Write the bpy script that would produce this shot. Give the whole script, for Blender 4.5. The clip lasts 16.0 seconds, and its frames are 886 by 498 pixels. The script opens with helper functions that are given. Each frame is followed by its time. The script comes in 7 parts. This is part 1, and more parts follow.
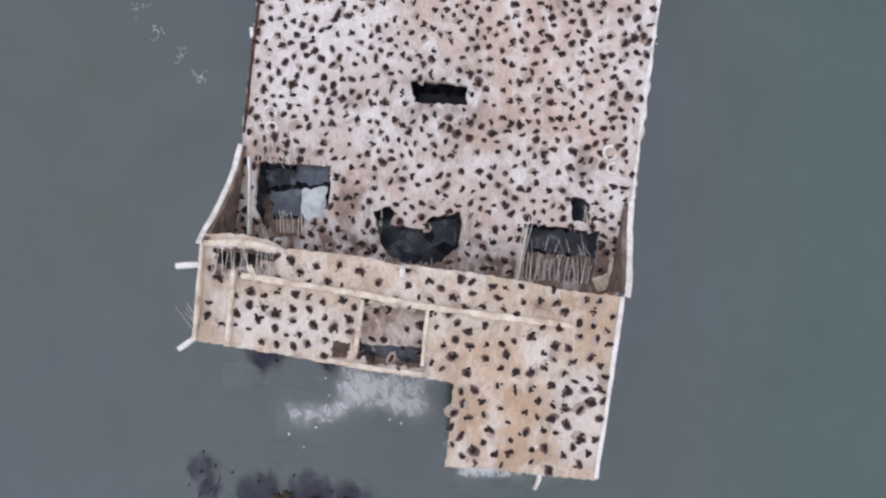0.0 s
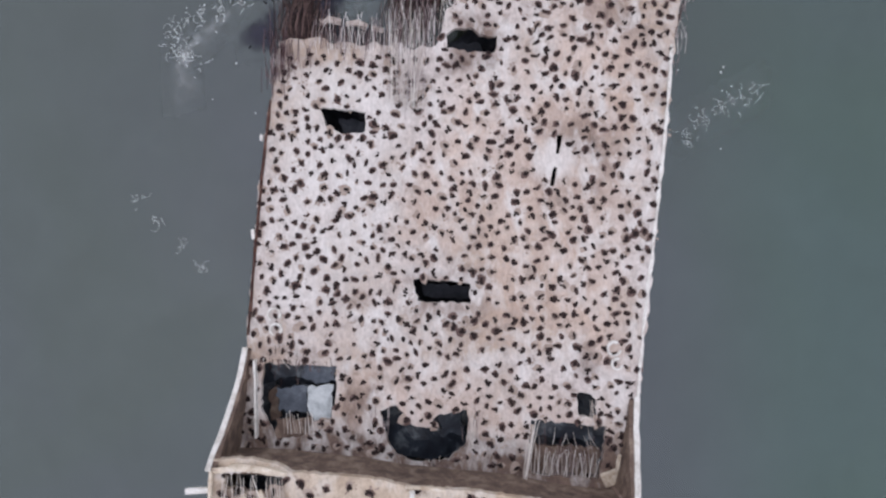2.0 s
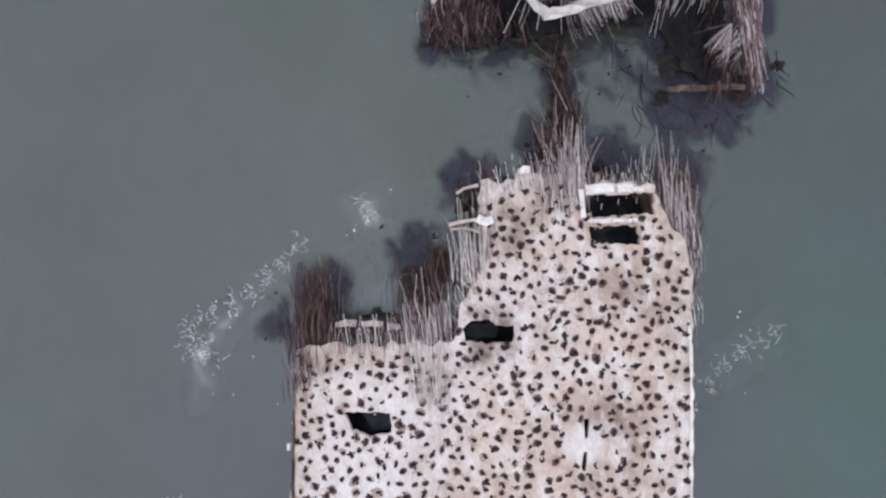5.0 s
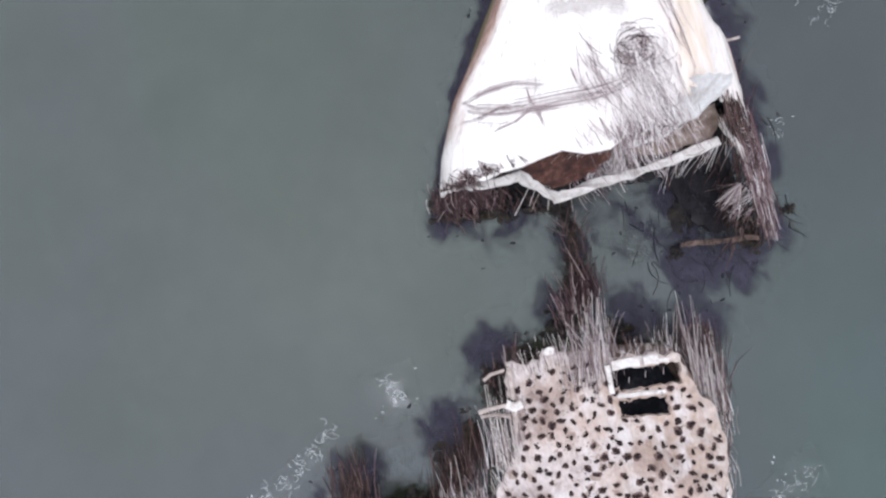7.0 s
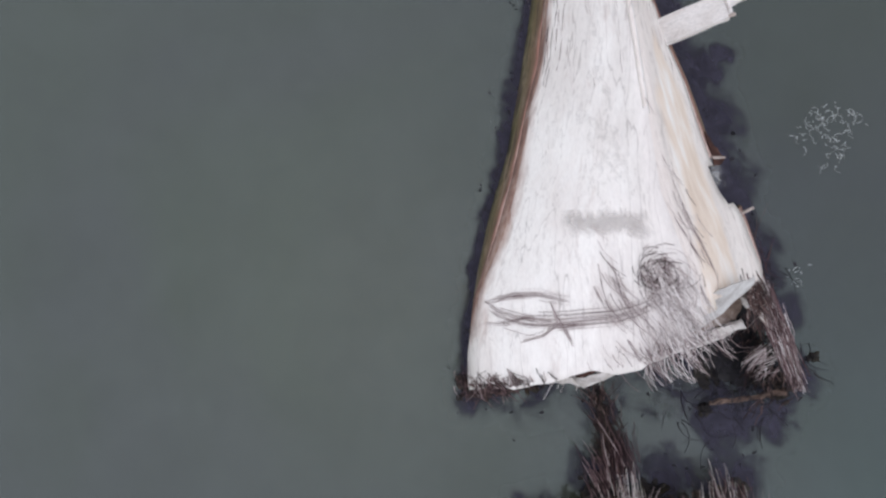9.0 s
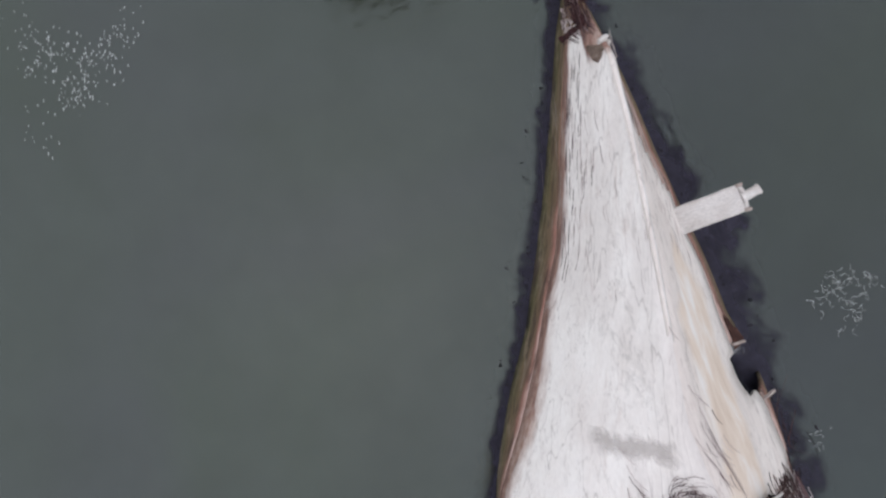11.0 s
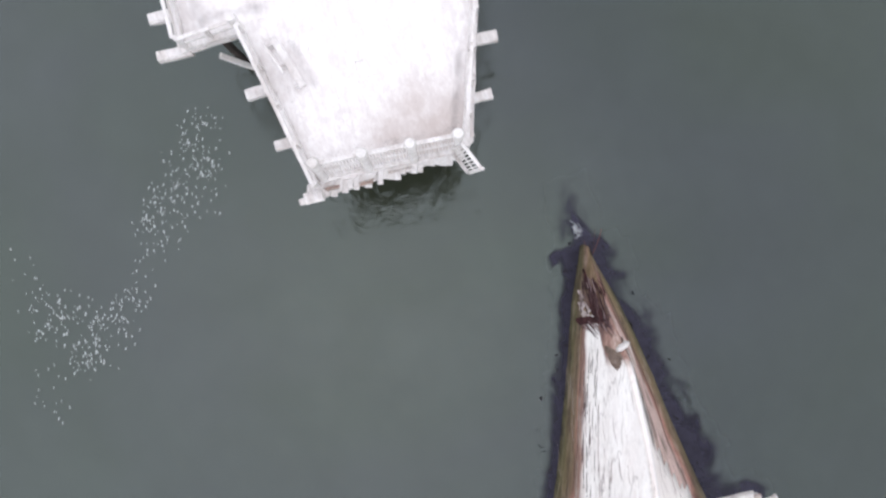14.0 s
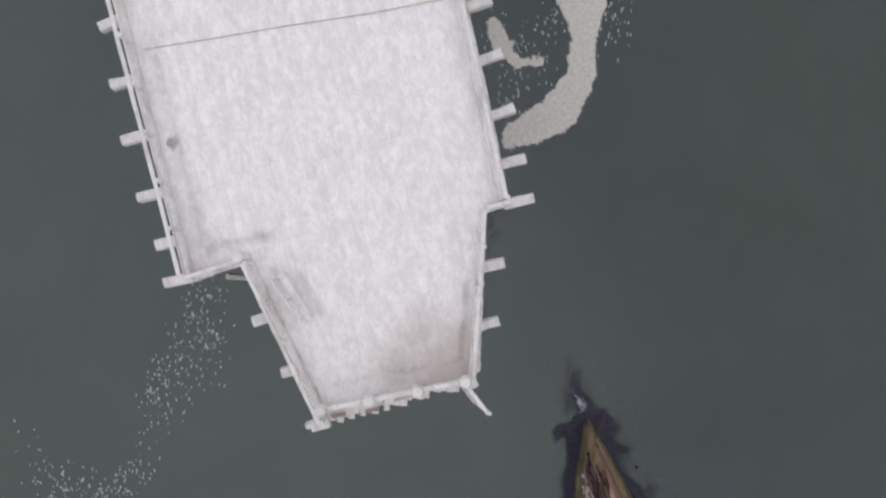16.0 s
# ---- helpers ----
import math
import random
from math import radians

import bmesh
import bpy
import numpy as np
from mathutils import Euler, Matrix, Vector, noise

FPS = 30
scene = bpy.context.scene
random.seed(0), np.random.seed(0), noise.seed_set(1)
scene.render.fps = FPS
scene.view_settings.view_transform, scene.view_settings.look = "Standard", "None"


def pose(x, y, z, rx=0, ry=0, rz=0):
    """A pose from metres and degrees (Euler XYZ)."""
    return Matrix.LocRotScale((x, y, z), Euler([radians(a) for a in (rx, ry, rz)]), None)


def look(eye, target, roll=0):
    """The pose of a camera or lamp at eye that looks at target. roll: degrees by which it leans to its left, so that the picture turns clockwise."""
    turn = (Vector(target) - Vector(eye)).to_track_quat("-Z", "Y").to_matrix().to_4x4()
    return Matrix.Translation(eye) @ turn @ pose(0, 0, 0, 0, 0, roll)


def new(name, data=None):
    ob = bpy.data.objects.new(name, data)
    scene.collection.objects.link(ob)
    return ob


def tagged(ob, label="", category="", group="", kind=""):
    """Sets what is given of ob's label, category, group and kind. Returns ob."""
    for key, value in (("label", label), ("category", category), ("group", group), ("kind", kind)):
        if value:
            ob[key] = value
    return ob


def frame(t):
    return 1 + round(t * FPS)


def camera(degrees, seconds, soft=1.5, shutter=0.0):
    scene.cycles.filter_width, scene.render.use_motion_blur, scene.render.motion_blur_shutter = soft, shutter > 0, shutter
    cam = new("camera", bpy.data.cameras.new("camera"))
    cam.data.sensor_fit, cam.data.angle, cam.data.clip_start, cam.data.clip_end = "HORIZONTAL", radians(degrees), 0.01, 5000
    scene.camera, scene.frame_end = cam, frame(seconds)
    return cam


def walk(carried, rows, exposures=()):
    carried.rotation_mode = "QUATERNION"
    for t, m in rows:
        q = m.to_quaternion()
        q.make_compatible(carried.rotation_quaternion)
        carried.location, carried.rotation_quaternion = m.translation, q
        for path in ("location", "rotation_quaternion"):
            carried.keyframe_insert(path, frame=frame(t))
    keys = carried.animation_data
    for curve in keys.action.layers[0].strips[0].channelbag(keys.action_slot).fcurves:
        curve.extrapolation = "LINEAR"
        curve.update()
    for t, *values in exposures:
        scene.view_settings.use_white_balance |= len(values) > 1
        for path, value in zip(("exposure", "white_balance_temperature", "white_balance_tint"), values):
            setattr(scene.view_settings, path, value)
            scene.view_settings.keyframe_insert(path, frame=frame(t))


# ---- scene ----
from mathutils.bvhtree import BVHTree
from mathutils.geometry import delaunay_2d_cdt

# A drone looks straight down from 29 m and glides along the wreck towards the pier.
cam = camera(70.0, 16.0, 2.4)
ROWS = [  # seconds, metres, degrees
    (0.0, -0.001, -0.000, 28.936, 0.071, 0.487, 0.025),
    (0.5, -0.058, 2.117, 28.963, 0.040, 0.381, -0.031),
    (1.0, -0.118, 4.227, 28.987, 0.009, 0.285, -0.303),
    (1.5, -0.181, 6.339, 29.000, -0.018, 0.210, -0.941),
    (2.0, -0.237, 8.447, 28.997, -0.041, 0.158, -1.652),
    (2.5, -0.300, 10.562, 28.985, -0.060, 0.125, -2.310),
    (3.0, -0.337, 12.693, 28.969, -0.072, 0.099, -3.049),
    (3.5, -0.369, 14.806, 28.953, -0.085, 0.087, -3.994),
    (4.0, -0.368, 16.887, 28.937, -0.091, 0.085, -5.149),
    (4.2, -0.353, 17.719, 28.933, -0.085, 0.087, -5.617),
    (6.3, -0.052, 26.209, 28.920, -0.027, 0.097, -10.582),
    (6.5, 0.003, 27.011, 28.923, -0.019, 0.095, -11.176),
    (7.0, 0.165, 28.995, 28.937, -0.002, 0.097, -12.845),
    (7.5, 0.384, 31.003, 28.965, 0.021, 0.104, -14.339),
    (8.0, 0.644, 33.022, 28.993, 0.039, 0.116, -15.472),
    (8.5, 0.932, 35.018, 29.021, 0.049, 0.125, -16.545),
    (8.7, 1.054, 35.820, 29.031, 0.052, 0.126, -16.885),
    (10.8, 2.713, 44.211, 29.135, 0.089, 0.009, -19.211),
    (11.0, 2.894, 45.017, 29.142, 0.096, -0.006, -19.358),
    (11.5, 3.403, 46.995, 29.142, 0.101, -0.048, -19.462),
    (12.0, 3.934, 48.957, 29.133, 0.101, -0.089, -19.421),
    (12.5, 4.487, 50.927, 29.109, 0.098, -0.132, -19.393),
    (13.0, 5.059, 52.898, 29.049, 0.078, -0.175, -19.260),
    (13.5, 5.608, 54.886, 28.975, 0.046, -0.204, -19.068),
    (14.0, 6.178, 56.869, 28.916, 0.005, -0.232, -18.954),
    (14.5, 6.768, 58.824, 28.884, -0.042, -0.260, -18.795),
    (15.0, 7.353, 60.751, 28.874, -0.098, -0.292, -18.654),
    (15.5, 7.930, 62.680, 28.881, -0.161, -0.326, -18.642),
    (16.0, 8.499, 64.583, 28.894, -0.232, -0.363, -18.597),
]
EXPOSURES = [(t, stops, kelvin, 12) for t, stops, kelvin in (
    (0.0, 1.17, 6780), (2.0, 1.05, 6800), (4.0, 1.08, 6780), (6.5, 1.50, 6800), (7.0, 1.44, 6820), (7.5, 1.28, 6850), (8.0, 1.09, 6880), (8.5, 0.97, 6920),
    (11.0, 0.71, 7040), (12.0, 1.10, 6980), (12.6, 1.22, 6940), (13.5, 1.31, 6920), (14.5, 1.06, 7000), (15.0, 0.87, 7050), (16.0, 0.57, 7080))]
walk(cam, [(t, pose(*row)) for t, *row in ROWS], EXPOSURES)

# ---- world and light: a bright overcast sky ----
world = bpy.data.worlds.new("overcast_sky")
scene.world = world
world.use_nodes = True
wn = world.node_tree.nodes
sky = wn.new("ShaderNodeTexSky")
sky.sky_type = "NISHITA"
sky.sun_disc = False
sky.sun_elevation, sky.sun_rotation = radians(82), radians(253)
sky.air_density, sky.dust_density, sky.ozone_density = 1.0, 0.3, 1.0
world.node_tree.links.new(sky.outputs[0], wn["Background"].inputs[0])
wn["Background"].inputs[1].default_value = 0.06
sun = new("sun", bpy.data.lights.new("sun", "SUN"))
sun.data.energy, sun.data.angle, sun.data.color = 1.5, radians(175), (1.0, 0.97, 0.94)
sun.matrix_world = look((-1.2, -0.5, 9), (0, 0, 0))


# ---- materials ----
def material(name, rough=0.85, metal=0.0):
    m = bpy.data.materials.new(name)
    m.use_nodes = True
    b = m.node_tree.nodes["Principled BSDF"]
    b.inputs["Roughness"].default_value, b.inputs["Metallic"].default_value = rough, metal
    b.inputs["Specular IOR Level"].default_value = 0.3
    return m, m.node_tree, b


def noise_node(nt, scale, detail=6.0, rough=0.6, stretch=(1, 1, 1), turn=0.0, warp=0.0):
    n = nt.nodes
    co, mp, no = n.new("ShaderNodeNewGeometry"), n.new("ShaderNodeMapping"), n.new("ShaderNodeTexNoise")
    mp.vector_type = "TEXTURE"
    mp.inputs["Scale"].default_value = stretch
    mp.inputs["Rotation"].default_value = (0, 0, turn)
    no.inputs["Scale"].default_value, no.inputs["Detail"].default_value = scale, detail
    no.inputs["Roughness"].default_value, no.inputs["Distortion"].default_value = rough, warp
    nt.links.new(co.outputs["Position"], mp.inputs["Vector"])
    nt.links.new(mp.outputs[0], no.inputs["Vector"])
    return no.outputs["Fac"]


def ramp(nt, fac, stops):
    r = nt.nodes.new("ShaderNodeValToRGB")
    e = r.color_ramp.elements
    while len(e) < len(stops):
        e.new(0.5)
    for k, (p, c) in enumerate(stops):
        e[k].position = p
        e[k].color = (*c, 1) if len(c) == 3 else c
    nt.links.new(fac, r.inputs[0])
    return r.outputs[0]


def mix(nt, fac, a, b, blend="MIX"):
    m = nt.nodes.new("ShaderNodeMix")
    m.data_type, m.blend_type = "RGBA", blend
    for sock, v in ((m.inputs[0], fac), (m.inputs[6], a), (m.inputs[7], b)):
        if isinstance(v, (int, float)):
            sock.default_value = v
        elif isinstance(v, tuple):
            sock.default_value = (*v, 1)
        else:
            nt.links.new(v, sock)
    return m.outputs[2]


def bump(nt, b, fac, strength=0.4, distance=0.03):
    k = nt.nodes.new("ShaderNodeBump")
    k.inputs["Strength"].default_value, k.inputs["Distance"].default_value = strength, distance
    nt.links.new(fac, k.inputs["Height"])
    nt.links.new(k.outputs[0], b.inputs["Normal"])


def height_of(nt):
    g, s = nt.nodes.new("ShaderNodeNewGeometry"), nt.nodes.new("ShaderNodeSeparateXYZ")
    nt.links.new(g.outputs["Position"], s.inputs[0])
    return s.outputs[2]


def grade(*stops):
    return [(p, (v, v, v)) for p, v in stops]


def guano_concrete(name, base, stain, dark, white, stain_at=(0.45, 0.62), dark_at=(0.58, 0.72), tans=((0.45, 0.32, 0.26), (0.61, 0.475, 0.41))):
    """Weathered concrete under droppings: broad tan stains, dark blotches, white splashes."""
    m, nt, b = material(name, 0.95)
    broad = ramp(nt, noise_node(nt, 0.16, 4, 0.6, warp=0.4), grade((stain_at[0], 0), (stain_at[1], 1)))
    col = mix(nt, broad, base, stain)
    blot = ramp(nt, noise_node(nt, 1.15, 5, 0.65, warp=0.6), grade((dark_at[0], 0), (dark_at[1], 1)))
    col = mix(nt, blot, col, dark)
    mid = ramp(nt, noise_node(nt, 2.6, 5, 0.65, warp=0.5), grade((0.40, 0.75), (0.56, 0)))
    col = mix(nt, mid, col, tuple(0.55 * a + 0.2 * b for a, b in zip(base, stain)))
    for stain_name, scale, gain, lo, hi, most, tones in (("tan", 0.45, 1.9, 0.85, 2.05, 0.72, [(0.3, tans[0]), (0.7, tans[1])]),
                                                         ("damp_shade", 0.9, 2.0, 0.95, 1.85, 0.95, [(0.3, (0.10, 0.064, 0.056)), (0.7, (0.22, 0.15, 0.12))]),
                                                         ("pale", 0.7, 1.3, 0.7, 1.6, 0.8, [(0.3, (0.60, 0.55, 0.54)), (0.7, (0.71, 0.675, 0.67))])):
        at, add, edge, cap = (nt.nodes.new(k) for k in ("ShaderNodeAttribute", "ShaderNodeMath", "ShaderNodeMapRange", "ShaderNodeMath"))
        at.attribute_name = stain_name
        add.operation, cap.operation, cap.use_clamp = "MULTIPLY_ADD", "MULTIPLY", True
        nt.links.new(noise_node(nt, scale, 6, 0.65, (1, 1.4, 1), 0.4, 0.8), add.inputs[0])
        add.inputs[1].default_value = gain
        nt.links.new(at.outputs["Fac"], add.inputs[2])
        nt.links.new(at.outputs["Fac"], cap.inputs[0])
        cap.inputs[1].default_value = 4.0
        nt.links.new(add.outputs[0], edge.inputs["Value"])
        nt.links.new(cap.outputs[0], edge.inputs["To Max"])
        for key, v in (("From Min", lo), ("From Max", hi)):
            edge.inputs[key].default_value = v
        share = nt.nodes.new("ShaderNodeMath")
        share.operation = "MULTIPLY"
        nt.links.new(edge.outputs[0], share.inputs[0])
        share.inputs[1].default_value = most
        col = mix(nt, share.outputs[0], col, ramp(nt, noise_node(nt, scale * 2.3, 4), tones))
    splash = ramp(nt, noise_node(nt, 1.15, 5, 0.6, stretch=(1, 1.8, 1), warp=0.4), grade((0.47, 0), (0.68, 0.85)))
    col = mix(nt, splash, col, white)
    fine = noise_node(nt, 9, 5, 0.7, stretch=(1, 2.2, 1))
    col = mix(nt, 0.5, col, ramp(nt, fine, grade((0.3, 0.45), (0.65, 1.0))), "MULTIPLY")
    nt.links.new(col, b.inputs["Base Color"])
    bump(nt, b, fine, 0.5, 0.03)
    return m


def mottled(name, stops, scale=2.0, rough=0.9, fine=14.0, stretch=(1, 1, 1), strength=0.5, turn=0.0, warp=0.3, metal=0.0):
    m, nt, b = material(name, rough, metal)
    col = ramp(nt, noise_node(nt, scale, 7, 0.65, stretch, turn, warp), stops)
    f = noise_node(nt, fine, 5, 0.7, stretch, turn)
    col = mix(nt, 0.55, col, ramp(nt, f, grade((0.3, 0.5), (0.65, 1.0))), "MULTIPLY")
    nt.links.new(col, b.inputs["Base Color"])
    bump(nt, b, f, strength, 0.03)
    return m


def varied(name, dark, light, rough=0.85, scale=6.0):
    """For repeats: each piece takes a shade of its own between two, with fine grain."""
    m, nt, b = material(name, rough)
    info = nt.nodes.new("ShaderNodeObjectInfo")
    col = mix(nt, info.outputs["Random"], dark, light)
    f = noise_node(nt, scale, 5, 0.7)
    col = mix(nt, 0.6, col, ramp(nt, f, grade((0.3, 0.5), (0.65, 1.1))), "MULTIPLY")
    nt.links.new(col, b.inputs["Base Color"])
    bump(nt, b, f, 0.4, 0.01)
    return m


DECK = guano_concrete("stained_deck_concrete", (0.625, 0.555, 0.54), (0.44, 0.34, 0.28), (0.17, 0.12, 0.10), (0.69, 0.655, 0.65), dark_at=(0.58, 0.74))
POOP = guano_concrete("ochre_deck_concrete", (0.56, 0.46, 0.38), (0.39, 0.27, 0.18), (0.15, 0.10, 0.08), (0.66, 0.595, 0.545), dark_at=(0.58, 0.74), tans=((0.385, 0.255, 0.17), (0.55, 0.405, 0.30)))
PALE = mottled("whitewashed_concrete", [(0.3, (0.5, 0.46, 0.43)), (0.5, (0.72, 0.69, 0.67)), (0.7, (0.8, 0.78, 0.77))], 2.5)
WASHED = mottled("washed_grey_plate", [(0.3, (0.38, 0.34, 0.33)), (0.5, (0.60, 0.59, 0.595)), (0.7, (0.78, 0.785, 0.79))], 1.4)
TAN_DARK = mottled("stained_grey_brown_concrete", [(0.3, (0.08, 0.055, 0.04)), (0.5, (0.22, 0.165, 0.14)), (0.72, (0.44, 0.38, 0.35))], 1.6)
# near black: paints the dark hollow of the torn hull end
ABYSS = mottled("near_black_hull_hollow", [(0.3, (0.004, 0.004, 0.006)), (0.55, (0.009, 0.009, 0.012)), (0.75, (0.028, 0.026, 0.032))], 1.0, 0.5)
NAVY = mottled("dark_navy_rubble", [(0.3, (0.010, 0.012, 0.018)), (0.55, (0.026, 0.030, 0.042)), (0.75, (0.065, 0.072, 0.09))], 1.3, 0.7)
TAN = mottled("tan_concrete_edge", [(0.35, (0.42, 0.32, 0.24)), (0.55, (0.66, 0.57, 0.48)), (0.75, (0.76, 0.70, 0.65))], 1.8)
BROWN = mottled("damp_brown_concrete", [(0.3, (0.07, 0.05, 0.045)), (0.5, (0.16, 0.11, 0.09)), (0.7, (0.30, 0.23, 0.19))], 1.6)
# near-black tone that paints the darkness inside the hull's openings
HOLD = mottled("near_black_interior", [(0.3, (0.012, 0.012, 0.015)), (0.52, (0.028, 0.030, 0.038)), (0.7, (0.085, 0.09, 0.105))], 0.9, 1.0)
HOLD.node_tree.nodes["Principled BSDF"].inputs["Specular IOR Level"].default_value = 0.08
# the palest tone paints sky reflection on the wet slate
SLATE = mottled("wet_slate_with_sky_tones", [(0.32, (0.016, 0.020, 0.030)), (0.54, (0.045, 0.055, 0.075)), (0.7, (0.24, 0.275, 0.31))], 1.1, 0.3)
PALE_WET = mottled("pale_washed_slab", [(0.3, (0.30, 0.33, 0.36)), (0.5, (0.56, 0.60, 0.63)), (0.7, (0.70, 0.73, 0.75))], 1.3, 0.5)
BLUE = mottled("blue_grey_slab", [(0.3, (0.04, 0.05, 0.07)), (0.55, (0.10, 0.118, 0.15)), (0.75, (0.22, 0.25, 0.29))], 1.4, 0.45)
WEED = mottled("weed_and_mussels", [(0.3, (0.008, 0.007, 0.009)), (0.5, (0.018, 0.015, 0.015)), (0.62, (0.035, 0.03, 0.018)), (0.75, (0.08, 0.035, 0.028))], 2.2, 0.7)
FISSURE = mottled("dark_red_rot", [(0.3, (0.02, 0.009, 0.011)), (0.5, (0.05, 0.018, 0.02)), (0.72, (0.13, 0.055, 0.055))], 3.0)
RUST = mottled("rusted_plate", [(0.3, (0.022, 0.011, 0.011)), (0.5, (0.066, 0.027, 0.022)), (0.7, (0.17, 0.085, 0.065))], 2.2)
BAR_PALE = varied("droppings_coated_bar", (0.50, 0.43, 0.39), (0.85, 0.81, 0.78))
BAR_RUST = varied("rusted_bar", (0.035, 0.013, 0.015), (0.135, 0.06, 0.056))
BAR_DARK = varied("weedy_bar", (0.015, 0.012, 0.012), (0.09, 0.06, 0.045))
# tones of the low heaps that stand for seabirds on the decks
HEAP_DARK = mottled("dark_heap", [(0.3, (0.011, 0.006, 0.007)), (0.55, (0.027, 0.016, 0.016)), (0.8, (0.075, 0.048, 0.044))], 5.0, 0.95)
HEAP_RIM = mottled("brown_heap_rim", [(0.3, (0.075, 0.046, 0.044)), (0.55, (0.15, 0.098, 0.09)), (0.8, (0.30, 0.225, 0.205))], 6.0, 0.95)
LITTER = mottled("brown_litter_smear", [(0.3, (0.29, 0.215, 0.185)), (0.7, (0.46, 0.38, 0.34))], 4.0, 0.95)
TIMBER = mottled("droppings_whitened_timber", [(0.3, (0.56, 0.51, 0.49)), (0.5, (0.77, 0.74, 0.73)), (0.7, (0.88, 0.865, 0.865))], 2.2, stretch=(1, 3, 1))
CHALK = mottled("chalky_white_concrete", [(0.3, (0.60, 0.555, 0.53)), (0.5, (0.77, 0.745, 0.73)), (0.7, (0.85, 0.835, 0.83))], 1.1, stretch=(2.5, 1, 1))
GREYBOARD = mottled("bare_grey_board", [(0.3, (0.30, 0.24, 0.22)), (0.6, (0.52, 0.45, 0.42)), (0.8, (0.7, 0.65, 0.63))], 3.0)
BOW = mottled("rotten_bow_plating", [(0.3, (0.07, 0.05, 0.03)), (0.45, (0.17, 0.12, 0.07)), (0.58, (0.27, 0.18, 0.135)), (0.75, (0.47, 0.38, 0.34))], 1.6, stretch=(1, 4, 1), turn=-0.25)
PINKISH = mottled("pinkish_white_plate", [(0.3, (0.26, 0.20, 0.19)), (0.5, (0.46, 0.385, 0.375)), (0.7, (0.62, 0.56, 0.55))], 3.0)
PILE = mottled("tarred_pile", [(0.3, (0.02, 0.018, 0.016)), (0.6, (0.06, 0.05, 0.045)), (0.8, (0.12, 0.10, 0.09))], 2.0)


def hull_material():
    """Rolled hull: thick white droppings with dark streaks, an ochre bare strip, brown lower plating and weed at the water."""
    m, nt, b = material("white_streaked_hull", 0.9)
    col = mix(nt, ramp(nt, noise_node(nt, 0.9, 6, 0.65, (1, 3.2, 1), -0.2, 0.3), grade((0.42, 0), (0.68, 1))), (0.92, 0.90, 0.888), (0.835, 0.795, 0.78))
    streak = ramp(nt, noise_node(nt, 3.6, 6, 0.7, (1, 7, 1), -0.12, 0.8), grade((0.58, 0), (0.76, 0.4)))
    col = mix(nt, streak, col, (0.27, 0.23, 0.23))
    cut = ramp(nt, noise_node(nt, 0.22, 4, 0.6, (1, 2.5, 1), -0.25, 0.5), grade((0.5, 0), (0.58, 0.7)))
    col = mix(nt, cut, col, (0.79, 0.755, 0.74))
    crack = ramp(nt, noise_node(nt, 1.3, 5, 0.6, (1, 34, 1), -0.2, 0.1), grade((0.49, 0), (0.5, 0.3), (0.51, 0)))
    col = mix(nt, crack, col, (0.20, 0.165, 0.16))
    seam = ramp(nt, noise_node(nt, 0.7, 4, 0.5, (1, 40, 1), -0.24, 0.05), grade((0.494, 0), (0.5, 0.42), (0.506, 0)))
    col = mix(nt, seam, col, (0.16, 0.13, 0.125))
    speck = ramp(nt, noise_node(nt, 5.5, 5, 0.7, (1, 1.8, 1), -0.2, 0.5), grade((0.70, 0), (0.76, 0.7)))
    col = mix(nt, speck, col, (0.22, 0.18, 0.17))
    rim = nt.nodes.new("ShaderNodeAttribute")
    rim.attribute_name = "rim"
    run = nt.nodes.new("ShaderNodeMath")
    run.operation = "MULTIPLY_ADD"
    nt.links.new(noise_node(nt, 0.9, 6, 0.7, (1, 3.5, 1), -0.35, 0.4), run.inputs[0])
    run.inputs[1].default_value = 1.6
    nt.links.new(rim.outputs["Fac"], run.inputs[2])
    rust = ramp(nt, noise_node(nt, 1.8, 5, 0.7, (1, 4, 1), -0.35), [(0.33, (0.12, 0.055, 0.045)), (0.5, (0.32, 0.18, 0.145)), (0.72, (0.63, 0.51, 0.46))])
    edge = nt.nodes.new("ShaderNodeMapRange")
    nt.links.new(run.outputs[0], edge.inputs["Value"])
    for key, v in (("From Min", 0.95), ("From Max", 1.45), ("To Max", 0.95)):
        edge.inputs[key].default_value = v
    col = mix(nt, edge.outputs[0], col, rust)
    fine = noise_node(nt, 12, 5, 0.7, (1, 4, 1), -0.15)
    col = mix(nt, 0.28, col, ramp(nt, fine, grade((0.3, 0.55), (0.65, 1.0))), "MULTIPLY")
    nt.links.new(col, b.inputs["Base Color"])
    bump(nt, b, fine, 0.5, 0.04)
    return m


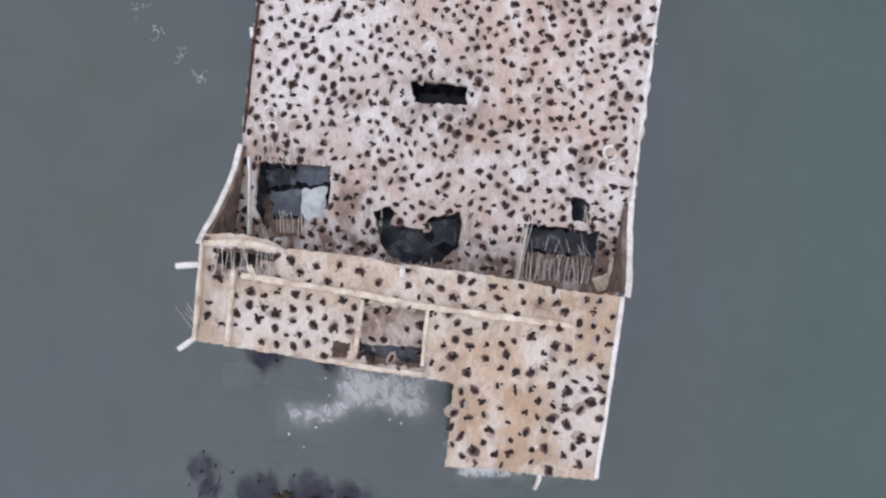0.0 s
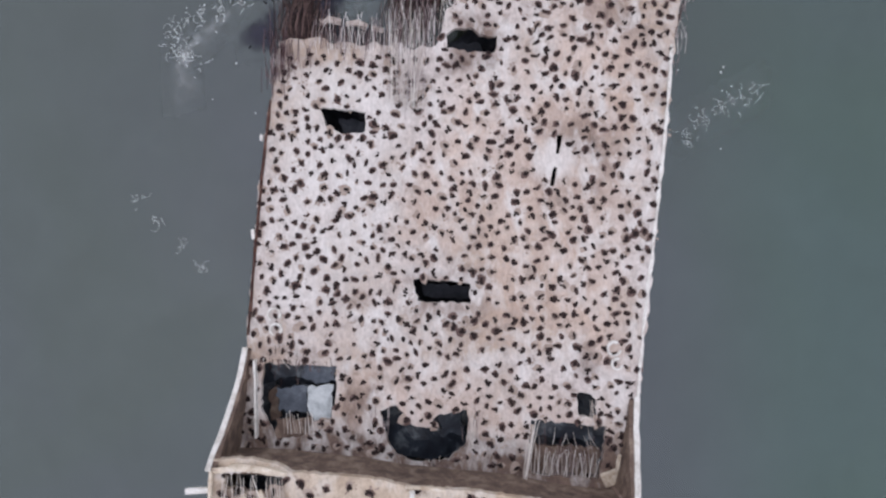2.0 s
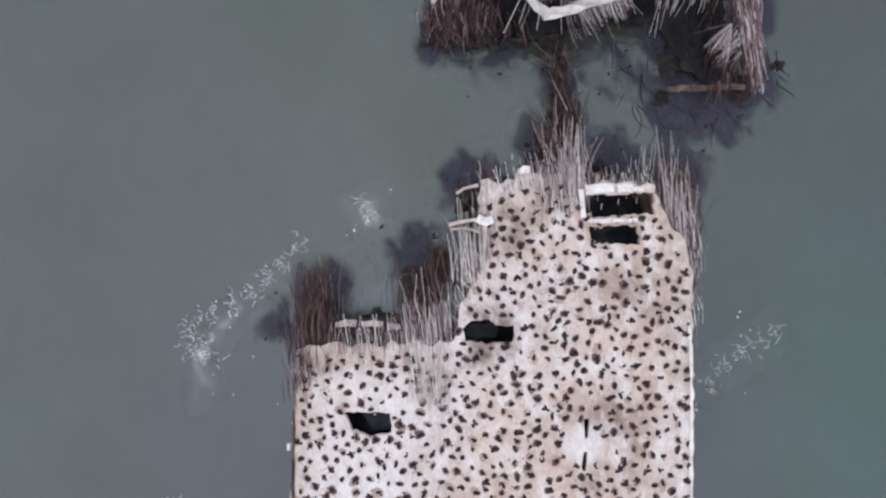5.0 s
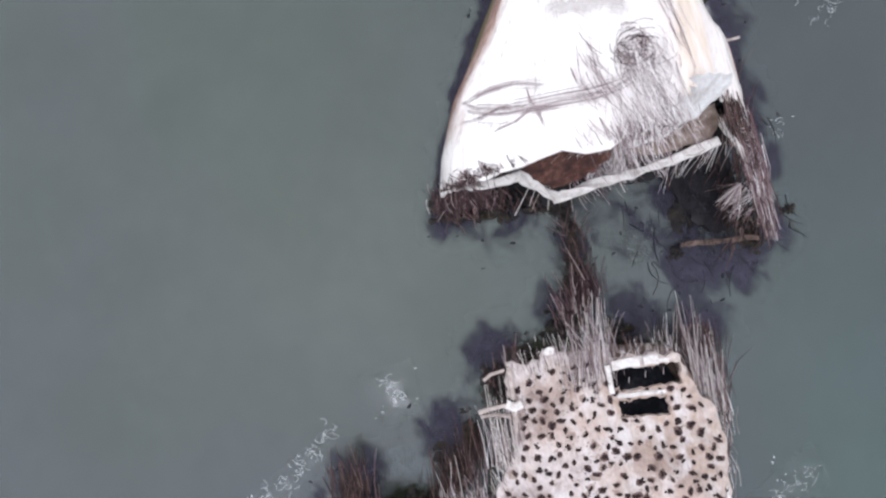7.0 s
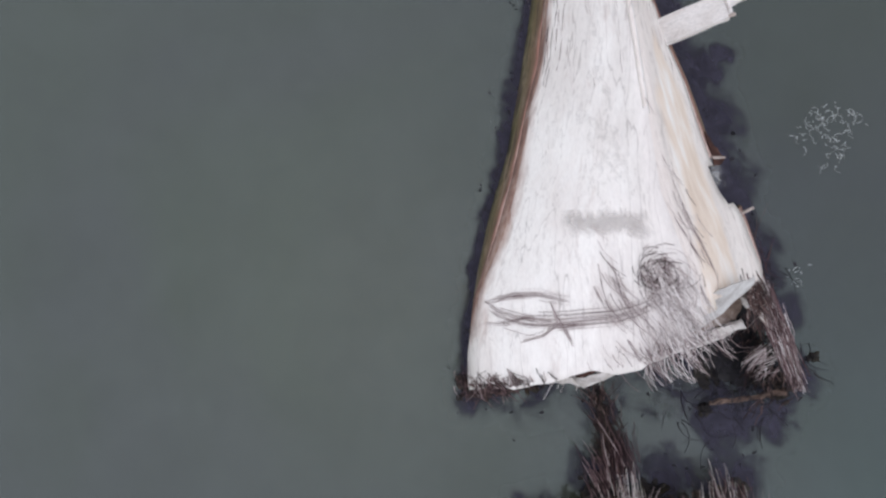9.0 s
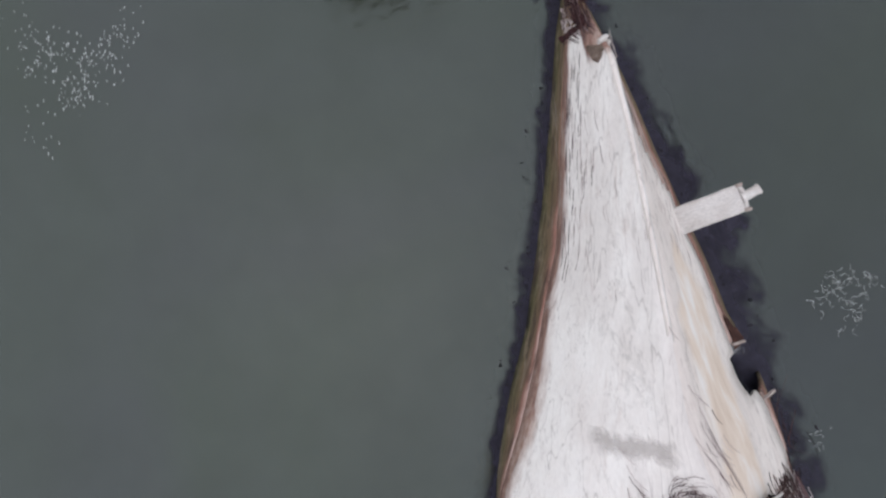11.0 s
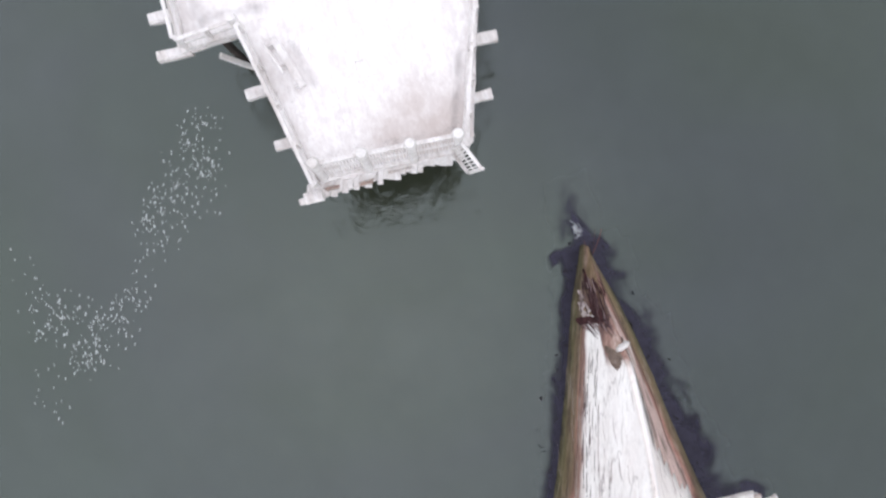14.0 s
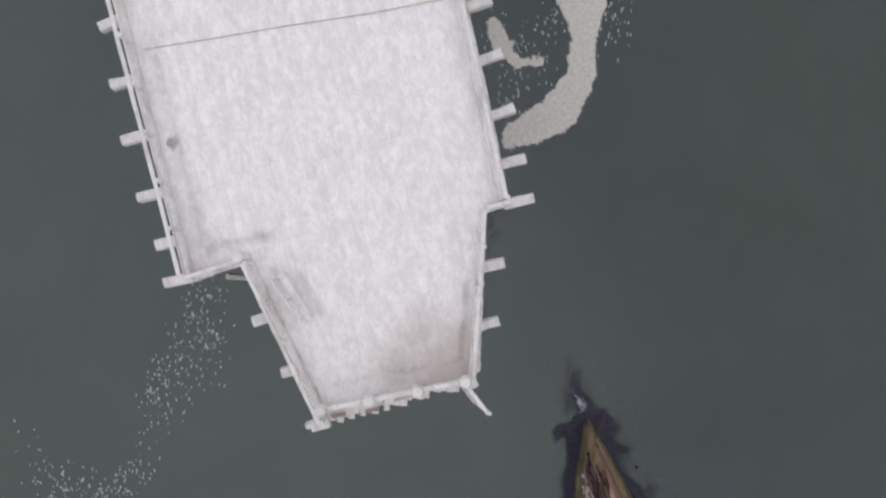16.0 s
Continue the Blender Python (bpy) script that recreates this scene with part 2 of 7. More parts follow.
def flank_material():
    """The white hull crust, with a bare ochre strip along it."""
    m = hull_material()
    m.name = "white_flank_with_ochre_strip"
    nt = m.node_tree
    b = nt.nodes["Principled BSDF"]
    white = mix(nt, 1.0, b.inputs["Base Color"].links[0].from_socket, (0.985, 0.955, 0.935), "MULTIPLY")
    ochre = ramp(nt, noise_node(nt, 0.8, 6, 0.65, (1, 4, 1), -0.1, 0.3), [(0.3, (0.64, 0.52, 0.43)), (0.5, (0.79, 0.685, 0.60)), (0.64, (0.88, 0.85, 0.83))])
    g, xyz = nt.nodes.new("ShaderNodeNewGeometry"), nt.nodes.new("ShaderNodeSeparateXYZ")
    nt.links.new(g.outputs["Position"], xyz.inputs[0])

    def sums(op, a, k, c):
        n = nt.nodes.new("ShaderNodeMath")
        n.operation = op
        for sock, v in zip(n.inputs, (a, k, c)):
            if isinstance(v, (int, float)):
                sock.default_value = v
            else:
                nt.links.new(v, sock)
        return n.outputs[0]

    off = sums("ABSOLUTE", sums("SUBTRACT", sums("MULTIPLY_ADD", xyz.outputs[1], -0.13, xyz.outputs[0]), 5.95, 0.0), 0.0, 0.0)
    end = sums("MAXIMUM", sums("MULTIPLY_ADD", xyz.outputs[1], 0.35, -14.0), 0.0, 0.0)
    rim = sums("MULTIPLY_ADD", noise_node(nt, 1.3, 6, 0.7, (1, 3, 1), -0.1), 1.2, sums("ADD", off, end, 0.0))
    band = nt.nodes.new("ShaderNodeMapRange")
    nt.links.new(rim, band.inputs["Value"])
    for key, v in (("From Min", 1.35), ("From Max", 1.75), ("To Min", 1.0), ("To Max", 0.0)):
        band.inputs[key].default_value = v
    nt.links.new(mix(nt, band.outputs[0], white, ochre), b.inputs["Base Color"])
    return m


def side_material():
    m, nt, b = material("brown_hull_plating", 0.85)
    tall, wob = nt.nodes.new("ShaderNodeMath"), nt.nodes.new("ShaderNodeMath")
    tall.operation, wob.operation = "MULTIPLY", "MULTIPLY_ADD"
    nt.links.new(height_of(nt), tall.inputs[0])
    tall.inputs[1].default_value = 0.3
    nt.links.new(noise_node(nt, 1.2, 5, 0.65, (1, 2, 1)), wob.inputs[0])
    wob.inputs[1].default_value = 0.45
    nt.links.new(tall.outputs[0], wob.inputs[2])
    col = ramp(nt, wob.outputs[0], [(0.22, (0.02, 0.018, 0.014)), (0.32, (0.11, 0.10, 0.05)), (0.46, (0.17, 0.13, 0.075)), (0.66, (0.21, 0.14, 0.095)), (0.84, (0.40, 0.20, 0.165)), (1.0, (0.64, 0.47, 0.43))])
    col = mix(nt, ramp(nt, noise_node(nt, 2.2, 6, 0.7, (1, 4, 1), -0.3), grade((0.5, 0), (0.66, 0.5))), col, (0.40, 0.33, 0.27))
    dark = noise_node(nt, 1.7, 6, 0.7, (1, 5, 1), -0.25, 0.4)
    col = mix(nt, ramp(nt, dark, grade((0.48, 0), (0.64, 0.8))), col, (0.06, 0.042, 0.034))
    fine = noise_node(nt, 11, 5, 0.7, (1, 3, 1), -0.3)
    col = mix(nt, 0.55, col, ramp(nt, fine, grade((0.3, 0.45), (0.65, 1.0))), "MULTIPLY")
    nt.links.new(col, b.inputs["Base Color"])
    bump(nt, b, fine, 0.5, 0.04)
    return m


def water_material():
    """Calm murky sea under a white sky: mostly a rippled mirror of the sky over a dark olive body; the mirror's tint is
    set by position, bluer in the south, greener south-east, darker north-east.
    """
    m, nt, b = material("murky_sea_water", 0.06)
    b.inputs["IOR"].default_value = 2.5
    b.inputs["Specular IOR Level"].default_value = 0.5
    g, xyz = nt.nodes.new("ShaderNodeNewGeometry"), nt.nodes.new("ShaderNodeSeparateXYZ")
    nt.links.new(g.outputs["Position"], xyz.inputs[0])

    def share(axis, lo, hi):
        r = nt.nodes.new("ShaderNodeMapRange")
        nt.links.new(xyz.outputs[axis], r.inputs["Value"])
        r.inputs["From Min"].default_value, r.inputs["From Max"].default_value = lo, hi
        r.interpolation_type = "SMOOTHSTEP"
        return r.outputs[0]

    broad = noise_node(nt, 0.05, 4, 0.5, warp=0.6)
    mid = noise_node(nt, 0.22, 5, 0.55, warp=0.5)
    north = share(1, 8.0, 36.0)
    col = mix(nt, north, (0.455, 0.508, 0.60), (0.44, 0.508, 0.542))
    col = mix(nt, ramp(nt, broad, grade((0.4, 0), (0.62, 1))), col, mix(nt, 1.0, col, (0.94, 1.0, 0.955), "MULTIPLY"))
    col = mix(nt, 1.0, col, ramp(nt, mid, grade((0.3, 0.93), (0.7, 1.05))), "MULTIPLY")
    # eastward the mirror's tint turns greener in the south, darker in the north
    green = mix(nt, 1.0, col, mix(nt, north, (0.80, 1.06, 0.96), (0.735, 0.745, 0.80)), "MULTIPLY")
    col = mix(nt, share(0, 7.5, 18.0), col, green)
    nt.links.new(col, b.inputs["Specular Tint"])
    body = mix(nt, ramp(nt, broad, grade((0.35, 0), (0.65, 1))), (0.028, 0.032, 0.024), (0.030, 0.034, 0.018))
    nt.links.new(body, b.inputs["Base Color"])
    bump(nt, b, noise_node(nt, 1.1, 5, 0.6, warp=1.0), 0.38, 0.13)
    clear, both = nt.nodes.new("ShaderNodeBsdfTransparent"), nt.nodes.new("ShaderNodeMixShader")
    clear.inputs[0].default_value = (0.75, 0.86, 0.82, 1)
    both.inputs[0].default_value = 0.15
    nt.links.new(b.outputs[0], both.inputs[1])
    nt.links.new(clear.outputs[0], both.inputs[2])
    nt.links.new(both.outputs[0], nt.nodes["Material Output"].inputs["Surface"])
    return m


def veil_material(name, stops, scale, stretch, soft, most, fade=4.0, gain=1.0):
    """A film that thins out: its cover comes from the mesh, broken up by noise."""
    m, nt, b = material(name, 0.8)
    at = nt.nodes.new("ShaderNodeAttribute")
    at.attribute_name = "cover"
    f = noise_node(nt, scale, 6, 0.65, stretch, 0.4, 0.8)
    nt.links.new(ramp(nt, noise_node(nt, scale * 2.3, 4), stops), b.inputs["Base Color"])
    add, edge = nt.nodes.new("ShaderNodeMath"), nt.nodes.new("ShaderNodeMapRange")
    add.operation = "MULTIPLY_ADD"
    nt.links.new(f, add.inputs[0])
    add.inputs[1].default_value = gain
    nt.links.new(at.outputs["Fac"], add.inputs[2])
    nt.links.new(add.outputs[0], edge.inputs["Value"])
    edge.interpolation_type = "SMOOTHSTEP"
    for key, v in (("From Min", soft[0]), ("From Max", soft[1])):
        edge.inputs[key].default_value = v
    cap, top = nt.nodes.new("ShaderNodeMath"), nt.nodes.new("ShaderNodeMath")
    cap.operation, cap.use_clamp, top.operation = "MULTIPLY", True, "MULTIPLY"
    nt.links.new(at.outputs["Fac"], cap.inputs[0])
    cap.inputs[1].default_value = fade
    nt.links.new(cap.outputs[0], top.inputs[0])
    top.inputs[1].default_value = most
    nt.links.new(top.outputs[0], edge.inputs["To Max"])
    clear, both = nt.nodes.new("ShaderNodeBsdfTransparent"), nt.nodes.new("ShaderNodeMixShader")
    for k, sock in enumerate((edge.outputs[0], clear.outputs[0], b.outputs[0])):
        nt.links.new(sock, both.inputs[k])
    nt.links.new(both.outputs[0], nt.nodes["Material Output"].inputs["Surface"])
    return m


def strands(name, stops, rough=0.9):
    """For joined thin strands: each takes a shade of its own."""
    m, nt, b = material(name, rough)
    g = nt.nodes.new("ShaderNodeNewGeometry")
    nt.links.new(ramp(nt, g.outputs["Random Per Island"], stops), b.inputs["Base Color"])
    return m


HAIR = strands("violet_brown_strands", [(0.0, (0.10, 0.065, 0.07)), (0.35, (0.24, 0.18, 0.185)), (0.65, (0.46, 0.40, 0.40)), (1.0, (0.76, 0.72, 0.72))])
HAIR_RED = strands("red_brown_strands", [(0.0, (0.022, 0.012, 0.014)), (0.5, (0.075, 0.042, 0.047)), (0.85, (0.19, 0.12, 0.125)), (1.0, (0.46, 0.38, 0.38))])
HAIR_PALE = strands("pale_grey_strands", [(0.0, (0.20, 0.16, 0.165)), (0.4, (0.46, 0.41, 0.41)), (1.0, (0.86, 0.83, 0.83))])
HAIR_DARK = strands("dark_strands", [(0.0, (0.014, 0.010, 0.011)), (0.6, (0.05, 0.028, 0.028)), (1.0, (0.2, 0.13, 0.12))])
KELP = strands("dark_kelp_strands", [(0.0, (0.008, 0.008, 0.012)), (1.0, (0.025, 0.022, 0.03))])
DRIFT = veil_material("purple_black_film", [(0.3, (0.022, 0.021, 0.035)), (0.7, (0.046, 0.044, 0.070))], 0.9, (1, 1.5, 1), (1.2, 2.0), 0.9, gain=2.3)
SLICK = veil_material("grey_scum", [(0.3, (0.46, 0.435, 0.40)), (0.7, (0.66, 0.63, 0.59))], 2.6, (1, 2.0, 1), (1.3, 1.75), 0.95, gain=2.0)
WISP = veil_material("thin_white_foam", [(0.3, (0.72, 0.75, 0.78)), (0.7, (0.85, 0.87, 0.88))], 2.4, (1, 1.6, 1), (1.45, 2.3), 0.5, 1.4, gain=2.4)
CLOUD = veil_material("faint_foam_cloud", [(0.3, (0.62, 0.66, 0.70)), (0.7, (0.75, 0.78, 0.80))], 1.0, (1, 1.4, 1), (1.2, 2.4), 0.3, 1.0, gain=2.0)
BARE = veil_material("bare_grey_patch", [(0.3, (0.46, 0.43, 0.42)), (0.7, (0.60, 0.57, 0.56))], 2.4, (1, 3.0, 1), (1.2, 2.3), 0.55, gain=2.0)
FLANK = flank_material()
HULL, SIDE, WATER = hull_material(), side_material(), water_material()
SILT = mottled("silty_bed", [(0.3, (0.06, 0.065, 0.05)), (0.7, (0.09, 0.095, 0.075))], 0.2, fine=1.0)
FOAM = mottled("sea_foam", [(0.3, (0.45, 0.48, 0.49)), (0.7, (0.62, 0.65, 0.65))], 3.0)


# ---- builders ----
def link(name, bm, mat, parent=None, label=""):
    me = bpy.data.meshes.new(name)
    bm.to_mesh(me)
    bm.free()
    me.materials.append(mat)
    ob = new(name, me)
    if parent:
        ob.parent = parent
    return tagged(ob, label)


part = link


def thing(name, label, category, group="", kind="", at=(0, 0, 0)):
    ob = new(name)
    ob.location = at
    return tagged(ob, label, category, group, kind)


def inside(p, poly):
    x, y = p
    hit = False
    for (x1, y1), (x2, y2) in zip(poly, poly[1:] + poly[:1]):
        if (y1 > y) != (y2 > y) and x < (x2 - x1) * (y - y1) / (y2 - y1) + x1:
            hit = not hit
    return hit


def ragged(poly, step, rough, rng, closed=True):
    """The same outline with more corners, each a little off: a broken edge."""
    out = []
    ends = poly[1:] + poly[:1] if closed else poly[1:]
    for a, b in zip(poly, ends):
        a, b = Vector(a), Vector(b)
        n = max(1, round((b - a).length / step))
        side = Vector((-(b - a).y, (b - a).x)).normalized() if (b - a).length > 0 else Vector((0, 0))
        for k in range(n):
            p = a.lerp(b, k / n) + side * (rng.uniform(-rough, rough) if k else rng.uniform(-rough, rough) * 0.4)
            out.append((p.x, p.y))
    if not closed:
        out.append(tuple(poly[-1]))
    return out


def slab(outline, holes, height, thick, grid=0.8, step=0.35, rough=0.04, seed=0, uneven=0.03):
    """A plate with holes through it, its top at height(x, y)."""
    rng = random.Random(seed)
    loops = [ragged(outline, step, rough, rng)] + [ragged(h, step * 0.6, min(rough * 1.6, 0.06) if max(p[0] for p in h) - min(p[0] for p in h) > 0.6 else 0.012, rng) for h in holes]
    pts, edges = [], []
    for loop in loops:
        s = len(pts)
        pts += [Vector(p) for p in loop]
        edges += [(s + k, s + (k + 1) % len(loop)) for k in range(len(loop))]
    xs, ys = [p[0] for p in outline], [p[1] for p in outline]
    x = min(xs) + grid / 2
    while x < max(xs):
        y = min(ys) + grid / 2
        while y < max(ys):
            q = (x + rng.uniform(-0.2, 0.2) * grid, y + rng.uniform(-0.2, 0.2) * grid)
            if inside(q, loops[0]) and not any(inside(q, h) for h in loops[1:]):
                pts.append(Vector(q))
            y += grid
        x += grid
    v2, _, faces, *_ = delaunay_2d_cdt(pts, edges, [], 0, 1e-5)
    keep = []
    for f in faces:
        c = sum((v2[i] for i in f), Vector((0, 0))) / 3
        if inside(c, loops[0]) and not any(inside(c, h) for h in loops[1:]):
            keep.append(f)
    bm = bmesh.new()
    top = [bm.verts.new((p.x, p.y, height(p.x, p.y) + uneven * noise.noise((p.x * 0.7, p.y * 0.7, seed)))) for p in v2]
    low = [bm.verts.new((v.co.x, v.co.y, v.co.z - thick)) for v in top]
    count = {}
    for f in keep:
        bm.faces.new([top[i] for i in f])
        bm.faces.new([low[i] for i in reversed(f)])
        for a, b in zip(f, list(f[1:]) + [f[0]]):
            count[(a, b)] = 1
    for a, b in count:
        if (b, a) not in count:
            bm.faces.new((top[b], top[a], low[a], low[b]))
    for v in [v for v in bm.verts if not v.link_faces]:
        bm.verts.remove(v)
    return bm


def wall(line, low, high, thick, step=0.6, rough=0.02, seed=0, lean=0.0):
    """An upright plate along a line of (x, y); high and low may be numbers or functions of (x, y)."""
    rng = random.Random(seed)
    pts = [Vector(p) for p in ragged(line, step, rough, rng, closed=False)]
    bm = bmesh.new()
    rows = []
    for k, p in enumerate(pts):
        d = (pts[min(k + 1, len(pts) - 1)] - pts[max(k - 1, 0)]).normalized()
        n = Vector((-d.y, d.x)) * thick
        hi = high(p.x, p.y) if callable(high) else high
        lo = low(p.x, p.y) if callable(low) else low
        o = Vector((-d.y, d.x)) * lean
        rows.append([bm.verts.new((*(p + o), lo)), bm.verts.new((*p, hi)), bm.verts.new((*(p + n), hi)), bm.verts.new((*(p + n + o), lo))])
    for a, b in zip(rows, rows[1:]):
        for k in range(4):
            bm.faces.new((a[k], b[k], b[(k + 1) % 4], a[(k + 1) % 4]))
    bm.faces.new(rows[0])
    bm.faces.new(rows[-1][::-1])
    bmesh.ops.recalc_face_normals(bm, faces=bm.faces)
    return bm


def beam(points, width, deep, seed=0, wear=0.02):
    """A squared beam along a line of points, with worn uneven faces."""
    rng = random.Random(seed)
    pts = []
    for a, b in zip(points, points[1:]):
        a, b = Vector(a), Vector(b)
        n = max(1, round((b - a).length / 0.5))
        pts += [a.lerp(b, k / n) for k in range(n)]
    pts.append(Vector(points[-1]))
    bm = bmesh.new()
    rows = []
    for k, p in enumerate(pts):
        d = (pts[min(k + 1, len(pts) - 1)] - pts[max(k - 1, 0)]).normalized()
        s = d.cross(Vector((0, 0, 1)))
        s = s.normalized() if s.length > 1e-3 else Vector((1, 0, 0))
        u = s.cross(d)
        w, c = width / 2, min(width, deep) * 0.18
        ring = ((-w, -deep + c), (-w, -c), (-w + c, 0), (w - c, 0), (w, -c), (w, -deep + c), (w - c, -deep), (-w + c, -deep))
        rows.append([bm.verts.new(p + s * (x + rng.uniform(-wear, wear)) + u * (z + rng.uniform(-wear, wear))) for x, z in ring])
    for a, b in zip(rows, rows[1:]):
        for k in range(8):
            bm.faces.new((a[k], a[(k + 1) % 8], b[(k + 1) % 8], b[k]))
    bm.faces.new(rows[0][::-1])
    bm.faces.new(rows[-1])
    bmesh.ops.recalc_face_normals(bm, faces=bm.faces)
    return bm


def tube(bm, pts, r0, r1, sides=5):
    pts = [Vector(p) for p in pts]
    rows = []
    for k, p in enumerate(pts):
        d = (pts[min(k + 1, len(pts) - 1)] - pts[max(k - 1, 0)]).normalized()
        s = d.cross(Vector((0.13, 0.21, 0.97))).normalized()
        u = s.cross(d)
        r = r0 + (r1 - r0) * k / (len(pts) - 1)
        rows.append([bm.verts.new(p + (s * math.cos(a) + u * math.sin(a)) * r) for a in (math.tau * j / sides for j in range(sides))])
    for a, b in zip(rows, rows[1:]):
        for k in range(sides):
            bm.faces.new((a[k], a[(k + 1) % sides], b[(k + 1) % sides], b[k]))
    bm.faces.new(rows[0][::-1])
    bm.faces.new(rows[-1])


def bar_mesh(seed, mat):
    """One bent reinforcing bar, 1 m along +y."""
    rng = random.Random(seed)
    bm = bmesh.new()
    bx, bz = rng.uniform(-0.07, 0.07), rng.uniform(-0.08, 0.03)
    tube(bm, [(bx * math.sin(t * 2.6), t, bz * t * t) for t in (0, 0.3, 0.6, 0.85, 1.0)], 0.024, 0.017, 4)
    me = bpy.data.meshes.new("bar")
    bm.to_mesh(me)
    bm.free()
    me.materials.append(mat)
    return me


BARS = {k: [bar_mesh(s, m) for s in range(7)] for k, m in (("pale", BAR_PALE), ("rust", BAR_RUST), ("dark", BAR_DARK))}


def bars(parent, n, start, end, z0, z1, tones, length=(0.8, 1.1), swing=6, seed=0, thick=1.0):
    """A sheaf of bent bars: their feet along the line start, their tips near the line end."""
    rng = random.Random(seed)
    for k in range(n):
        t = (k + rng.uniform(0.1, 0.9)) / n
        a = Vector(start[0]).lerp(Vector(start[1]), t)
        b = Vector(end[0]).lerp(Vector(end[1]), min(1, max(0, t + rng.uniform(-0.08, 0.08))))
        d = Vector((b.x - a.x, b.y - a.y, 0))
        far = d.length * rng.uniform(*length)
        za, zb = z0 + rng.uniform(-0.08, 0.08), z1 + rng.uniform(-0.3, 0.3)
        ob = new("rebar", rng.choice(BARS[rng.choice(tones)]))
        ob.parent = parent
        turn = math.degrees(math.atan2(-d.x, d.y)) + rng.uniform(-swing, swing)
        up = math.degrees(math.atan2(zb - za, far))
        s = rng.uniform(0.45, 0.95) * thick
        ob.matrix_basis = pose(a.x, a.y, za, up, 0, turn) @ pose(0, 0, 0, 0, rng.uniform(0, 360), 0) @ Matrix.Diagonal((s, far, s, 1))


def ball(cuts):
    """Corners and faces of a unit sphere of triangles."""
    bm = bmesh.new()
    bmesh.ops.create_icosphere(bm, subdivisions=cuts, radius=1.0)
    out = [v.co.copy() for v in bm.verts], [[v.index for v in f.verts] for f in bm.faces]
    bm.free()
    return out


BALLS = {k: ball(k) for k in (1, 2, 3)}


def heap(bm, x, y, z, rx, ry, rz, seed, cuts=3, rough=0.35, turn=0.0):
    """A rough lump added to bm."""
    corners, tris = BALLS[cuts]
    c, s = math.cos(turn), math.sin(turn)
    made = []
    for p in corners:
        k = 1 + rough * noise.fractal(p * 1.7 + Vector((seed * 7.1, 0, 0)), 1.0, 2.0, 4) + rough * 0.5 * noise.noise(p * 6 + Vector((0, seed, 0)))
        q = Vector((p.x * rx * k, p.y * ry * k, p.z * rz * k))
        made.append(bm.verts.new((x + q.x * c - q.y * s, y + q.x * s + q.y * c, z + q.z)))
    for t in tris:
        bm.faces.new([made[i] for i in t])


def flecks(points, size, z, rng, sides=7, stretch=1.0, thick=0.012, turn=None, slim=1.0):
    """Low irregular discs, one for each point, as one mesh."""
    verts, faces = [], []
    for x, y in points:
        r, a0, el = rng.uniform(*size), rng.uniform(0, 6.28) if turn is None else rng.gauss(turn, 0.2), slim * rng.uniform(0.6, 1.0)
        s = len(verts)
        for k in range(sides):
            a = math.tau * k / sides
            q = r * rng.uniform(0.65, 1.15)
            u, v = q * math.cos(a) * stretch, q * math.sin(a) * el
            verts.append((x + u * math.cos(a0) - v * math.sin(a0), y + u * math.sin(a0) + v * math.cos(a0), z))
        verts.append((x, y, z + thick))
        faces += [(s + k, s + (k + 1) % sides, s + sides) for k in range(sides)]
    me = bpy.data.meshes.new("flecks")
    me.from_pydata(verts, [], faces)
    bm = bmesh.new()
    bm.from_mesh(me)
    bpy.data.meshes.remove(me)
    return bm


def scatter(area, gap, rng, tries, keep_out=()):
    """Points in an outline, none nearer to another than about gap."""
    xs, ys = [p[0] for p in area], [p[1] for p in area]
    cells, out = {}, []
    for _ in range(tries):
        p = (rng.uniform(min(xs), max(xs)), rng.uniform(min(ys), max(ys)))
        if not inside(p, area) or any(inside(p, h) for h in keep_out):
            continue
        i, j = int(p[0] // gap), int(p[1] // gap)
        if any((p[0] - q[0]) ** 2 + (p[1] - q[1]) ** 2 < gap * gap for a in (-1, 0, 1) for b in (-1, 0, 1) for q in cells.get((i + a, j + b), ())):
            continue
        cells.setdefault((i, j), []).append(p)
        out.append(p)
    return out


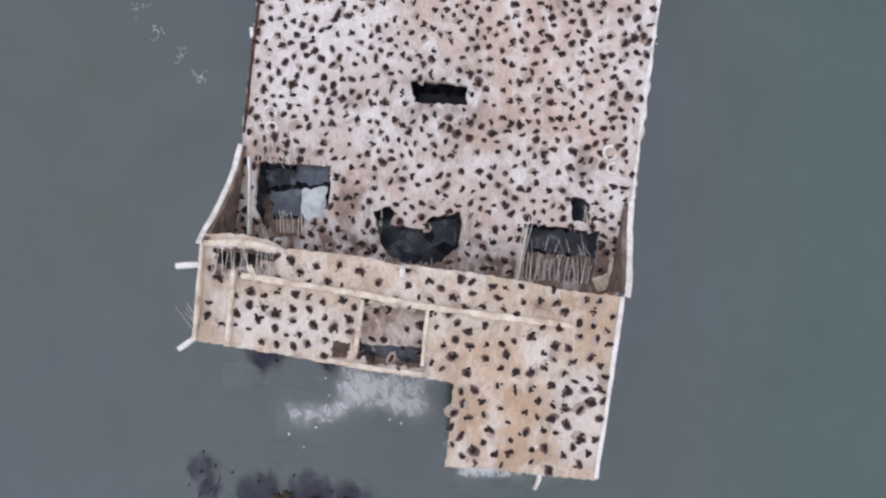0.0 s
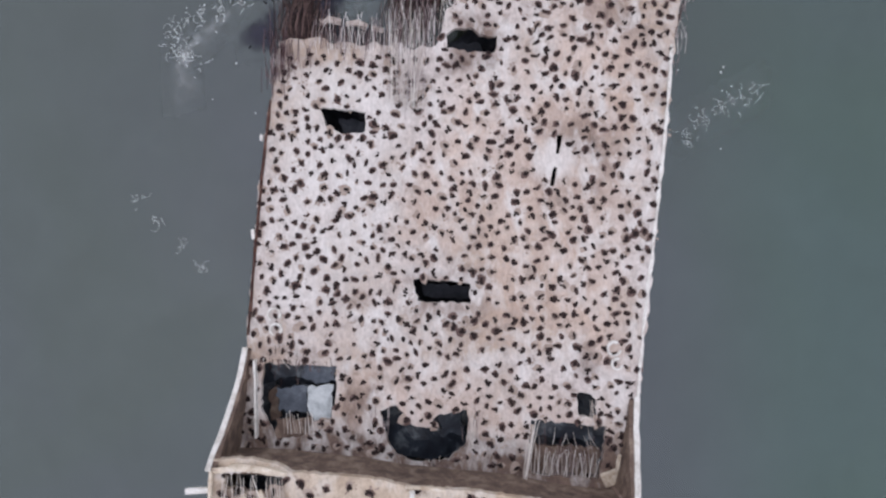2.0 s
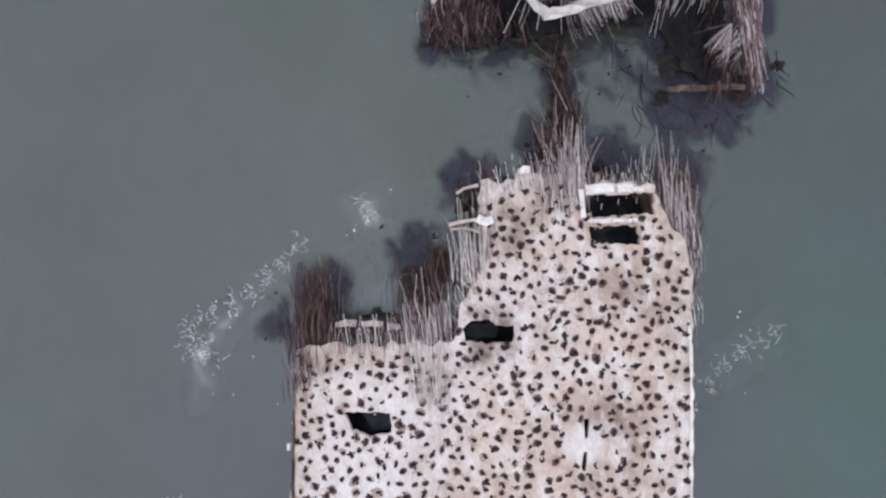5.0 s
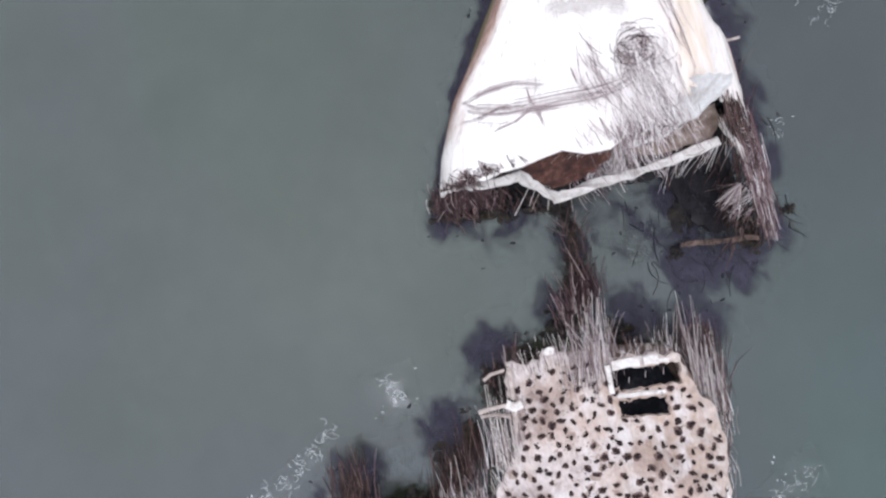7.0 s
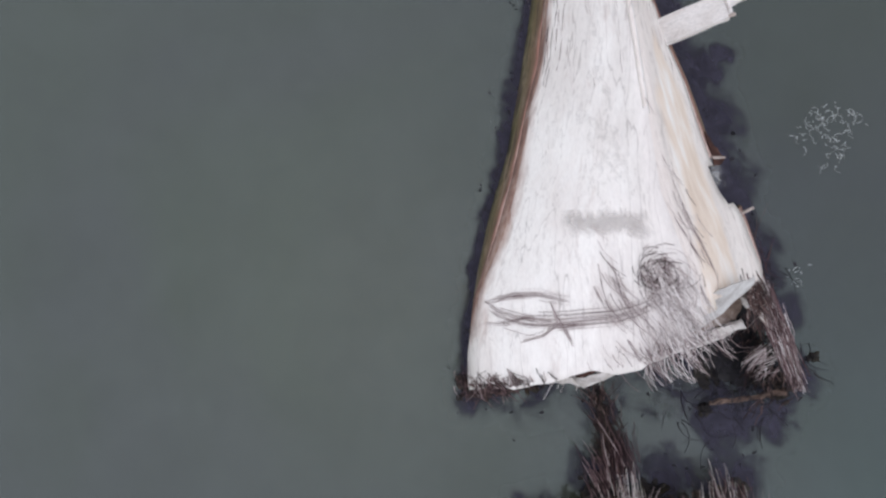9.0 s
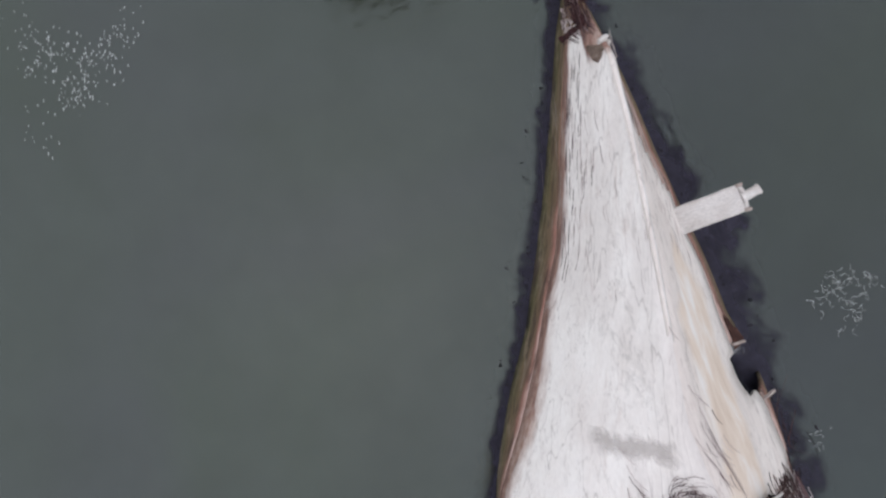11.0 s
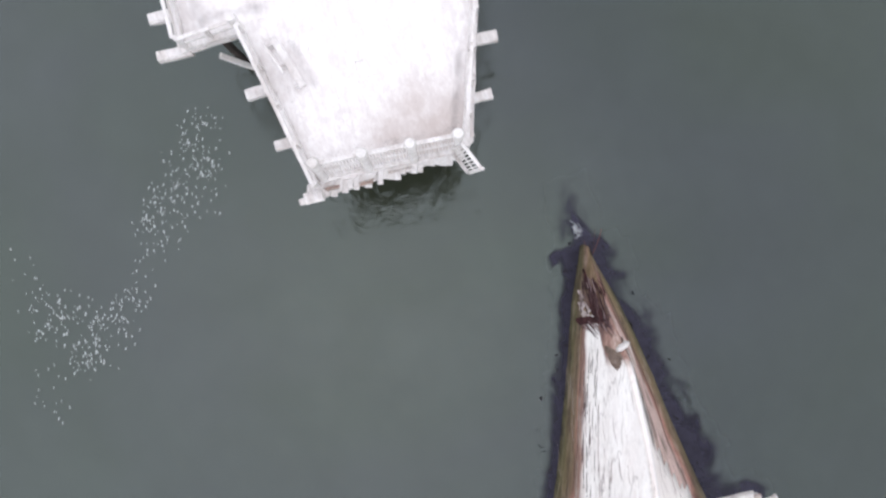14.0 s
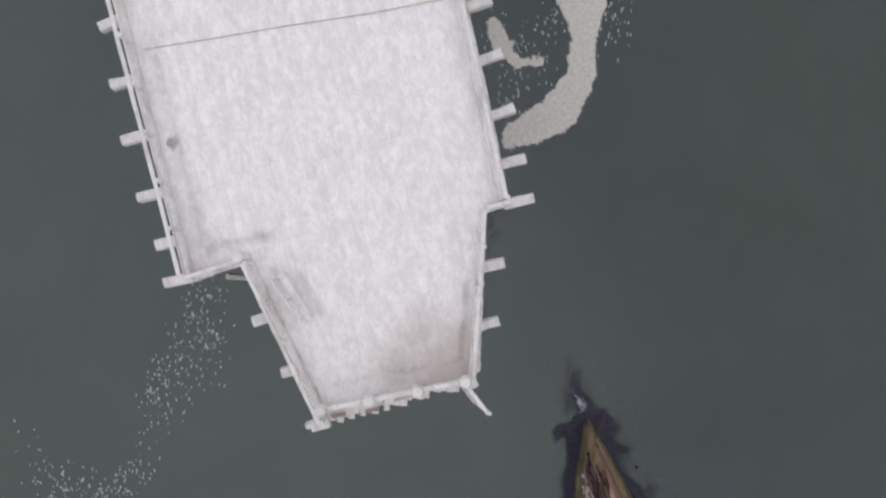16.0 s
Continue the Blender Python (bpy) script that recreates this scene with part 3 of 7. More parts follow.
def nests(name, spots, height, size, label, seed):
    """Low dark heaps that stand for seabirds on their nests, many hundreds, as one piece of stuff; some lie on a wider
    smear of litter.
    """
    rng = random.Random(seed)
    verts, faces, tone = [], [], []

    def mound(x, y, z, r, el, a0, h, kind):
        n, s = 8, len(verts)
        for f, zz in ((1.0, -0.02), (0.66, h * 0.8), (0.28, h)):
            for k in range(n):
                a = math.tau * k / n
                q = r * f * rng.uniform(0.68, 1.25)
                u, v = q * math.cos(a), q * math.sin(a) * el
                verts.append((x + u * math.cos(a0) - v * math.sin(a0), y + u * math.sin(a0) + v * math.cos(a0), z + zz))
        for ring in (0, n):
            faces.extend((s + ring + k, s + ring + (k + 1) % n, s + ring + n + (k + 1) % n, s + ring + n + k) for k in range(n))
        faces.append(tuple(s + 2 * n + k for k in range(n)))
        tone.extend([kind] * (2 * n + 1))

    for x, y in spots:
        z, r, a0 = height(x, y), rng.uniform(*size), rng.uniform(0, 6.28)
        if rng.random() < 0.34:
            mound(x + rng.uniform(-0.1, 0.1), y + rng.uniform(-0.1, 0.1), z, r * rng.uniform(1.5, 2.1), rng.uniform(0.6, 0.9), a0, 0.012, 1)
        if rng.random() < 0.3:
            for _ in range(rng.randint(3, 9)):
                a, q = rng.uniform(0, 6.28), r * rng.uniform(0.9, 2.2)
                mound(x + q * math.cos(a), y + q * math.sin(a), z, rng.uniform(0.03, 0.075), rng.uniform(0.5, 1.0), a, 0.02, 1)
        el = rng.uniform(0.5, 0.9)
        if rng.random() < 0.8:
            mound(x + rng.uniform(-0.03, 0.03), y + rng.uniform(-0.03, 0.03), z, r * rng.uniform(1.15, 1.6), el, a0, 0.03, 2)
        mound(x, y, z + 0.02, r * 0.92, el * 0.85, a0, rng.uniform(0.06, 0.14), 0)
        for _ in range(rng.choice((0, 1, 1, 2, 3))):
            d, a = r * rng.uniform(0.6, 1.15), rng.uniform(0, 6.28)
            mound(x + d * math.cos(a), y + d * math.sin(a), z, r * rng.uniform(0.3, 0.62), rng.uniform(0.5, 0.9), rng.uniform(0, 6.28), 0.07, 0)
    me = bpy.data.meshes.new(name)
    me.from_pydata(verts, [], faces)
    me.materials.append(HEAP_DARK)
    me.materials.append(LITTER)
    me.materials.append(HEAP_RIM)
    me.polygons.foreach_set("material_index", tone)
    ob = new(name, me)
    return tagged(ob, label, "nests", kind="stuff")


def within(area, width):
    """Cover inside an outline, fading towards its edge over some width."""
    lines = list(zip(area, area[1:] + area[:1]))

    def cover(x, y):
        if not inside((x, y), area):
            return 0.0
        p, d = Vector((x, y)), 9.0
        for a, b in lines:
            a, b = Vector(a), Vector(b)
            t = max(0.0, min(1.0, (p - a).dot(b - a) / (b - a).length_squared))
            d = min(d, (p - a.lerp(b, t)).length)
        return min(1.0, d / width)
    return cover


def stained(ob, **fields):
    """Gives a deck the cover of its stains at each corner of its mesh: lists of (outline, fading width, strength)."""
    for key, areas in fields.items():
        inner = [(within(a, w), most) for a, w, most in areas]
        ob.data.attributes.new(key, "FLOAT", "POINT").data.foreach_set("value", [max(f(v.co.x, v.co.y) * most for f, most in inner) for v in ob.data.vertices])
    return ob


# ---- sea ----
def sheet(name, size, z, mat, cuts, label, category):
    bm = bmesh.new()
    bmesh.ops.create_grid(bm, x_segments=cuts, y_segments=cuts, size=size)
    bmesh.ops.translate(bm, verts=bm.verts, vec=(0, 30, z))
    return tagged(link(name, bm, mat), label, category, kind="structure")


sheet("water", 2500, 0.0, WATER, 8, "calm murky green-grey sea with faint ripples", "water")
sheet("seabed", 2500, -2.5, SILT, 8, "olive silty sea floor under shallow murky water", "seabed")


# ---- the broken midship section ----
def deck_z(x, y):
    return 2.22 + 0.03 * x - 0.012 * max(0.0, y - 12)


DECK_LINE = [(-9.45, -0.6), (7.0, -2.3), (7.45, 0), (7.94, 3.6), (8.69, 9.4), (9.16, 12.7), (9.63, 16.7), (9.88, 18.7), (9.86, 19.6), (9.6, 20.3), (9.2, 20.9),
             (8.95, 21.6), (8.84, 22.45), (7.6, 22.8), (5.9, 22.95), (5.75, 23.3), (5.0, 23.4), (4.3, 23.4), (3.75, 23.95), (3.25, 23.9), (3.1, 23.5), (2.5, 23.4), (1.95, 23.65),
             (1.55, 23.4), (1.5, 22.6), (1.5, 21.2), (1.3, 20.0), (0.7, 19.2), (0.1, 18.6), (-0.1, 17.6), (-0.4, 16.95), (-2.4, 17.2), (-4.2, 17.35), (-5.7, 17.6), (-7.1, 17.5),
             (-7.51, 15.0), (-7.9, 12.4), (-8.33, 9.1), (-8.81, 4.8)]
torn = DECK_LINE.index((9.88, 18.7)), DECK_LINE.index((-7.1, 17.5))
DECK_LINE = DECK_LINE[:torn[0]] + ragged(DECK_LINE[torn[0]:torn[1] + 1], 0.3, 0.17, random.Random(14), closed=False) + DECK_LINE[torn[1] + 1:]
HOLES = {
    "mid": [(-1.61, 7.14), (-1.4, 7.21), (0.82, 6.92), (0.77, 6.06), (0.27, 6.11), (-1.45, 6.26)],
    "port": [(-8.12, 3.77), (-5.0, 3.58), (-5.05, 2.33), (-5.24, 1.37), (-6.1, 1.2), (-6.3, 0.6), (-7.7, 0.5), (-8.29, 1.73), (-8.24, 2.69)],
    "heart": [(-3.19, 1.61), (-2.48, 1.85), (-2.12, 1.49), (-1.88, 1.01), (-1.04, 0.89), (-0.8, 1.37), (0.51, 1.61), (0.58, 1.01), (0.44, 0.18), (-0.32, -0.54), (-1.76, -0.61), (-2.47, -0.3), (-2.91, 0.29)],
    "starboard": [(3.19, 1.13), (6.37, 0.77), (6.2, -0.3), (5.95, -1.45), (3.1, -1.2), (3.12, 0.06)],
    "small": [(5.17, 2.19), (5.59, 2.19), (5.95, 1.9), (5.95, 1.1), (5.17, 1.24)],
    "slit_a": [(4.62, 13.12), (4.87, 13.1), (4.80, 12.7), (4.70, 12.3), (4.55, 12.3), (4.60, 12.7)],
    "slit_b": [(4.46, 11.76), (4.60, 11.72), (4.54, 11.35), (4.43, 10.93), (4.26, 10.98), (4.35, 11.4)],
    "far_port": [(-5.42, 14.59), (-4.82, 14.61), (-3.44, 14.34), (-3.47, 13.52), (-4.44, 13.42), (-5.14, 13.72)],
    "hatch": [(5.92, 21.14), (7.96, 20.96), (7.93, 20.07), (6.75, 20.25), (5.85, 20.43)],
    "hatch_end": [(5.89, 22.48), (8.72, 22.18), (8.7, 21.3), (5.81, 21.52)],
    "breach": [(0.05, 17.5), (0.5, 17.8), (1.25, 17.77), (1.5, 17.45), (2.24, 17.4), (2.1, 16.69), (1.15, 16.73), (0.1, 16.94)],
}
wreck = thing("shipwreck_midship", "broken concrete ship hull, flat deck stained by droppings, in water", "shipwreck")
# brown stains; along the raised deck's wall they also paint its shade
damp_shade = [([(-9.3, -0.6), (-5.0, -0.9), (-0.8, -1.5), (2.9, -1.9), (7.1, -2.6), (7.3, 0.0), (6.5, 0.5), (3.0, 0.3), (0.9, 0.7), (-0.5, 0.5), (-3.2, 0.9), (-5.0, 1.4), (-8.0, 1.4), (-8.6, 2.0), (-9.1, 3.4), (-9.35, 3.2)], 0.7, 1.15),
        ([(5.6, -2.2), (7.0, -2.4), (7.25, -0.5), (6.5, -0.3), (6.3, -1.4)], 0.25, 1.4), ([(2.6, -2.0), (6.4, -2.4), (6.2, -1.5), (2.8, -1.2)], 0.2, 1.4), ([(4.6, 4.4), (6.4, 4.2), (6.6, 2.6), (4.8, 2.4)], 0.8, 0.5), ([(-4.8, 3.2), (-2.8, 3.0), (-3.2, 0.8), (-4.9, 1.2)], 0.7, 0.7), ([(1.6, 20.0), (3.8, 20.2), (4.6, 22.6), (2.4, 22.9), (1.7, 22.4)], 0.9, 0.45), ([(-0.3, 15.4), (2.6, 15.6), (2.8, 18.0), (0.9, 18.8), (0.2, 17.9)], 0.7, 0.7),
        ([(3.4, 8.6), (8.2, 9.0), (8.9, 14.6), (4.0, 15.6), (2.6, 12.0)], 2.8, 0.4), ([(-2.4, 5.2), (1.8, 4.9), (2.0, 8.0), (-2.2, 8.2)], 1.2, 0.55), ([(4.6, 16.8), (9.0, 16.4), (9.4, 19.6), (5.2, 20.0)], 1.6, 0.5), ([(-8.6, 4.8), (-4.4, 4.2), (-4.0, 1.0), (-5.0, 0.6), (-4.8, 3.9), (-8.4, 4.1)], 0.5, 0.7)]
tan = [([(0.6, 4.2), (7.4, 2.6), (8.2, 8.0), (9.0, 14.0), (9.3, 18.6), (4.6, 20.4), (2.4, 15.6), (0.2, 9.6)], 2.0, 1.0), ([(1.5, 19.4), (9.4, 19.2), (9.2, 21.4), (8.5, 22.7), (4.0, 23.6), (1.6, 22.9)], 0.7, 0.9),
       ([(-8.9, 4.8), (-0.5, 3.8), (6.9, 2.4), (7.0, -1.2), (-9.0, 0.6)], 1.6, 0.8), ([(-3.0, 8.6), (1.2, 7.8), (3.2, 12.0), (2.8, 16.0), (0.6, 16.4), (-1.6, 12.0)], 1.2, 0.8)]
pale = [([(-7.0, 16.9), (-2.0, 16.7), (-1.2, 14.4), (-2.6, 10.6), (-2.4, 8.6), (-4.8, 5.2), (-8.5, 5.4), (-8.0, 10.0), (-7.3, 15.0)], 1.0, 0.75), ([(4.5 + 1.25 * math.cos(a) + 0.12 * math.sin(3 * a), 12.1 + 1.3 * math.sin(a)) for a in (k * 0.524 for k in range(12))], 0.7, 1.0),
        ([(7.6, 4.0), (8.1, 4.0), (9.4, 16.0), (8.8, 16.2)], 0.35, 0.9), ([(6.3, 0.6), (7.2, 0.5), (7.6, 3.4), (6.4, 3.2)], 0.4, 0.9), ([(-2.2, 7.9), (1.3, 7.5), (1.5, 6.9), (-2.4, 7.3)], 0.3, 0.9), ([(-0.6, 5.95), (1.2, 5.8), (1.0, 5.0), (-0.4, 5.2)], 0.4, 0.8)]
stained(part("deck", slab(DECK_LINE, list(HOLES.values()), deck_z, 0.28, 0.4, 0.28, 0.085, 3), DECK, wreck, "cream concrete deck with brown stains and holes"), tan=tan, damp_shade=damp_shade, pale=pale)

# sides of the hull, down into the sea
part("hull_side", wall([(-9.35, 0.2), (-8.78, 4.8), (-8.3, 9.1), (-7.87, 12.4), (-7.47, 15.0), (-7.08, 17.4)], -2.0, lambda x, y: deck_z(x, y) - 0.29, -0.25, seed=5, lean=-0.12), BROWN, wreck)
part("hull_side", wall([(7.42, 0), (7.9, 3.6), (8.65, 9.4), (9.12, 12.7), (9.58, 16.7), (9.85, 19.3)], -2.0, lambda x, y: deck_z(x, y) - 0.29, 0.25, seed=6, lean=0.12), BROWN, wreck)
part("bulkhead", wall([(-7.0, 16.9), (-0.3, 16.5), (0.0, 15.9)], -2.0, lambda x, y: deck_z(x, y) - 0.3, -0.3, seed=7), BROWN, wreck)
part("bulkhead", wall([(2.6, 23.1), (5.7, 23.2), (8.7, 22.68), (9.5, 20.9)], -2.0, lambda x, y: deck_z(x, y) - 0.31, -0.3, seed=8), BROWN, wreck)
# floor added under the deck, near black so the holes look dark
part("dark_backing", slab([(-8.6, 4.6), (7.8, 4.4), (9.4, 19.0), (9.0, 21.2), (8.75, 22.2), (5.8, 22.7), (2.0, 22.8), (1.2, 18.4), (-0.1, 17.6), (-7.2, 16.9)], [], lambda x, y: 0.12, 0.3, 2.0, 1.0, 0.1, 4), HOLD, wreck, "near-black floor added deep inside the hull to darken its holes")
part("flooded_floor", slab([(-9.1, -0.2), (6.9, -1.9), (7.8, 4.3), (-8.6, 4.5)], [], lambda x, y: 0.35, 0.4, 0.7, 0.5, 0.1, 44, 0.6), SLATE, wreck, "wet slate-grey rubble floor inside the hull, sky reflection painted in its pale tones")
# low upstands along the deck edges
part("deck_edge", beam([(7.46, 0.4, 2.50), (7.92, 4.2, 2.51), (8.62, 9.4, 2.53), (9.08, 12.7, 2.54), (9.52, 16.7, 2.51)], 0.14, 0.16, 2, 0.05), PALE, wreck, "white crusted gutter edge")
part("deck_edge", beam([(-8.74, 5.0, 2.02), (-8.29, 9.0, 2.04), (-7.89, 12.2, 2.05), (-7.49, 15.0, 2.02)], 0.1, 0.14, 3, 0.03), RUST, wreck)
part("lug", beam([(-8.4, 9.1, 2.0), (-8.44, 9.5, 1.98)], 0.16, 0.2, 4), PALE, wreck, "white crusted lug on the hull side")
part("lug", beam([(-7.98, 13.3, 1.95), (-7.93, 13.55, 1.95)], 0.12, 0.2, 5), PALE, wreck)
# ring-shaped fittings on the deck
for cx, cy, r in ((-7.6, 5.85, 0.26), (-7.55, 5.2, 0.24), (6.75, 4.05, 0.28), (6.85, 3.4, 0.22)):
    bm = bmesh.new()
    z = deck_z(cx, cy) + 0.04
    tube(bm, [(cx + r * math.cos(a), cy + r * math.sin(a), z) for a in (0.6 + cx + math.tau * k / 14 for k in range(12))], 0.075, 0.05, 6)
    part("ring_fitting", bm, PALE, wreck, "white crusted round deck fitting")

# raised after part, one deck higher
UP = 4.9


def poop_z(x, y):
    return UP + 0.02 * x


POOP_LINE = [(-9.65, -3.5), (-6.8, -3.95), (-3.93, -4.44), (0.03, -5.02), (0.2, -5.1), (0.05, -6.9), (-0.12, -8.25), (1.6, -8.3), (3.7, -8.55), (5.58, -8.69), (6.0, -6.0), (6.64, -1.76),
             (4.5, -1.55), (2.5, -1.12), (0.7, -0.85), (-1.95, -0.6), (-3.3, -0.25), (-5.4, -0.05), (-6.4, 0.05), (-7.0, 0.4), (-7.9, 0.62), (-9.38, 0.6)]
POOP_HOLES = [[(-3.2, -2.02), (-0.85, -2.3), (-1.06, -4.5), (-3.0, -4.38), (-3.42, -3.9)], [(-4.42, -3.46), (-3.74, -3.54), (-3.84, -4.18), (-4.5, -4.08)],
              [(-8.95, 0.02), (-7.9, 0.1), (-6.75, -0.12), (-6.7, -0.58), (-7.6, -0.72), (-8.95, -0.5)]]
poop = thing("shipwreck_after_deck", "raised ochre concrete deck over the broken hull, stained by droppings", "shipwreck")
stained(part("deck", slab(POOP_LINE, POOP_HOLES, poop_z, 0.3, 0.4, 0.16, 0.04, 9), POOP, poop, "ochre concrete deck with dark blotches"),
        pale=[([(-9.4, 0.3), (-6.4, 0.2), (-6.2, -0.3), (-9.4, -0.2)], 0.2, 1.2), ([(-9.4, -1.2), (-3.6, -2.2), (-3.8, -4.2), (-9.4, -3.4)], 0.8, 0.7), ([(3.6, -4.4), (6.1, -4.2), (5.6, -8.4), (3.9, -8.2)], 0.6, 0.8)],
        tan=[([(-0.6, -3.0), (3.9, -3.2), (3.8, -8.5), (0.0, -8.3), (0.2, -5.0)], 0.7, 1.3), ([(4.4, -2.2), (6.5, -2.0), (6.2, -4.4), (4.6, -4.2)], 0.6, 0.9), ([(-3.0, -0.7), (2.6, -1.3), (2.4, -2.2), (-3.0, -1.5)], 0.5, 0.7)],
        damp_shade=[([(-9.5, -0.2), (-6.4, -0.1), (-6.4, -1.2), (-9.4, -1.3)], 0.5, 0.8), ([(-3.4, -4.0), (-0.6, -4.0), (-0.4, -5.0), (-4.4, -4.6)], 0.4, 0.7)])
part("wall", wall([(-9.3, 0.2), (-7.0, 0.07), (-3.3, -0.43), (-1.95, -0.68), (2.5, -1.2), (4.5, -1.63), (6.55, -1.86)], 1.6, lambda x, y: poop_z(x, y) - 0.31, -0.25, seed=11), BROWN, poop)
part("wall", wall([(-9.55, -3.4), (-9.3, 0.1)], -2.0, lambda x, y: poop_z(x, y) - 0.31, -0.25, seed=12), BROWN, poop)
part("wall", wall([(6.56, -1.9), (5.92, -6.0), (5.5, -8.6)], -2.0, lambda x, y: poop_z(x, y) - 0.31, -0.25, seed=13), BROWN, poop)
part("wall", wall([(-9.45, -3.3), (-3.9, -4.2), (0.0, -4.85)], -2.0, lambda x, y: poop_z(x, y) - 0.31, 0.25, seed=14), BROWN, poop)
part("wall", wall([(0.3, -5.0), (0.15, -6.9), (0.0, -8.1)], -2.0, lambda x, y: poop_z(x, y) - 0.31, 0.25, seed=15), BROWN, poop)
part("wall", wall([(0.1, -8.1), (1.6, -8.1), (3.7, -8.35), (5.4, -8.5)], -2.0, lambda x, y: poop_z(x, y) - 0.31, 0.2, seed=16), BROWN, poop)
stained(part("hatch_cover", slab([(-3.3, -1.95), (-0.8, -2.2), (-0.95, -3.75), (-3.45, -3.62)], [], lambda x, y: 4.6, 0.15, 0.35, 0.25, 0.04, 17), POOP, poop, "sunken brown hatch cover"),
        tan=[([(-3.5, -1.9), (-0.7, -2.1), (-0.9, -3.8), (-3.5, -3.7)], 0.1, 1.0)], damp_shade=[([(-3.5, -1.8), (-0.7, -2.0), (-0.9, -3.9), (-3.5, -3.8)], 0.2, 0.75)])
part("flooded_floor", slab([(-9.2, -0.6), (-9.2, -3.2), (0.0, -4.7), (0.3, -1.0)], [], lambda x, y: 2.6, 0.3, 0.9, 0.6, 0.1, 45, 0.5), SLATE, poop)
# plate added high in the slot so its depth reads blue-grey
part("slot_backing", slab([(-3.5, -3.55), (-0.85, -3.75), (-1.0, -4.6), (-3.45, -4.4)], [], lambda x, y: 4.25, 0.1, 0.4, 0.25, 0.03, 19, 0.1), BLUE, poop, "blue-grey plate added in the slot in place of the water below")
part("recess_floor", slab([(-4.55, -3.4), (-3.65, -3.45), (-3.75, -4.25), (-4.6, -4.15)], [], lambda x, y: 4.5, 0.1, 0.5, 0.3, 0.02, 18), BROWN, poop)
for k, (pts, w, d) in enumerate((
        ([(-7.85, -0.98, 5.02), (-3.3, -1.7, 5.02), (-0.8, -2.18, 5.02), (4.75, -2.88, 5.06)], 0.24, 0.26),
        ([(-8.2, -0.75, 4.95), (-8.45, -3.68, 4.95)], 0.2, 0.2), ([(-7.6, -0.6, 4.96), (-7.3, -1.2, 4.96)], 0.2, 0.2),
        ([(-3.25, -1.9, 4.97), (-3.55, -3.9, 4.97)], 0.16, 0.2), ([(-0.78, -2.25, 4.98), (-1.0, -4.4, 4.98)], 0.14, 0.16),
        ([(-4.6, -4.2, 4.93), (-3.0, -4.5, 4.95), (-1.0, -4.75, 4.95)], 0.2, 0.2),
        ([(-9.35, 0.22, 4.93), (-8.6, 0.3, 4.94), (-7.9, 0.26, 4.94), (-7.2, 0.14, 4.93), (-6.5, 0.0, 4.9)], 0.16, 0.25),
        ([(-2.0, -0.62, 4.92), (-1.2, -0.66, 4.94), (-0.5, -0.78, 4.95)], 0.12, 0.14),
        ([(6.56, -1.8, 5.1), (5.96, -6.0, 5.09), (5.56, -8.6, 5.06)], 0.17, 0.22),
        ([(-9.4, 0.25, 4.95), (-9.7, -3.45, 4.95)], 0.14, 0.2),
        ([(4.73, -2.95, 5.02), (4.75, -3.7, 5.02)], 0.14, 0.14),
        ([(3.3, -7.4, 5.02), (3.55, -8.9, 4.4), (3.45, -9.6, 3.6)], 0.16, 0.14))):
    part("beam", beam(pts, w, d, 20 + k, 0.02 if k != 6 else 0.08), TAN if k not in (8, 11) else PALE, poop, "worn raised concrete rib" if k == 0 else "")
# side plates that sweep up from the deck to the raised part
part("bulwark", wall([(-9.42, 0.3), (-9.3, 1.3), (-9.1, 2.6), (-8.85, 4.4)], lambda x, y: deck_z(x, y) - 0.2, lambda x, y: 2.1 + 2.9 * max(0.0, (4.4 - y) / 4.1) ** 1.5, -0.22, 0.4, 0.03, 31), BROWN, poop, "brown sweeping bulwark plate")
part("bulwark", wall([(6.75, -1.7), (7.2, 0.0), (7.55, 1.9)], lambda x, y: deck_z(x, y) - 0.2, lambda x, y: 2.45 + 2.6 * max(0.0, (1.9 - y) / 3.6) ** 1.4, 0.22, 0.4, 0.03, 32), BROWN, poop, "brown sweeping bulwark plate")
part("bulwark_rim", beam([(x - 0.1, y, 2.14 + 2.9 * max(0.0, (4.4 - y) / 4.1) ** 1.5) for x, y in ((-9.38, 0.3), (-9.33, 0.8), (-9.22, 1.3), (-9.1, 2.0), (-9.0, 2.7), (-8.88, 3.5), (-8.75, 4.5))], 0.22, 0.12, 36), PALE, poop, "white crusted rim")
part("bulwark_rim", beam([(x + 0.05, y, 2.5 + 2.6 * max(0.0, (1.9 - y) / 3.6) ** 1.4) for x, y in ((6.7, -1.7), (6.95, -1.0), (7.2, -0.1), (7.4, 0.9), (7.6, 2.0))], 0.24, 0.12, 37), PALE, poop, "white crusted rim")
part("fender_stub", beam([(-9.45, -0.58, 4.8), (-10.5, -0.62, 4.7)], 0.22, 0.2, 33), PALE, poop, "white crusted stub over the water")
part("fender_stub", beam([(-9.7, -3.35, 4.8), (-10.3, -3.75, 4.6), (-10.45, -3.85, 4.6)], 0.2, 0.18, 34), PALE, poop, "white crusted stub over the water")
part("mooring_post", beam([(-1.72, -0.62, 5.2), (-1.72, -0.78, 5.45)], 0.2, 0.3, 35), PALE, poop, "small white post")

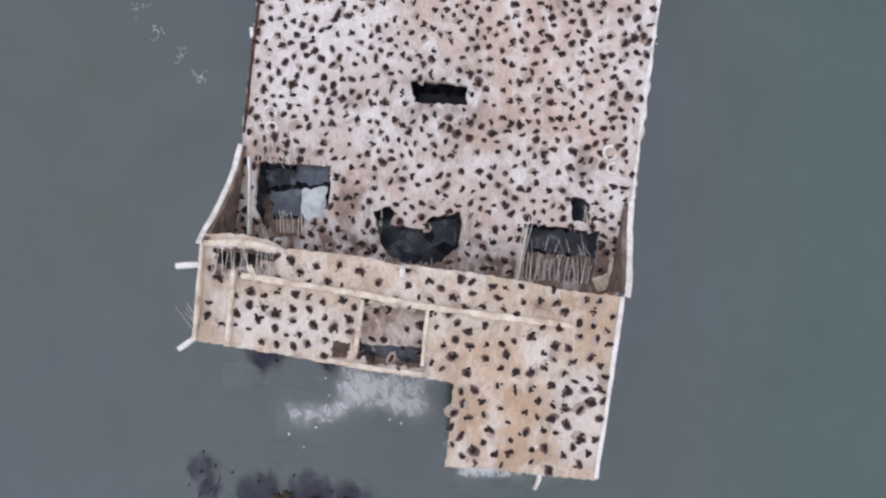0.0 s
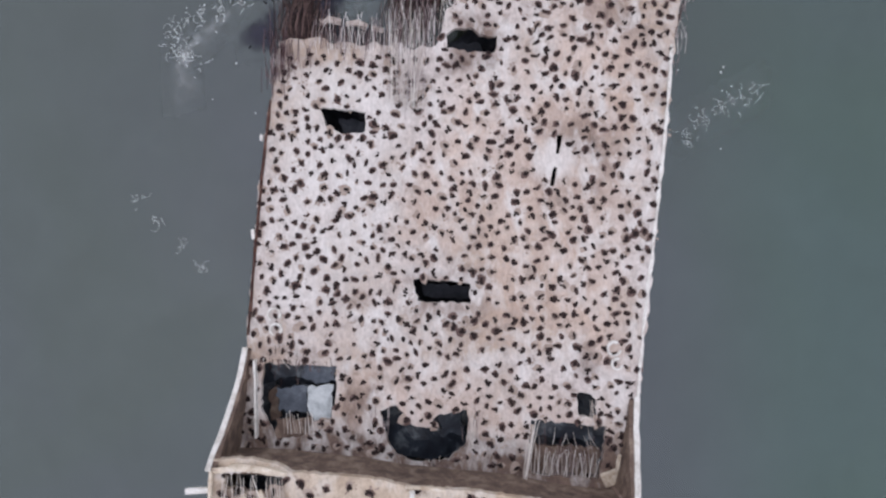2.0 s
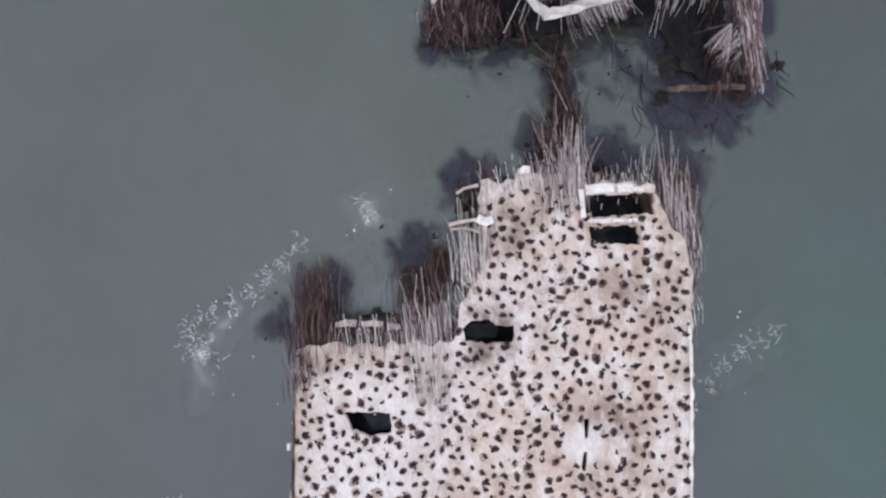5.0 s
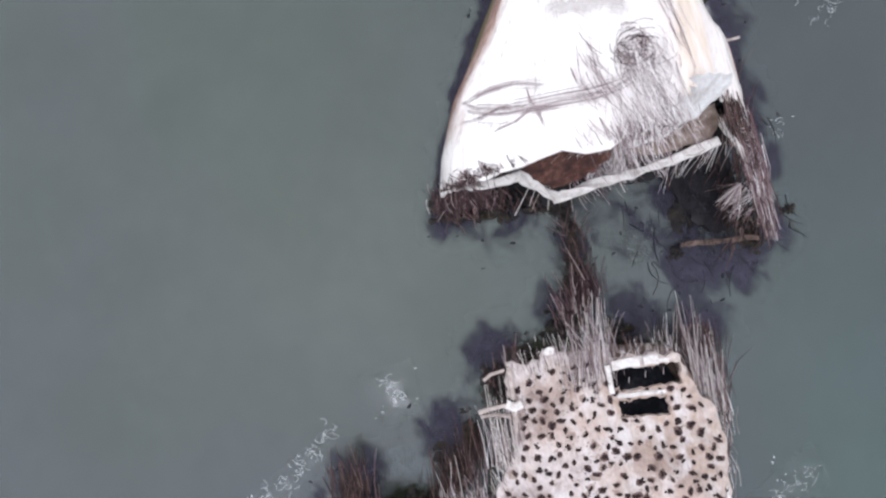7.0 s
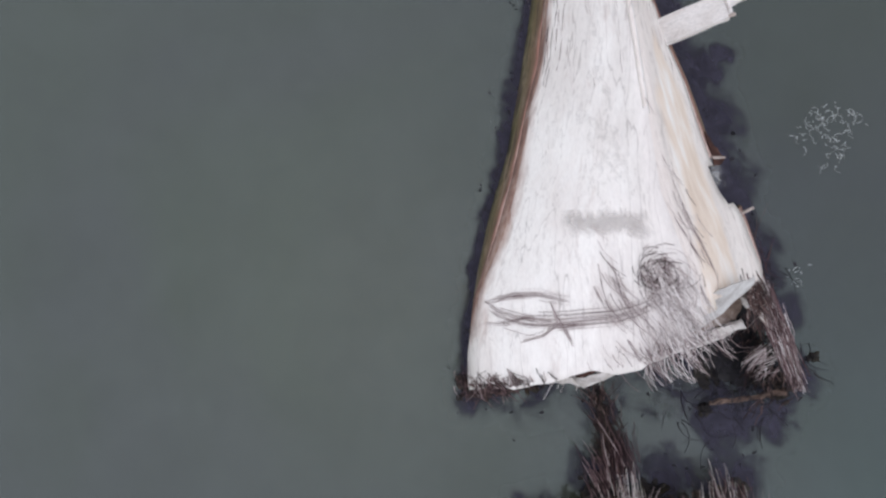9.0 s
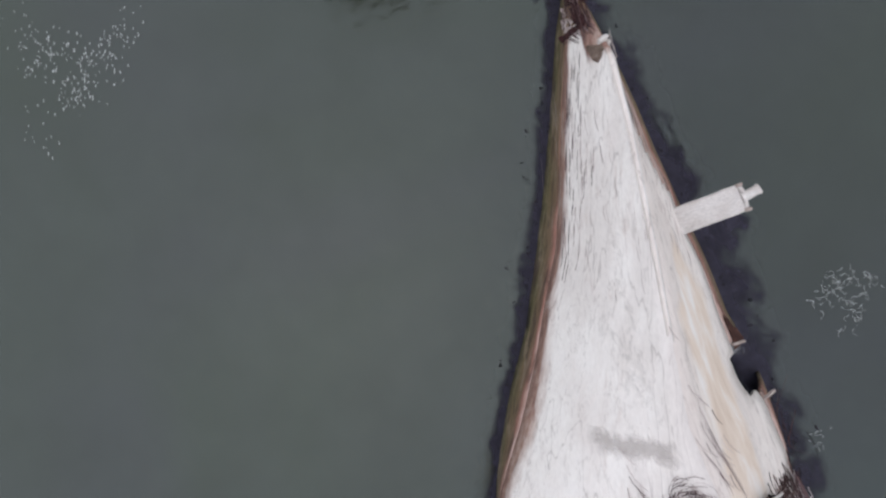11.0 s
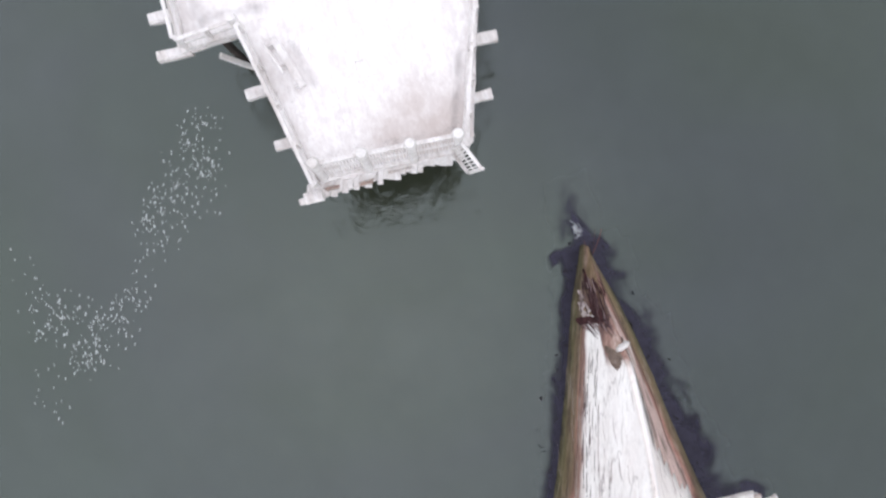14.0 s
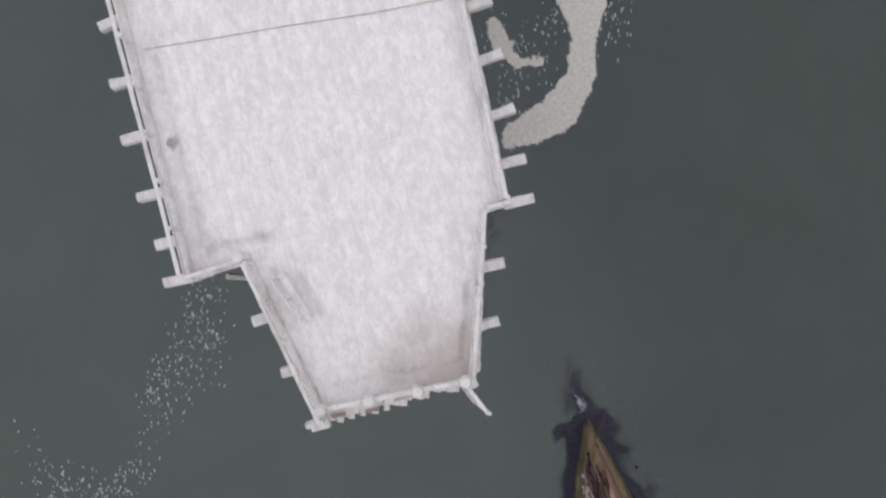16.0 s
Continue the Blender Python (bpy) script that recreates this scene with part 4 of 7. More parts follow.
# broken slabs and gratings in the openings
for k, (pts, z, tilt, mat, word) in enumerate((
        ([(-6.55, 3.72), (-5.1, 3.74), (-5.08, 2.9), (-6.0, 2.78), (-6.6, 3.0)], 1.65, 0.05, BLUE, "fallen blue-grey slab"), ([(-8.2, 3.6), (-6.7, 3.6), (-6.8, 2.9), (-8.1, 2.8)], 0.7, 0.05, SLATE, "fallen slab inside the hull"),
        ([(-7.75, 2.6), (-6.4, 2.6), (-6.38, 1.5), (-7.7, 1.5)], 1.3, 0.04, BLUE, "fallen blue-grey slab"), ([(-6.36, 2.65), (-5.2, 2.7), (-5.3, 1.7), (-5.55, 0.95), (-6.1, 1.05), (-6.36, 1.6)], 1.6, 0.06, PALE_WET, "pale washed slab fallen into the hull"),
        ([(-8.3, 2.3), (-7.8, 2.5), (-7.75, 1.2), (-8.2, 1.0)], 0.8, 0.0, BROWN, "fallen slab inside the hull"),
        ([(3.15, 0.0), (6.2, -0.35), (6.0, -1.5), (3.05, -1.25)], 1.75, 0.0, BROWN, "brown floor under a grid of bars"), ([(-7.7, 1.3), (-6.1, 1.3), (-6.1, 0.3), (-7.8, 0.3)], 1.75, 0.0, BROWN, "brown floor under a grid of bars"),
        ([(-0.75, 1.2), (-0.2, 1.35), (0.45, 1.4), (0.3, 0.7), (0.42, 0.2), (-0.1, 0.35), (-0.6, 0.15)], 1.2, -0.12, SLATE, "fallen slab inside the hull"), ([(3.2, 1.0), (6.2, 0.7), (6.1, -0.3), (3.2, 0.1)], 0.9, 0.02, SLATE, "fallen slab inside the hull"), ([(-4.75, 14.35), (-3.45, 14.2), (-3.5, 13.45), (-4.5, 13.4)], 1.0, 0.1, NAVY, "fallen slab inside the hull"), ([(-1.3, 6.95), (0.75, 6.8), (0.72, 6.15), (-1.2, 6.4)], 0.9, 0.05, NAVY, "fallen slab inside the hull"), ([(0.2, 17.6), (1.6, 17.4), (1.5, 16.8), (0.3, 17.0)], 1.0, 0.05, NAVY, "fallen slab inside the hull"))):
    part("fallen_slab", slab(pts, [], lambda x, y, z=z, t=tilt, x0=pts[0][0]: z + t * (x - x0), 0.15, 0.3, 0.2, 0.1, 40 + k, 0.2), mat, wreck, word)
part("side_plate", wall([(-8.42, 0.65), (-8.4, 2.2), (-8.4, 3.95)], 1.4, 2.3, 0.09, 0.4, 0.03, 47), PALE, wreck, "white crusted upright plate beside the opening")
bars(wreck, 10, [(-2.4, -0.9), (-0.5, -1.0)], [(-2.4, -0.3), (-0.5, -0.4)], 2.1, 2.1, ["pale", "dark"], (0.7, 1.1), 5, 48, 1.2)
bars(wreck, 18, [(-8.1, 4.0), (-5.1, 3.75)], [(-8.1, 3.5), (-5.1, 3.35)], 2.1, 1.95, ["pale", "dark", "rust"], (0.4, 1.2), 10, 49, 0.9)
bars(wreck, 34, [(3.1, -1.25), (5.98, -1.5)], [(3.2, 0.05), (6.1, -0.3)], 2.2, 2.25, ["pale"], (0.7, 1.0), 3, 51, 0.9)
bars(wreck, 12, [(3.2, 0.1), (6.2, -0.3)], [(3.4, 1.0), (6.0, 0.9)], 2.2, 2.1, ["pale", "rust"], (0.4, 1.0), 30, 52, 0.6)
bars(wreck, 14, [(-7.35, 0.75), (-5.9, 0.7)], [(-7.4, 1.65), (-6.0, 1.6)], 2.05, 2.05, ["pale"], (0.7, 1.1), 5, 53, 0.9)
bars(wreck, 7, [(0.5, 0.1), (0.95, 0.1)], [(0.6, 1.5), (1.05, 1.5)], 2.27, 2.27, ["pale"], (0.8, 1.0), 2, 54, 0.9)
bars(wreck, 6, [(5.62, 1.15), (5.95, 1.15)], [(5.62, 2.0), (5.98, 1.9)], 2.42, 2.42, ["pale"], (0.9, 1.0), 3, 55, 0.6)
bars(poop, 26, [(-9.1, -0.95), (-6.6, -1.1)], [(-9.05, 0.15), (-6.6, 0.0)], 4.95, 4.95, ["pale"], (0.8, 1.1), 6, 56, 0.6)
bars(wreck, 5, [(2.75, -1.5), (2.85, -1.6)], [(3.15, 1.1), (3.4, 1.1)], 2.5, 2.5, ["pale"], (0.8, 1.1), 3, 57, 1.3)
bars(poop, 4, [(-9.75, -2.4), (-9.75, -3.3)], [(-10.5, -2.0), (-10.6, -2.2)], 4.6, 4.2, ["pale"], (0.8, 1.1), 12, 58, 0.6)
bars(poop, 5, [(-2.9, -3.75), (-1.1, -3.9)], [(-2.9, -4.2), (-1.1, -4.4)], 4.7, 4.6, ["dark"], (0.3, 0.9), 10, 59, 0.9)

# torn forward edge: sheaves of bared reinforcing bars
bars(wreck, 46, [(-7.15, 17.2), (-5.5, 17.2)], [(-6.95, 20.8), (-5.3, 20.6)], 1.9, 1.1, ["rust", "dark", "dark"], (0.5, 1.1), 4, 61, 0.8)
bars(wreck, 6, [(-6.6, 18.6), (-5.5, 18.6)], [(-6.4, 22.0), (-5.3, 22.0)], 1.6, 1.2, ["dark"], (0.7, 1.05), 3, 62, 0.8)
bars(wreck, 22, [(-2.4, 14.7), (-1.1, 14.3)], [(-2.4, 18.8), (-0.8, 18.9)], 2.27, 2.2, ["pale"], (0.6, 1.0), 2, 63, 0.6)
bars(wreck, 26, [(-2.4, 17.0), (0.0, 17.0)], [(-2.2, 19.8), (0.5, 20.6)], 2.1, 1.9, ["pale", "pale", "rust"], (0.4, 1.1), 6, 64, 0.7)
bars(wreck, 36, [(-2.5, 18.4), (0.2, 19.2)], [(-2.2, 20.8), (0.1, 22.6)], 1.4, 0.9, ["dark", "dark", "rust"], (0.4, 1.05), 9, 65, 0.8)
bars(wreck, 18, [(0.3, 19.3), (1.45, 19.4)], [(0.55, 23.1), (1.55, 23.3)], 2.2, 2.15, ["pale"], (0.6, 1.0), 2, 67, 0.65)
bars(wreck, 48, [(4.1, 22.1), (5.8, 22.2)], [(4.8, 25.4), (6.6, 25.8)], 2.38, 2.0, ["pale", "pale", "pale", "rust"], (0.35, 1.1), 9, 68, 0.58)
bars(wreck, 26, [(-0.1, 17.6), (1.35, 20.1)], [(-0.6, 18.6), (0.9, 21.1)], 2.24, 2.1, ["pale", "pale", "rust"], (0.4, 1.2), 14, 97, 0.8)
bars(wreck, 22, [(1.6, 23.0), (4.2, 23.1)], [(1.5, 23.9), (4.3, 24.2)], 2.3, 2.15, ["pale", "pale", "dark"], (0.3, 1.2), 12, 98, 0.7)
bars(wreck, 14, [(5.95, 22.8), (8.0, 22.7)], [(6.0, 23.2), (8.1, 23.1)], 2.25, 2.2, ["pale"], (0.5, 1.3), 9, 69, 0.6)
bars(wreck, 32, [(9.2, 21.3), (10.3, 18.9)], [(9.5, 24.8), (11.1, 23.4)], 2.2, 1.9, ["pale", "pale", "dark", "rust"], (0.3, 1.1), 5, 70, 0.52)
bars(wreck, 20, [(9.6, 20.4), (10.3, 19.2)], [(10.8, 23.8), (11.5, 23.4)], 1.9, 1.2, ["rust", "dark"], (0.5, 1.0), 5, 71, 0.8)
bars(wreck, 12, [(9.6, 16.4), (9.85, 18.6)], [(10.1, 18.8), (10.4, 20.6)], 2.3, 2.1, ["pale", "pale", "rust"], (0.6, 1.0), 6, 72, 0.65)
bars(wreck, 8, [(7.8, 22.6), (8.7, 22.4)], [(8.1, 24.2), (9.2, 24.4)], 2.3, 2.2, ["pale"], (0.4, 1.1), 5, 73, 0.5)
for k, (pts, w, d) in enumerate((
        ([(0.05, 21.95, 2.36), (0.6, 22.0, 2.42), (1.2, 22.02, 2.46), (2.1, 21.9, 2.4)], 0.13, 0.16), ([(0.1, 21.75, 2.34), (0.7, 21.72, 2.38), (1.3, 21.5, 2.4)], 0.12, 0.14), ([(1.72, 23.5, 2.34), (1.66, 22.9, 2.4), (1.6, 22.2, 2.46)], 0.17, 0.18), ([(1.58, 21.9, 2.44), (1.5, 21.2, 2.4), (1.42, 20.7, 2.34)], 0.13, 0.16), ([(1.25, 22.05, 2.46), (1.6, 21.85, 2.52), (1.9, 21.95, 2.46)], 0.34, 0.2), ([(0.55, 23.2, 2.3), (0.9, 23.4, 2.32), (1.5, 23.45, 2.34)], 0.1, 0.12),
        ([(5.92, 22.66, 2.5), (6.5, 22.62, 2.5), (7.08, 22.58, 2.48)], 0.36, 0.32), ([(7.27, 22.55, 2.46), (7.6, 22.55, 2.46), (7.9, 22.5, 2.44)], 0.34, 0.3), ([(7.88, 22.46, 2.4), (8.76, 22.36, 2.34)], 0.2, 0.24), ([(5.85, 21.35, 2.46), (6.9, 21.26, 2.48), (7.9, 21.12, 2.44)], 0.17, 0.22),
        ([(5.76, 22.7, 2.44), (5.72, 21.5, 2.44)], 0.24, 0.2), ([(6.1, -1.5, 2.5), (6.85, -1.2, 2.7), (7.05, -0.4, 2.7)], 0.6, 0.3), ([(3.3, 23.75, 2.36), (3.5, 23.85, 2.4), (3.72, 23.8, 2.38)], 0.26, 0.18))):
    part("beam", beam(pts, w, d, 80 + k, 0.05 if k > 5 else 0.035), TAN if k == 11 else GREYBOARD if k < 6 and k != 4 else PALE, wreck, "pale crusted broken beam" if k == 0 else "")
# near-black colour paints the void behind the bars onto this ledge
part("ledge", slab([(-5.5, 17.2), (-5.35, 18.2), (-4.4, 18.5), (-3.4, 18.35), (-2.5, 18.15), (-2.3, 17.0)], [], lambda x, y: 1.1, 0.2, 0.4, 0.22, 0.13, 88, 0.2), NAVY, wreck, "broken ledge coloured near black for the dark gap under bared bars")
for k, pts in enumerate(([(-5.3, 18.3, 1.9), (-4.9, 18.38, 1.95), (-4.4, 18.3, 1.92)], [(-4.2, 18.2, 1.9), (-3.7, 18.22, 1.94), (-3.3, 18.05, 1.9)], [(-3.1, 18.0, 1.9), (-2.6, 17.9, 1.9)])):
    part("beam", beam(pts, 0.24 - 0.04 * k, 0.16, 95 + k, 0.08), GREYBOARD, wreck, "pale crusted broken edge beam")
bars(wreck, 30, [(-5.4, 17.1), (-2.4, 16.95)], [(-5.4, 18.75), (-2.4, 18.5)], 2.12, 2.0, ["pale", "pale", "rust"], (0.6, 1.05), 3, 96, 0.7)


def bristles(name, label, n, path, mat, parent, seed, r=0.016):
    """Many thin strands joined into one part; path(rng) gives the points of one."""
    rng = random.Random(seed)
    bm = bmesh.new()
    for _ in range(n):
        tube(bm, path(rng), r * rng.uniform(0.7, 1.4), r * 0.6, 3)
    return tagged(part(name, bm, mat, parent, label), kind="stuff")


def springing(x0, x1, y0, y1, z, long, lean=0.2, rise=-0.3):
    """Bent strands that start in a field and run out over the water."""
    def path(rng):
        t = rng.random()
        x, y, n, a, b = x0 + (x1 - x0) * t + rng.gauss(0, 0.25), y0 + (y1 - y0) * t + rng.gauss(0, 0.35), rng.uniform(*long), rng.gauss(0.05, lean * 0.8), rng.gauss(0, 0.16)
        return [(x + n * q * math.sin(a + b * q), y + n * q * math.cos(a + b * q), z + rise * n * q + rng.uniform(-0.03, 0.03)) for q in (0, 0.3, 0.6, 0.85, 1.0)]
    return path


for k, (args, n, mat, r) in enumerate((
        ((-7.05, -5.6, 17.3, 17.3, 1.9, (0.8, 2.4), 0.06, -0.2), 170, HAIR_DARK, 0.016), ((-6.9, -5.5, 19.0, 19.2, 1.4, (0.6, 2.2), 0.1, -0.15), 70, HAIR_DARK, 0.02), ((-5.4, -2.4, 17.1, 17.0, 2.1, (0.5, 1.4), 0.05, -0.04), 50, HAIR, 0.014), ((-5.4, -2.4, 17.3, 17.2, 1.9, (0.3, 1.0), 0.12, -0.1), 60, HAIR_DARK, 0.016),
        ((-2.5, 0.0, 18.4, 19.6, 1.5, (0.5, 1.8), 0.2, -0.2), 150, HAIR_DARK, 0.018), ((-2.4, -0.2, 16.6, 17.4, 2.15, (0.8, 2.4), 0.05, -0.06), 56, HAIR, 0.014), ((-2.4, -0.9, 14.6, 15.0, 2.27, (0.8, 2.2), 0.02, 0.0), 40, HAIR, 0.012),
        ((0.3, 1.5, 19.4, 20.4, 2.2, (0.8, 2.6), 0.03, -0.02), 60, HAIR, 0.014), ((0.5, 2.6, 22.8, 23.6, 1.7, (0.3, 1.0), 0.3), 70, HAIR_DARK, 0.02), ((1.8, 4.2, 23.2, 23.4, 2.2, (0.2, 0.6), 0.1, -0.05), 60, HAIR, 0.014),
        ((4.0, 5.9, 22.2, 22.5, 2.35, (0.8, 2.8), 0.07, -0.04), 120, HAIR, 0.014), ((4.5, 6.5, 24.6, 25.6, 1.2, (0.5, 1.8), 0.2), 120, HAIR_RED, 0.02),
        ((5.9, 8.7, 22.8, 22.6, 2.3, (0.2, 0.5), 0.06, 0.0), 80, HAIR, 0.014), ((6.0, 9.0, 23.0, 23.0, 1.5, (0.2, 0.7), 0.4), 60, HAIR_DARK, 0.02),
        ((9.25, 10.35, 21.4, 18.9, 2.15, (0.8, 2.6), 0.07, -0.06), 120, HAIR, 0.013), ((9.3, 10.6, 21.8, 20.4, 1.7, (0.6, 2.4), 0.16, -0.2), 150, HAIR_RED, 0.02), ((9.6, 9.95, 16.0, 18.6, 2.2, (0.3, 1.0), 0.12, -0.1), 60, HAIR, 0.014),
        ((-7.4, -6.9, 15.4, 17.0, 2.0, (0.5, 1.4), 0.05, 0.0), 60, HAIR_RED, 0.016), ((-7.4, -5.8, 16.2, 16.6, 2.06, (0.4, 1.0), 0.04, 0.0), 50, HAIR_RED, 0.012),
        ((0.45, 0.95, 0.2, 0.3, 2.28, (0.5, 1.1), 0.04, 0.0), 10, HAIR, 0.014), ((-3.2, -3.0, 0.4, 1.0, 2.2, (0.3, 0.8), 0.1, 0.0), 14, HAIR, 0.014),
        ((3.2, 6.1, -1.1, -1.4, 2.25, (0.6, 1.2), 0.04, 0.0), 40, HAIR, 0.014), ((-7.9, -5.1, 3.5, 3.4, 2.1, (0.1, 0.4), 0.1, 0.0), 30, HAIR_DARK, 0.014))):
    bristles("torn_bar", "tangle of thin torn bars" if k % 4 == 0 else "", n, springing(*args), mat, wreck, 90 + k, r)


# ---- weed-grown rubble in the water ----
def rubble(label, lumps, mat, seed, cuts=2, rough=0.5, many=16):
    """Each place is a heap of small rough lumps."""
    rng = random.Random(seed)
    bm = bmesh.new()
    for k, (x, y, z, rx, ry, rz) in enumerate(lumps):
        heap(bm, x, y, z - 0.25 * rz, rx * 0.72, ry * 0.72, rz * 0.8, seed + k, 3, rough)
        for j in range(many):
            a, q, f = rng.uniform(0, 6.28), rng.uniform(0.3, 1.05), rng.uniform(0.14, 0.34)
            heap(bm, x + rx * q * math.cos(a), y + ry * q * math.sin(a), z + rz * (0.75 - 0.75 * q) * rng.uniform(0.5, 1.1), rx * f, ry * f, rz * f * 0.8, seed + 31 * k + j, cuts, rough, a)
    return tagged(link("rubble", bm, mat), label, "rubble", kind="stuff")


rubble("weed-covered rubble under the torn port edge", [(-6.25, 18.6, -0.3, 0.7, 1.7, 1.3), (-4.0, 17.9, -0.2, 1.6, 0.7, 1.3), (-1.7, 18.8, -0.3, 1.0, 1.5, 1.5), (-0.5, 20.3, -0.3, 0.6, 1.5, 1.1), (1.0, 22.4, -0.3, 0.7, 1.2, 1.3), (2.4, 23.6, -0.2, 0.9, 0.6, 1.3)], WEED, 100)
rubble("dark weedy rubble below the torn forward edge", [(4.8, 24.4, -0.3, 1.2, 1.0, 1.5), (6.8, 23.5, -0.4, 1.4, 0.7, 1.3), (9.2, 22.2, -0.4, 1.4, 1.2, 1.5), (10.6, 22.6, -0.4, 0.9, 1.2, 1.0)], WEED, 120)
rubble("weedy line of rubble between the two hull parts", [(5.6, 26.0, -0.2, 0.6, 0.9, 0.7), (5.9, 27.1, -0.2, 0.55, 0.9, 0.65), (6.0, 28.3, -0.2, 0.5, 0.9, 0.6), (5.9, 29.4, -0.2, 0.6, 0.9, 0.7)], WEED, 140)
rubble("dark kelp-covered rock awash", [(-9.2, -11.6, -0.3, 0.8, 0.7, 0.6), (-7.6, -11.5, -0.3, 1.0, 0.6, 0.7), (-6.0, -11.6, -0.3, 1.1, 0.6, 0.7), (-4.8, -11.5, -0.35, 0.7, 0.5, 0.6)], WEED, 160)


# ---- the rolled forward hull ----
def rail(points):
    ys = np.array([p[1] for p in points])
    cols = [np.array([p[k] for p in points]) for k in (0, 2)]

    def at(s):
        y = ys[0] + s * (ys[-1] - ys[0])
        return Vector((float(np.interp(y, ys, cols[0])), y, float(np.interp(y, ys, cols[1]))))
    return at


FOOT_L = rail([(0.55, 30.6, -0.4), (0.85, 32.0, -0.4), (1.55, 33.9, -0.4), (2.4, 35.8, -0.4), (3.6, 38.0, -0.4), (5.1, 40.2, -0.4), (6.2, 42.4, -0.4), (7.8, 45.6, -0.4), (9.5, 49.3, -0.4), (10.95, 52.7, -0.4), (12.2, 55.0, -0.4)])
EDGE_L = rail([(0.5, 31.3, 2.7), (0.88, 32.6, 2.9), (1.85, 34.8, 2.85), (3.5, 37.0, 2.7), (4.95, 39.2, 2.5), (6.35, 41.7, 2.3), (7.4, 43.4, 2.2), (8.5, 45.9, 2.0), (9.7, 48.9, 1.8), (11.0, 52.0, 1.7), (12.2, 54.9, 1.2)])
RIDGE = rail([(8.9, 31.3, 7.7), (8.9, 33.3, 8.0), (8.7, 36.7, 8.0), (9.3, 39.5, 7.4), (9.9, 42.0, 6.8), (10.5, 44.8, 6.2), (11.2, 47.5, 5.2), (11.7, 50.2, 4.3), (11.8, 52.2, 3.0), (12.24, 54.8, 1.5)])
EDGE_R = rail([(13.4, 30.9, 2.8), (13.5, 32.5, 3.0), (13.35, 34.8, 3.0), (12.75, 36.2, 3.3), (12.85, 38.0, 2.8), (13.0, 40.8, 2.4), (12.8, 42.6, 2.4), (12.75, 44.5, 2.4), (12.7, 46.2, 2.0), (12.85, 48.0, 1.5), (12.75, 50.2, 1.2), (12.55, 52.3, 1.1), (12.3, 54.8, 1.0)])
FOOT_R = rail([(14.8, 30.8, -0.4), (14.9, 34.0, -0.4), (14.9, 36.2, -0.4), (14.45, 38.0, -0.4), (14.25, 41.2, -0.4), (13.9, 44.0, -0.4), (13.6, 47.6, -0.4), (13.4, 50.2, -0.4), (13.1, 52.2, -0.4), (12.34, 55.0, -0.4)])
BULGE = lambda s: float(np.interp(s, (0, 0.1, 0.2, 0.4, 1), (1.5, 0.9, 0.6, 0.35, 0.1)))
STATIONS = 70


def section(s):
    """Cross-section of the rolled hull at s along it: foot, brown side, white back, ridge, far side, foot."""
    a, b, c, d, e = (r(s) for r in (FOOT_L, EDGE_L, RIDGE, EDGE_R, FOOT_R))
    pts = [a.lerp(b, t) + Vector((0.12 * math.sin(t * math.pi), 0, 0)) for t in (0, 0.25, 0.5, 0.75)]
    pts += [b.lerp(c, t) + Vector((-0.35, 0, 0.93)) * BULGE(s) * math.sin(math.pi * min(1, t ** 0.85)) for t in (k / 12 for k in range(12))]
    pts += [c.lerp(d, t) + Vector((0.5, 0, 0.4)) * 0.35 * (1 - s) * math.sin(math.pi * t) for t in (k / 7 for k in range(7))]
    pts += [d.lerp(e, t) + Vector((0.15 * math.sin(t * math.pi), 0, 0)) for t in (0, 0.33, 0.66, 1.0)]
    return pts


def shell(cols, cut, seed, wear=0.05, torn=0.0):
    """The skin between two columns of the section, as a plate with thickness."""
    bm = bmesh.new()
    grid = []
    rim = bm.verts.layers.float.new("rim")
    rng = random.Random(seed)
    for k in range(STATIONS + 1):
        s = k / STATIONS
        row = []
        for j, p in enumerate(section(s)):
            if cols[0] <= j <= cols[1]:
                q = p + Vector((0, 0, 1)) * wear * (noise.noise(p * 0.9) + 0.5 * noise.noise(p * 2.7))
                if k == 0 and torn:
                    q.y += rng.uniform(-torn, torn)
                row.append(bm.verts.new(q))
                fall = float(np.interp(s, (0.3, 0.7), (0.55, 0.46)))
                row[-1][rim] = max(0.0, 1 - fall * (j - 4), 1.05 * float(np.interp(s, (0.795, 0.835), (0, 1))) * (j >= 11)) * min(1.0, max(0.0, (s - 0.04) / 0.12)) if j >= 4 else 0.0
        grid.append(row)
    for k in range(STATIONS):
        for j in range(cols[1] - cols[0]):
            if not cut(k / STATIONS, cols[0] + j):
                bm.faces.new((grid[k][j], grid[k][j + 1], grid[k + 1][j + 1], grid[k + 1][j]))
    for v in [v for v in bm.verts if not v.link_faces]:
        bm.verts.remove(v)
    bmesh.ops.recalc_face_normals(bm, faces=bm.faces)
    if sum(f.normal.z for f in bm.faces) < 0:
        bmesh.ops.reverse_faces(bm, faces=bm.faces)
    bmesh.ops.solidify(bm, geom=bm.faces[:], thickness=0.16)
    for f in bm.faces:
        f.smooth = True
    return bm


def side_gap(s, j):
    return 23 <= j and 0.165 < s < 0.265


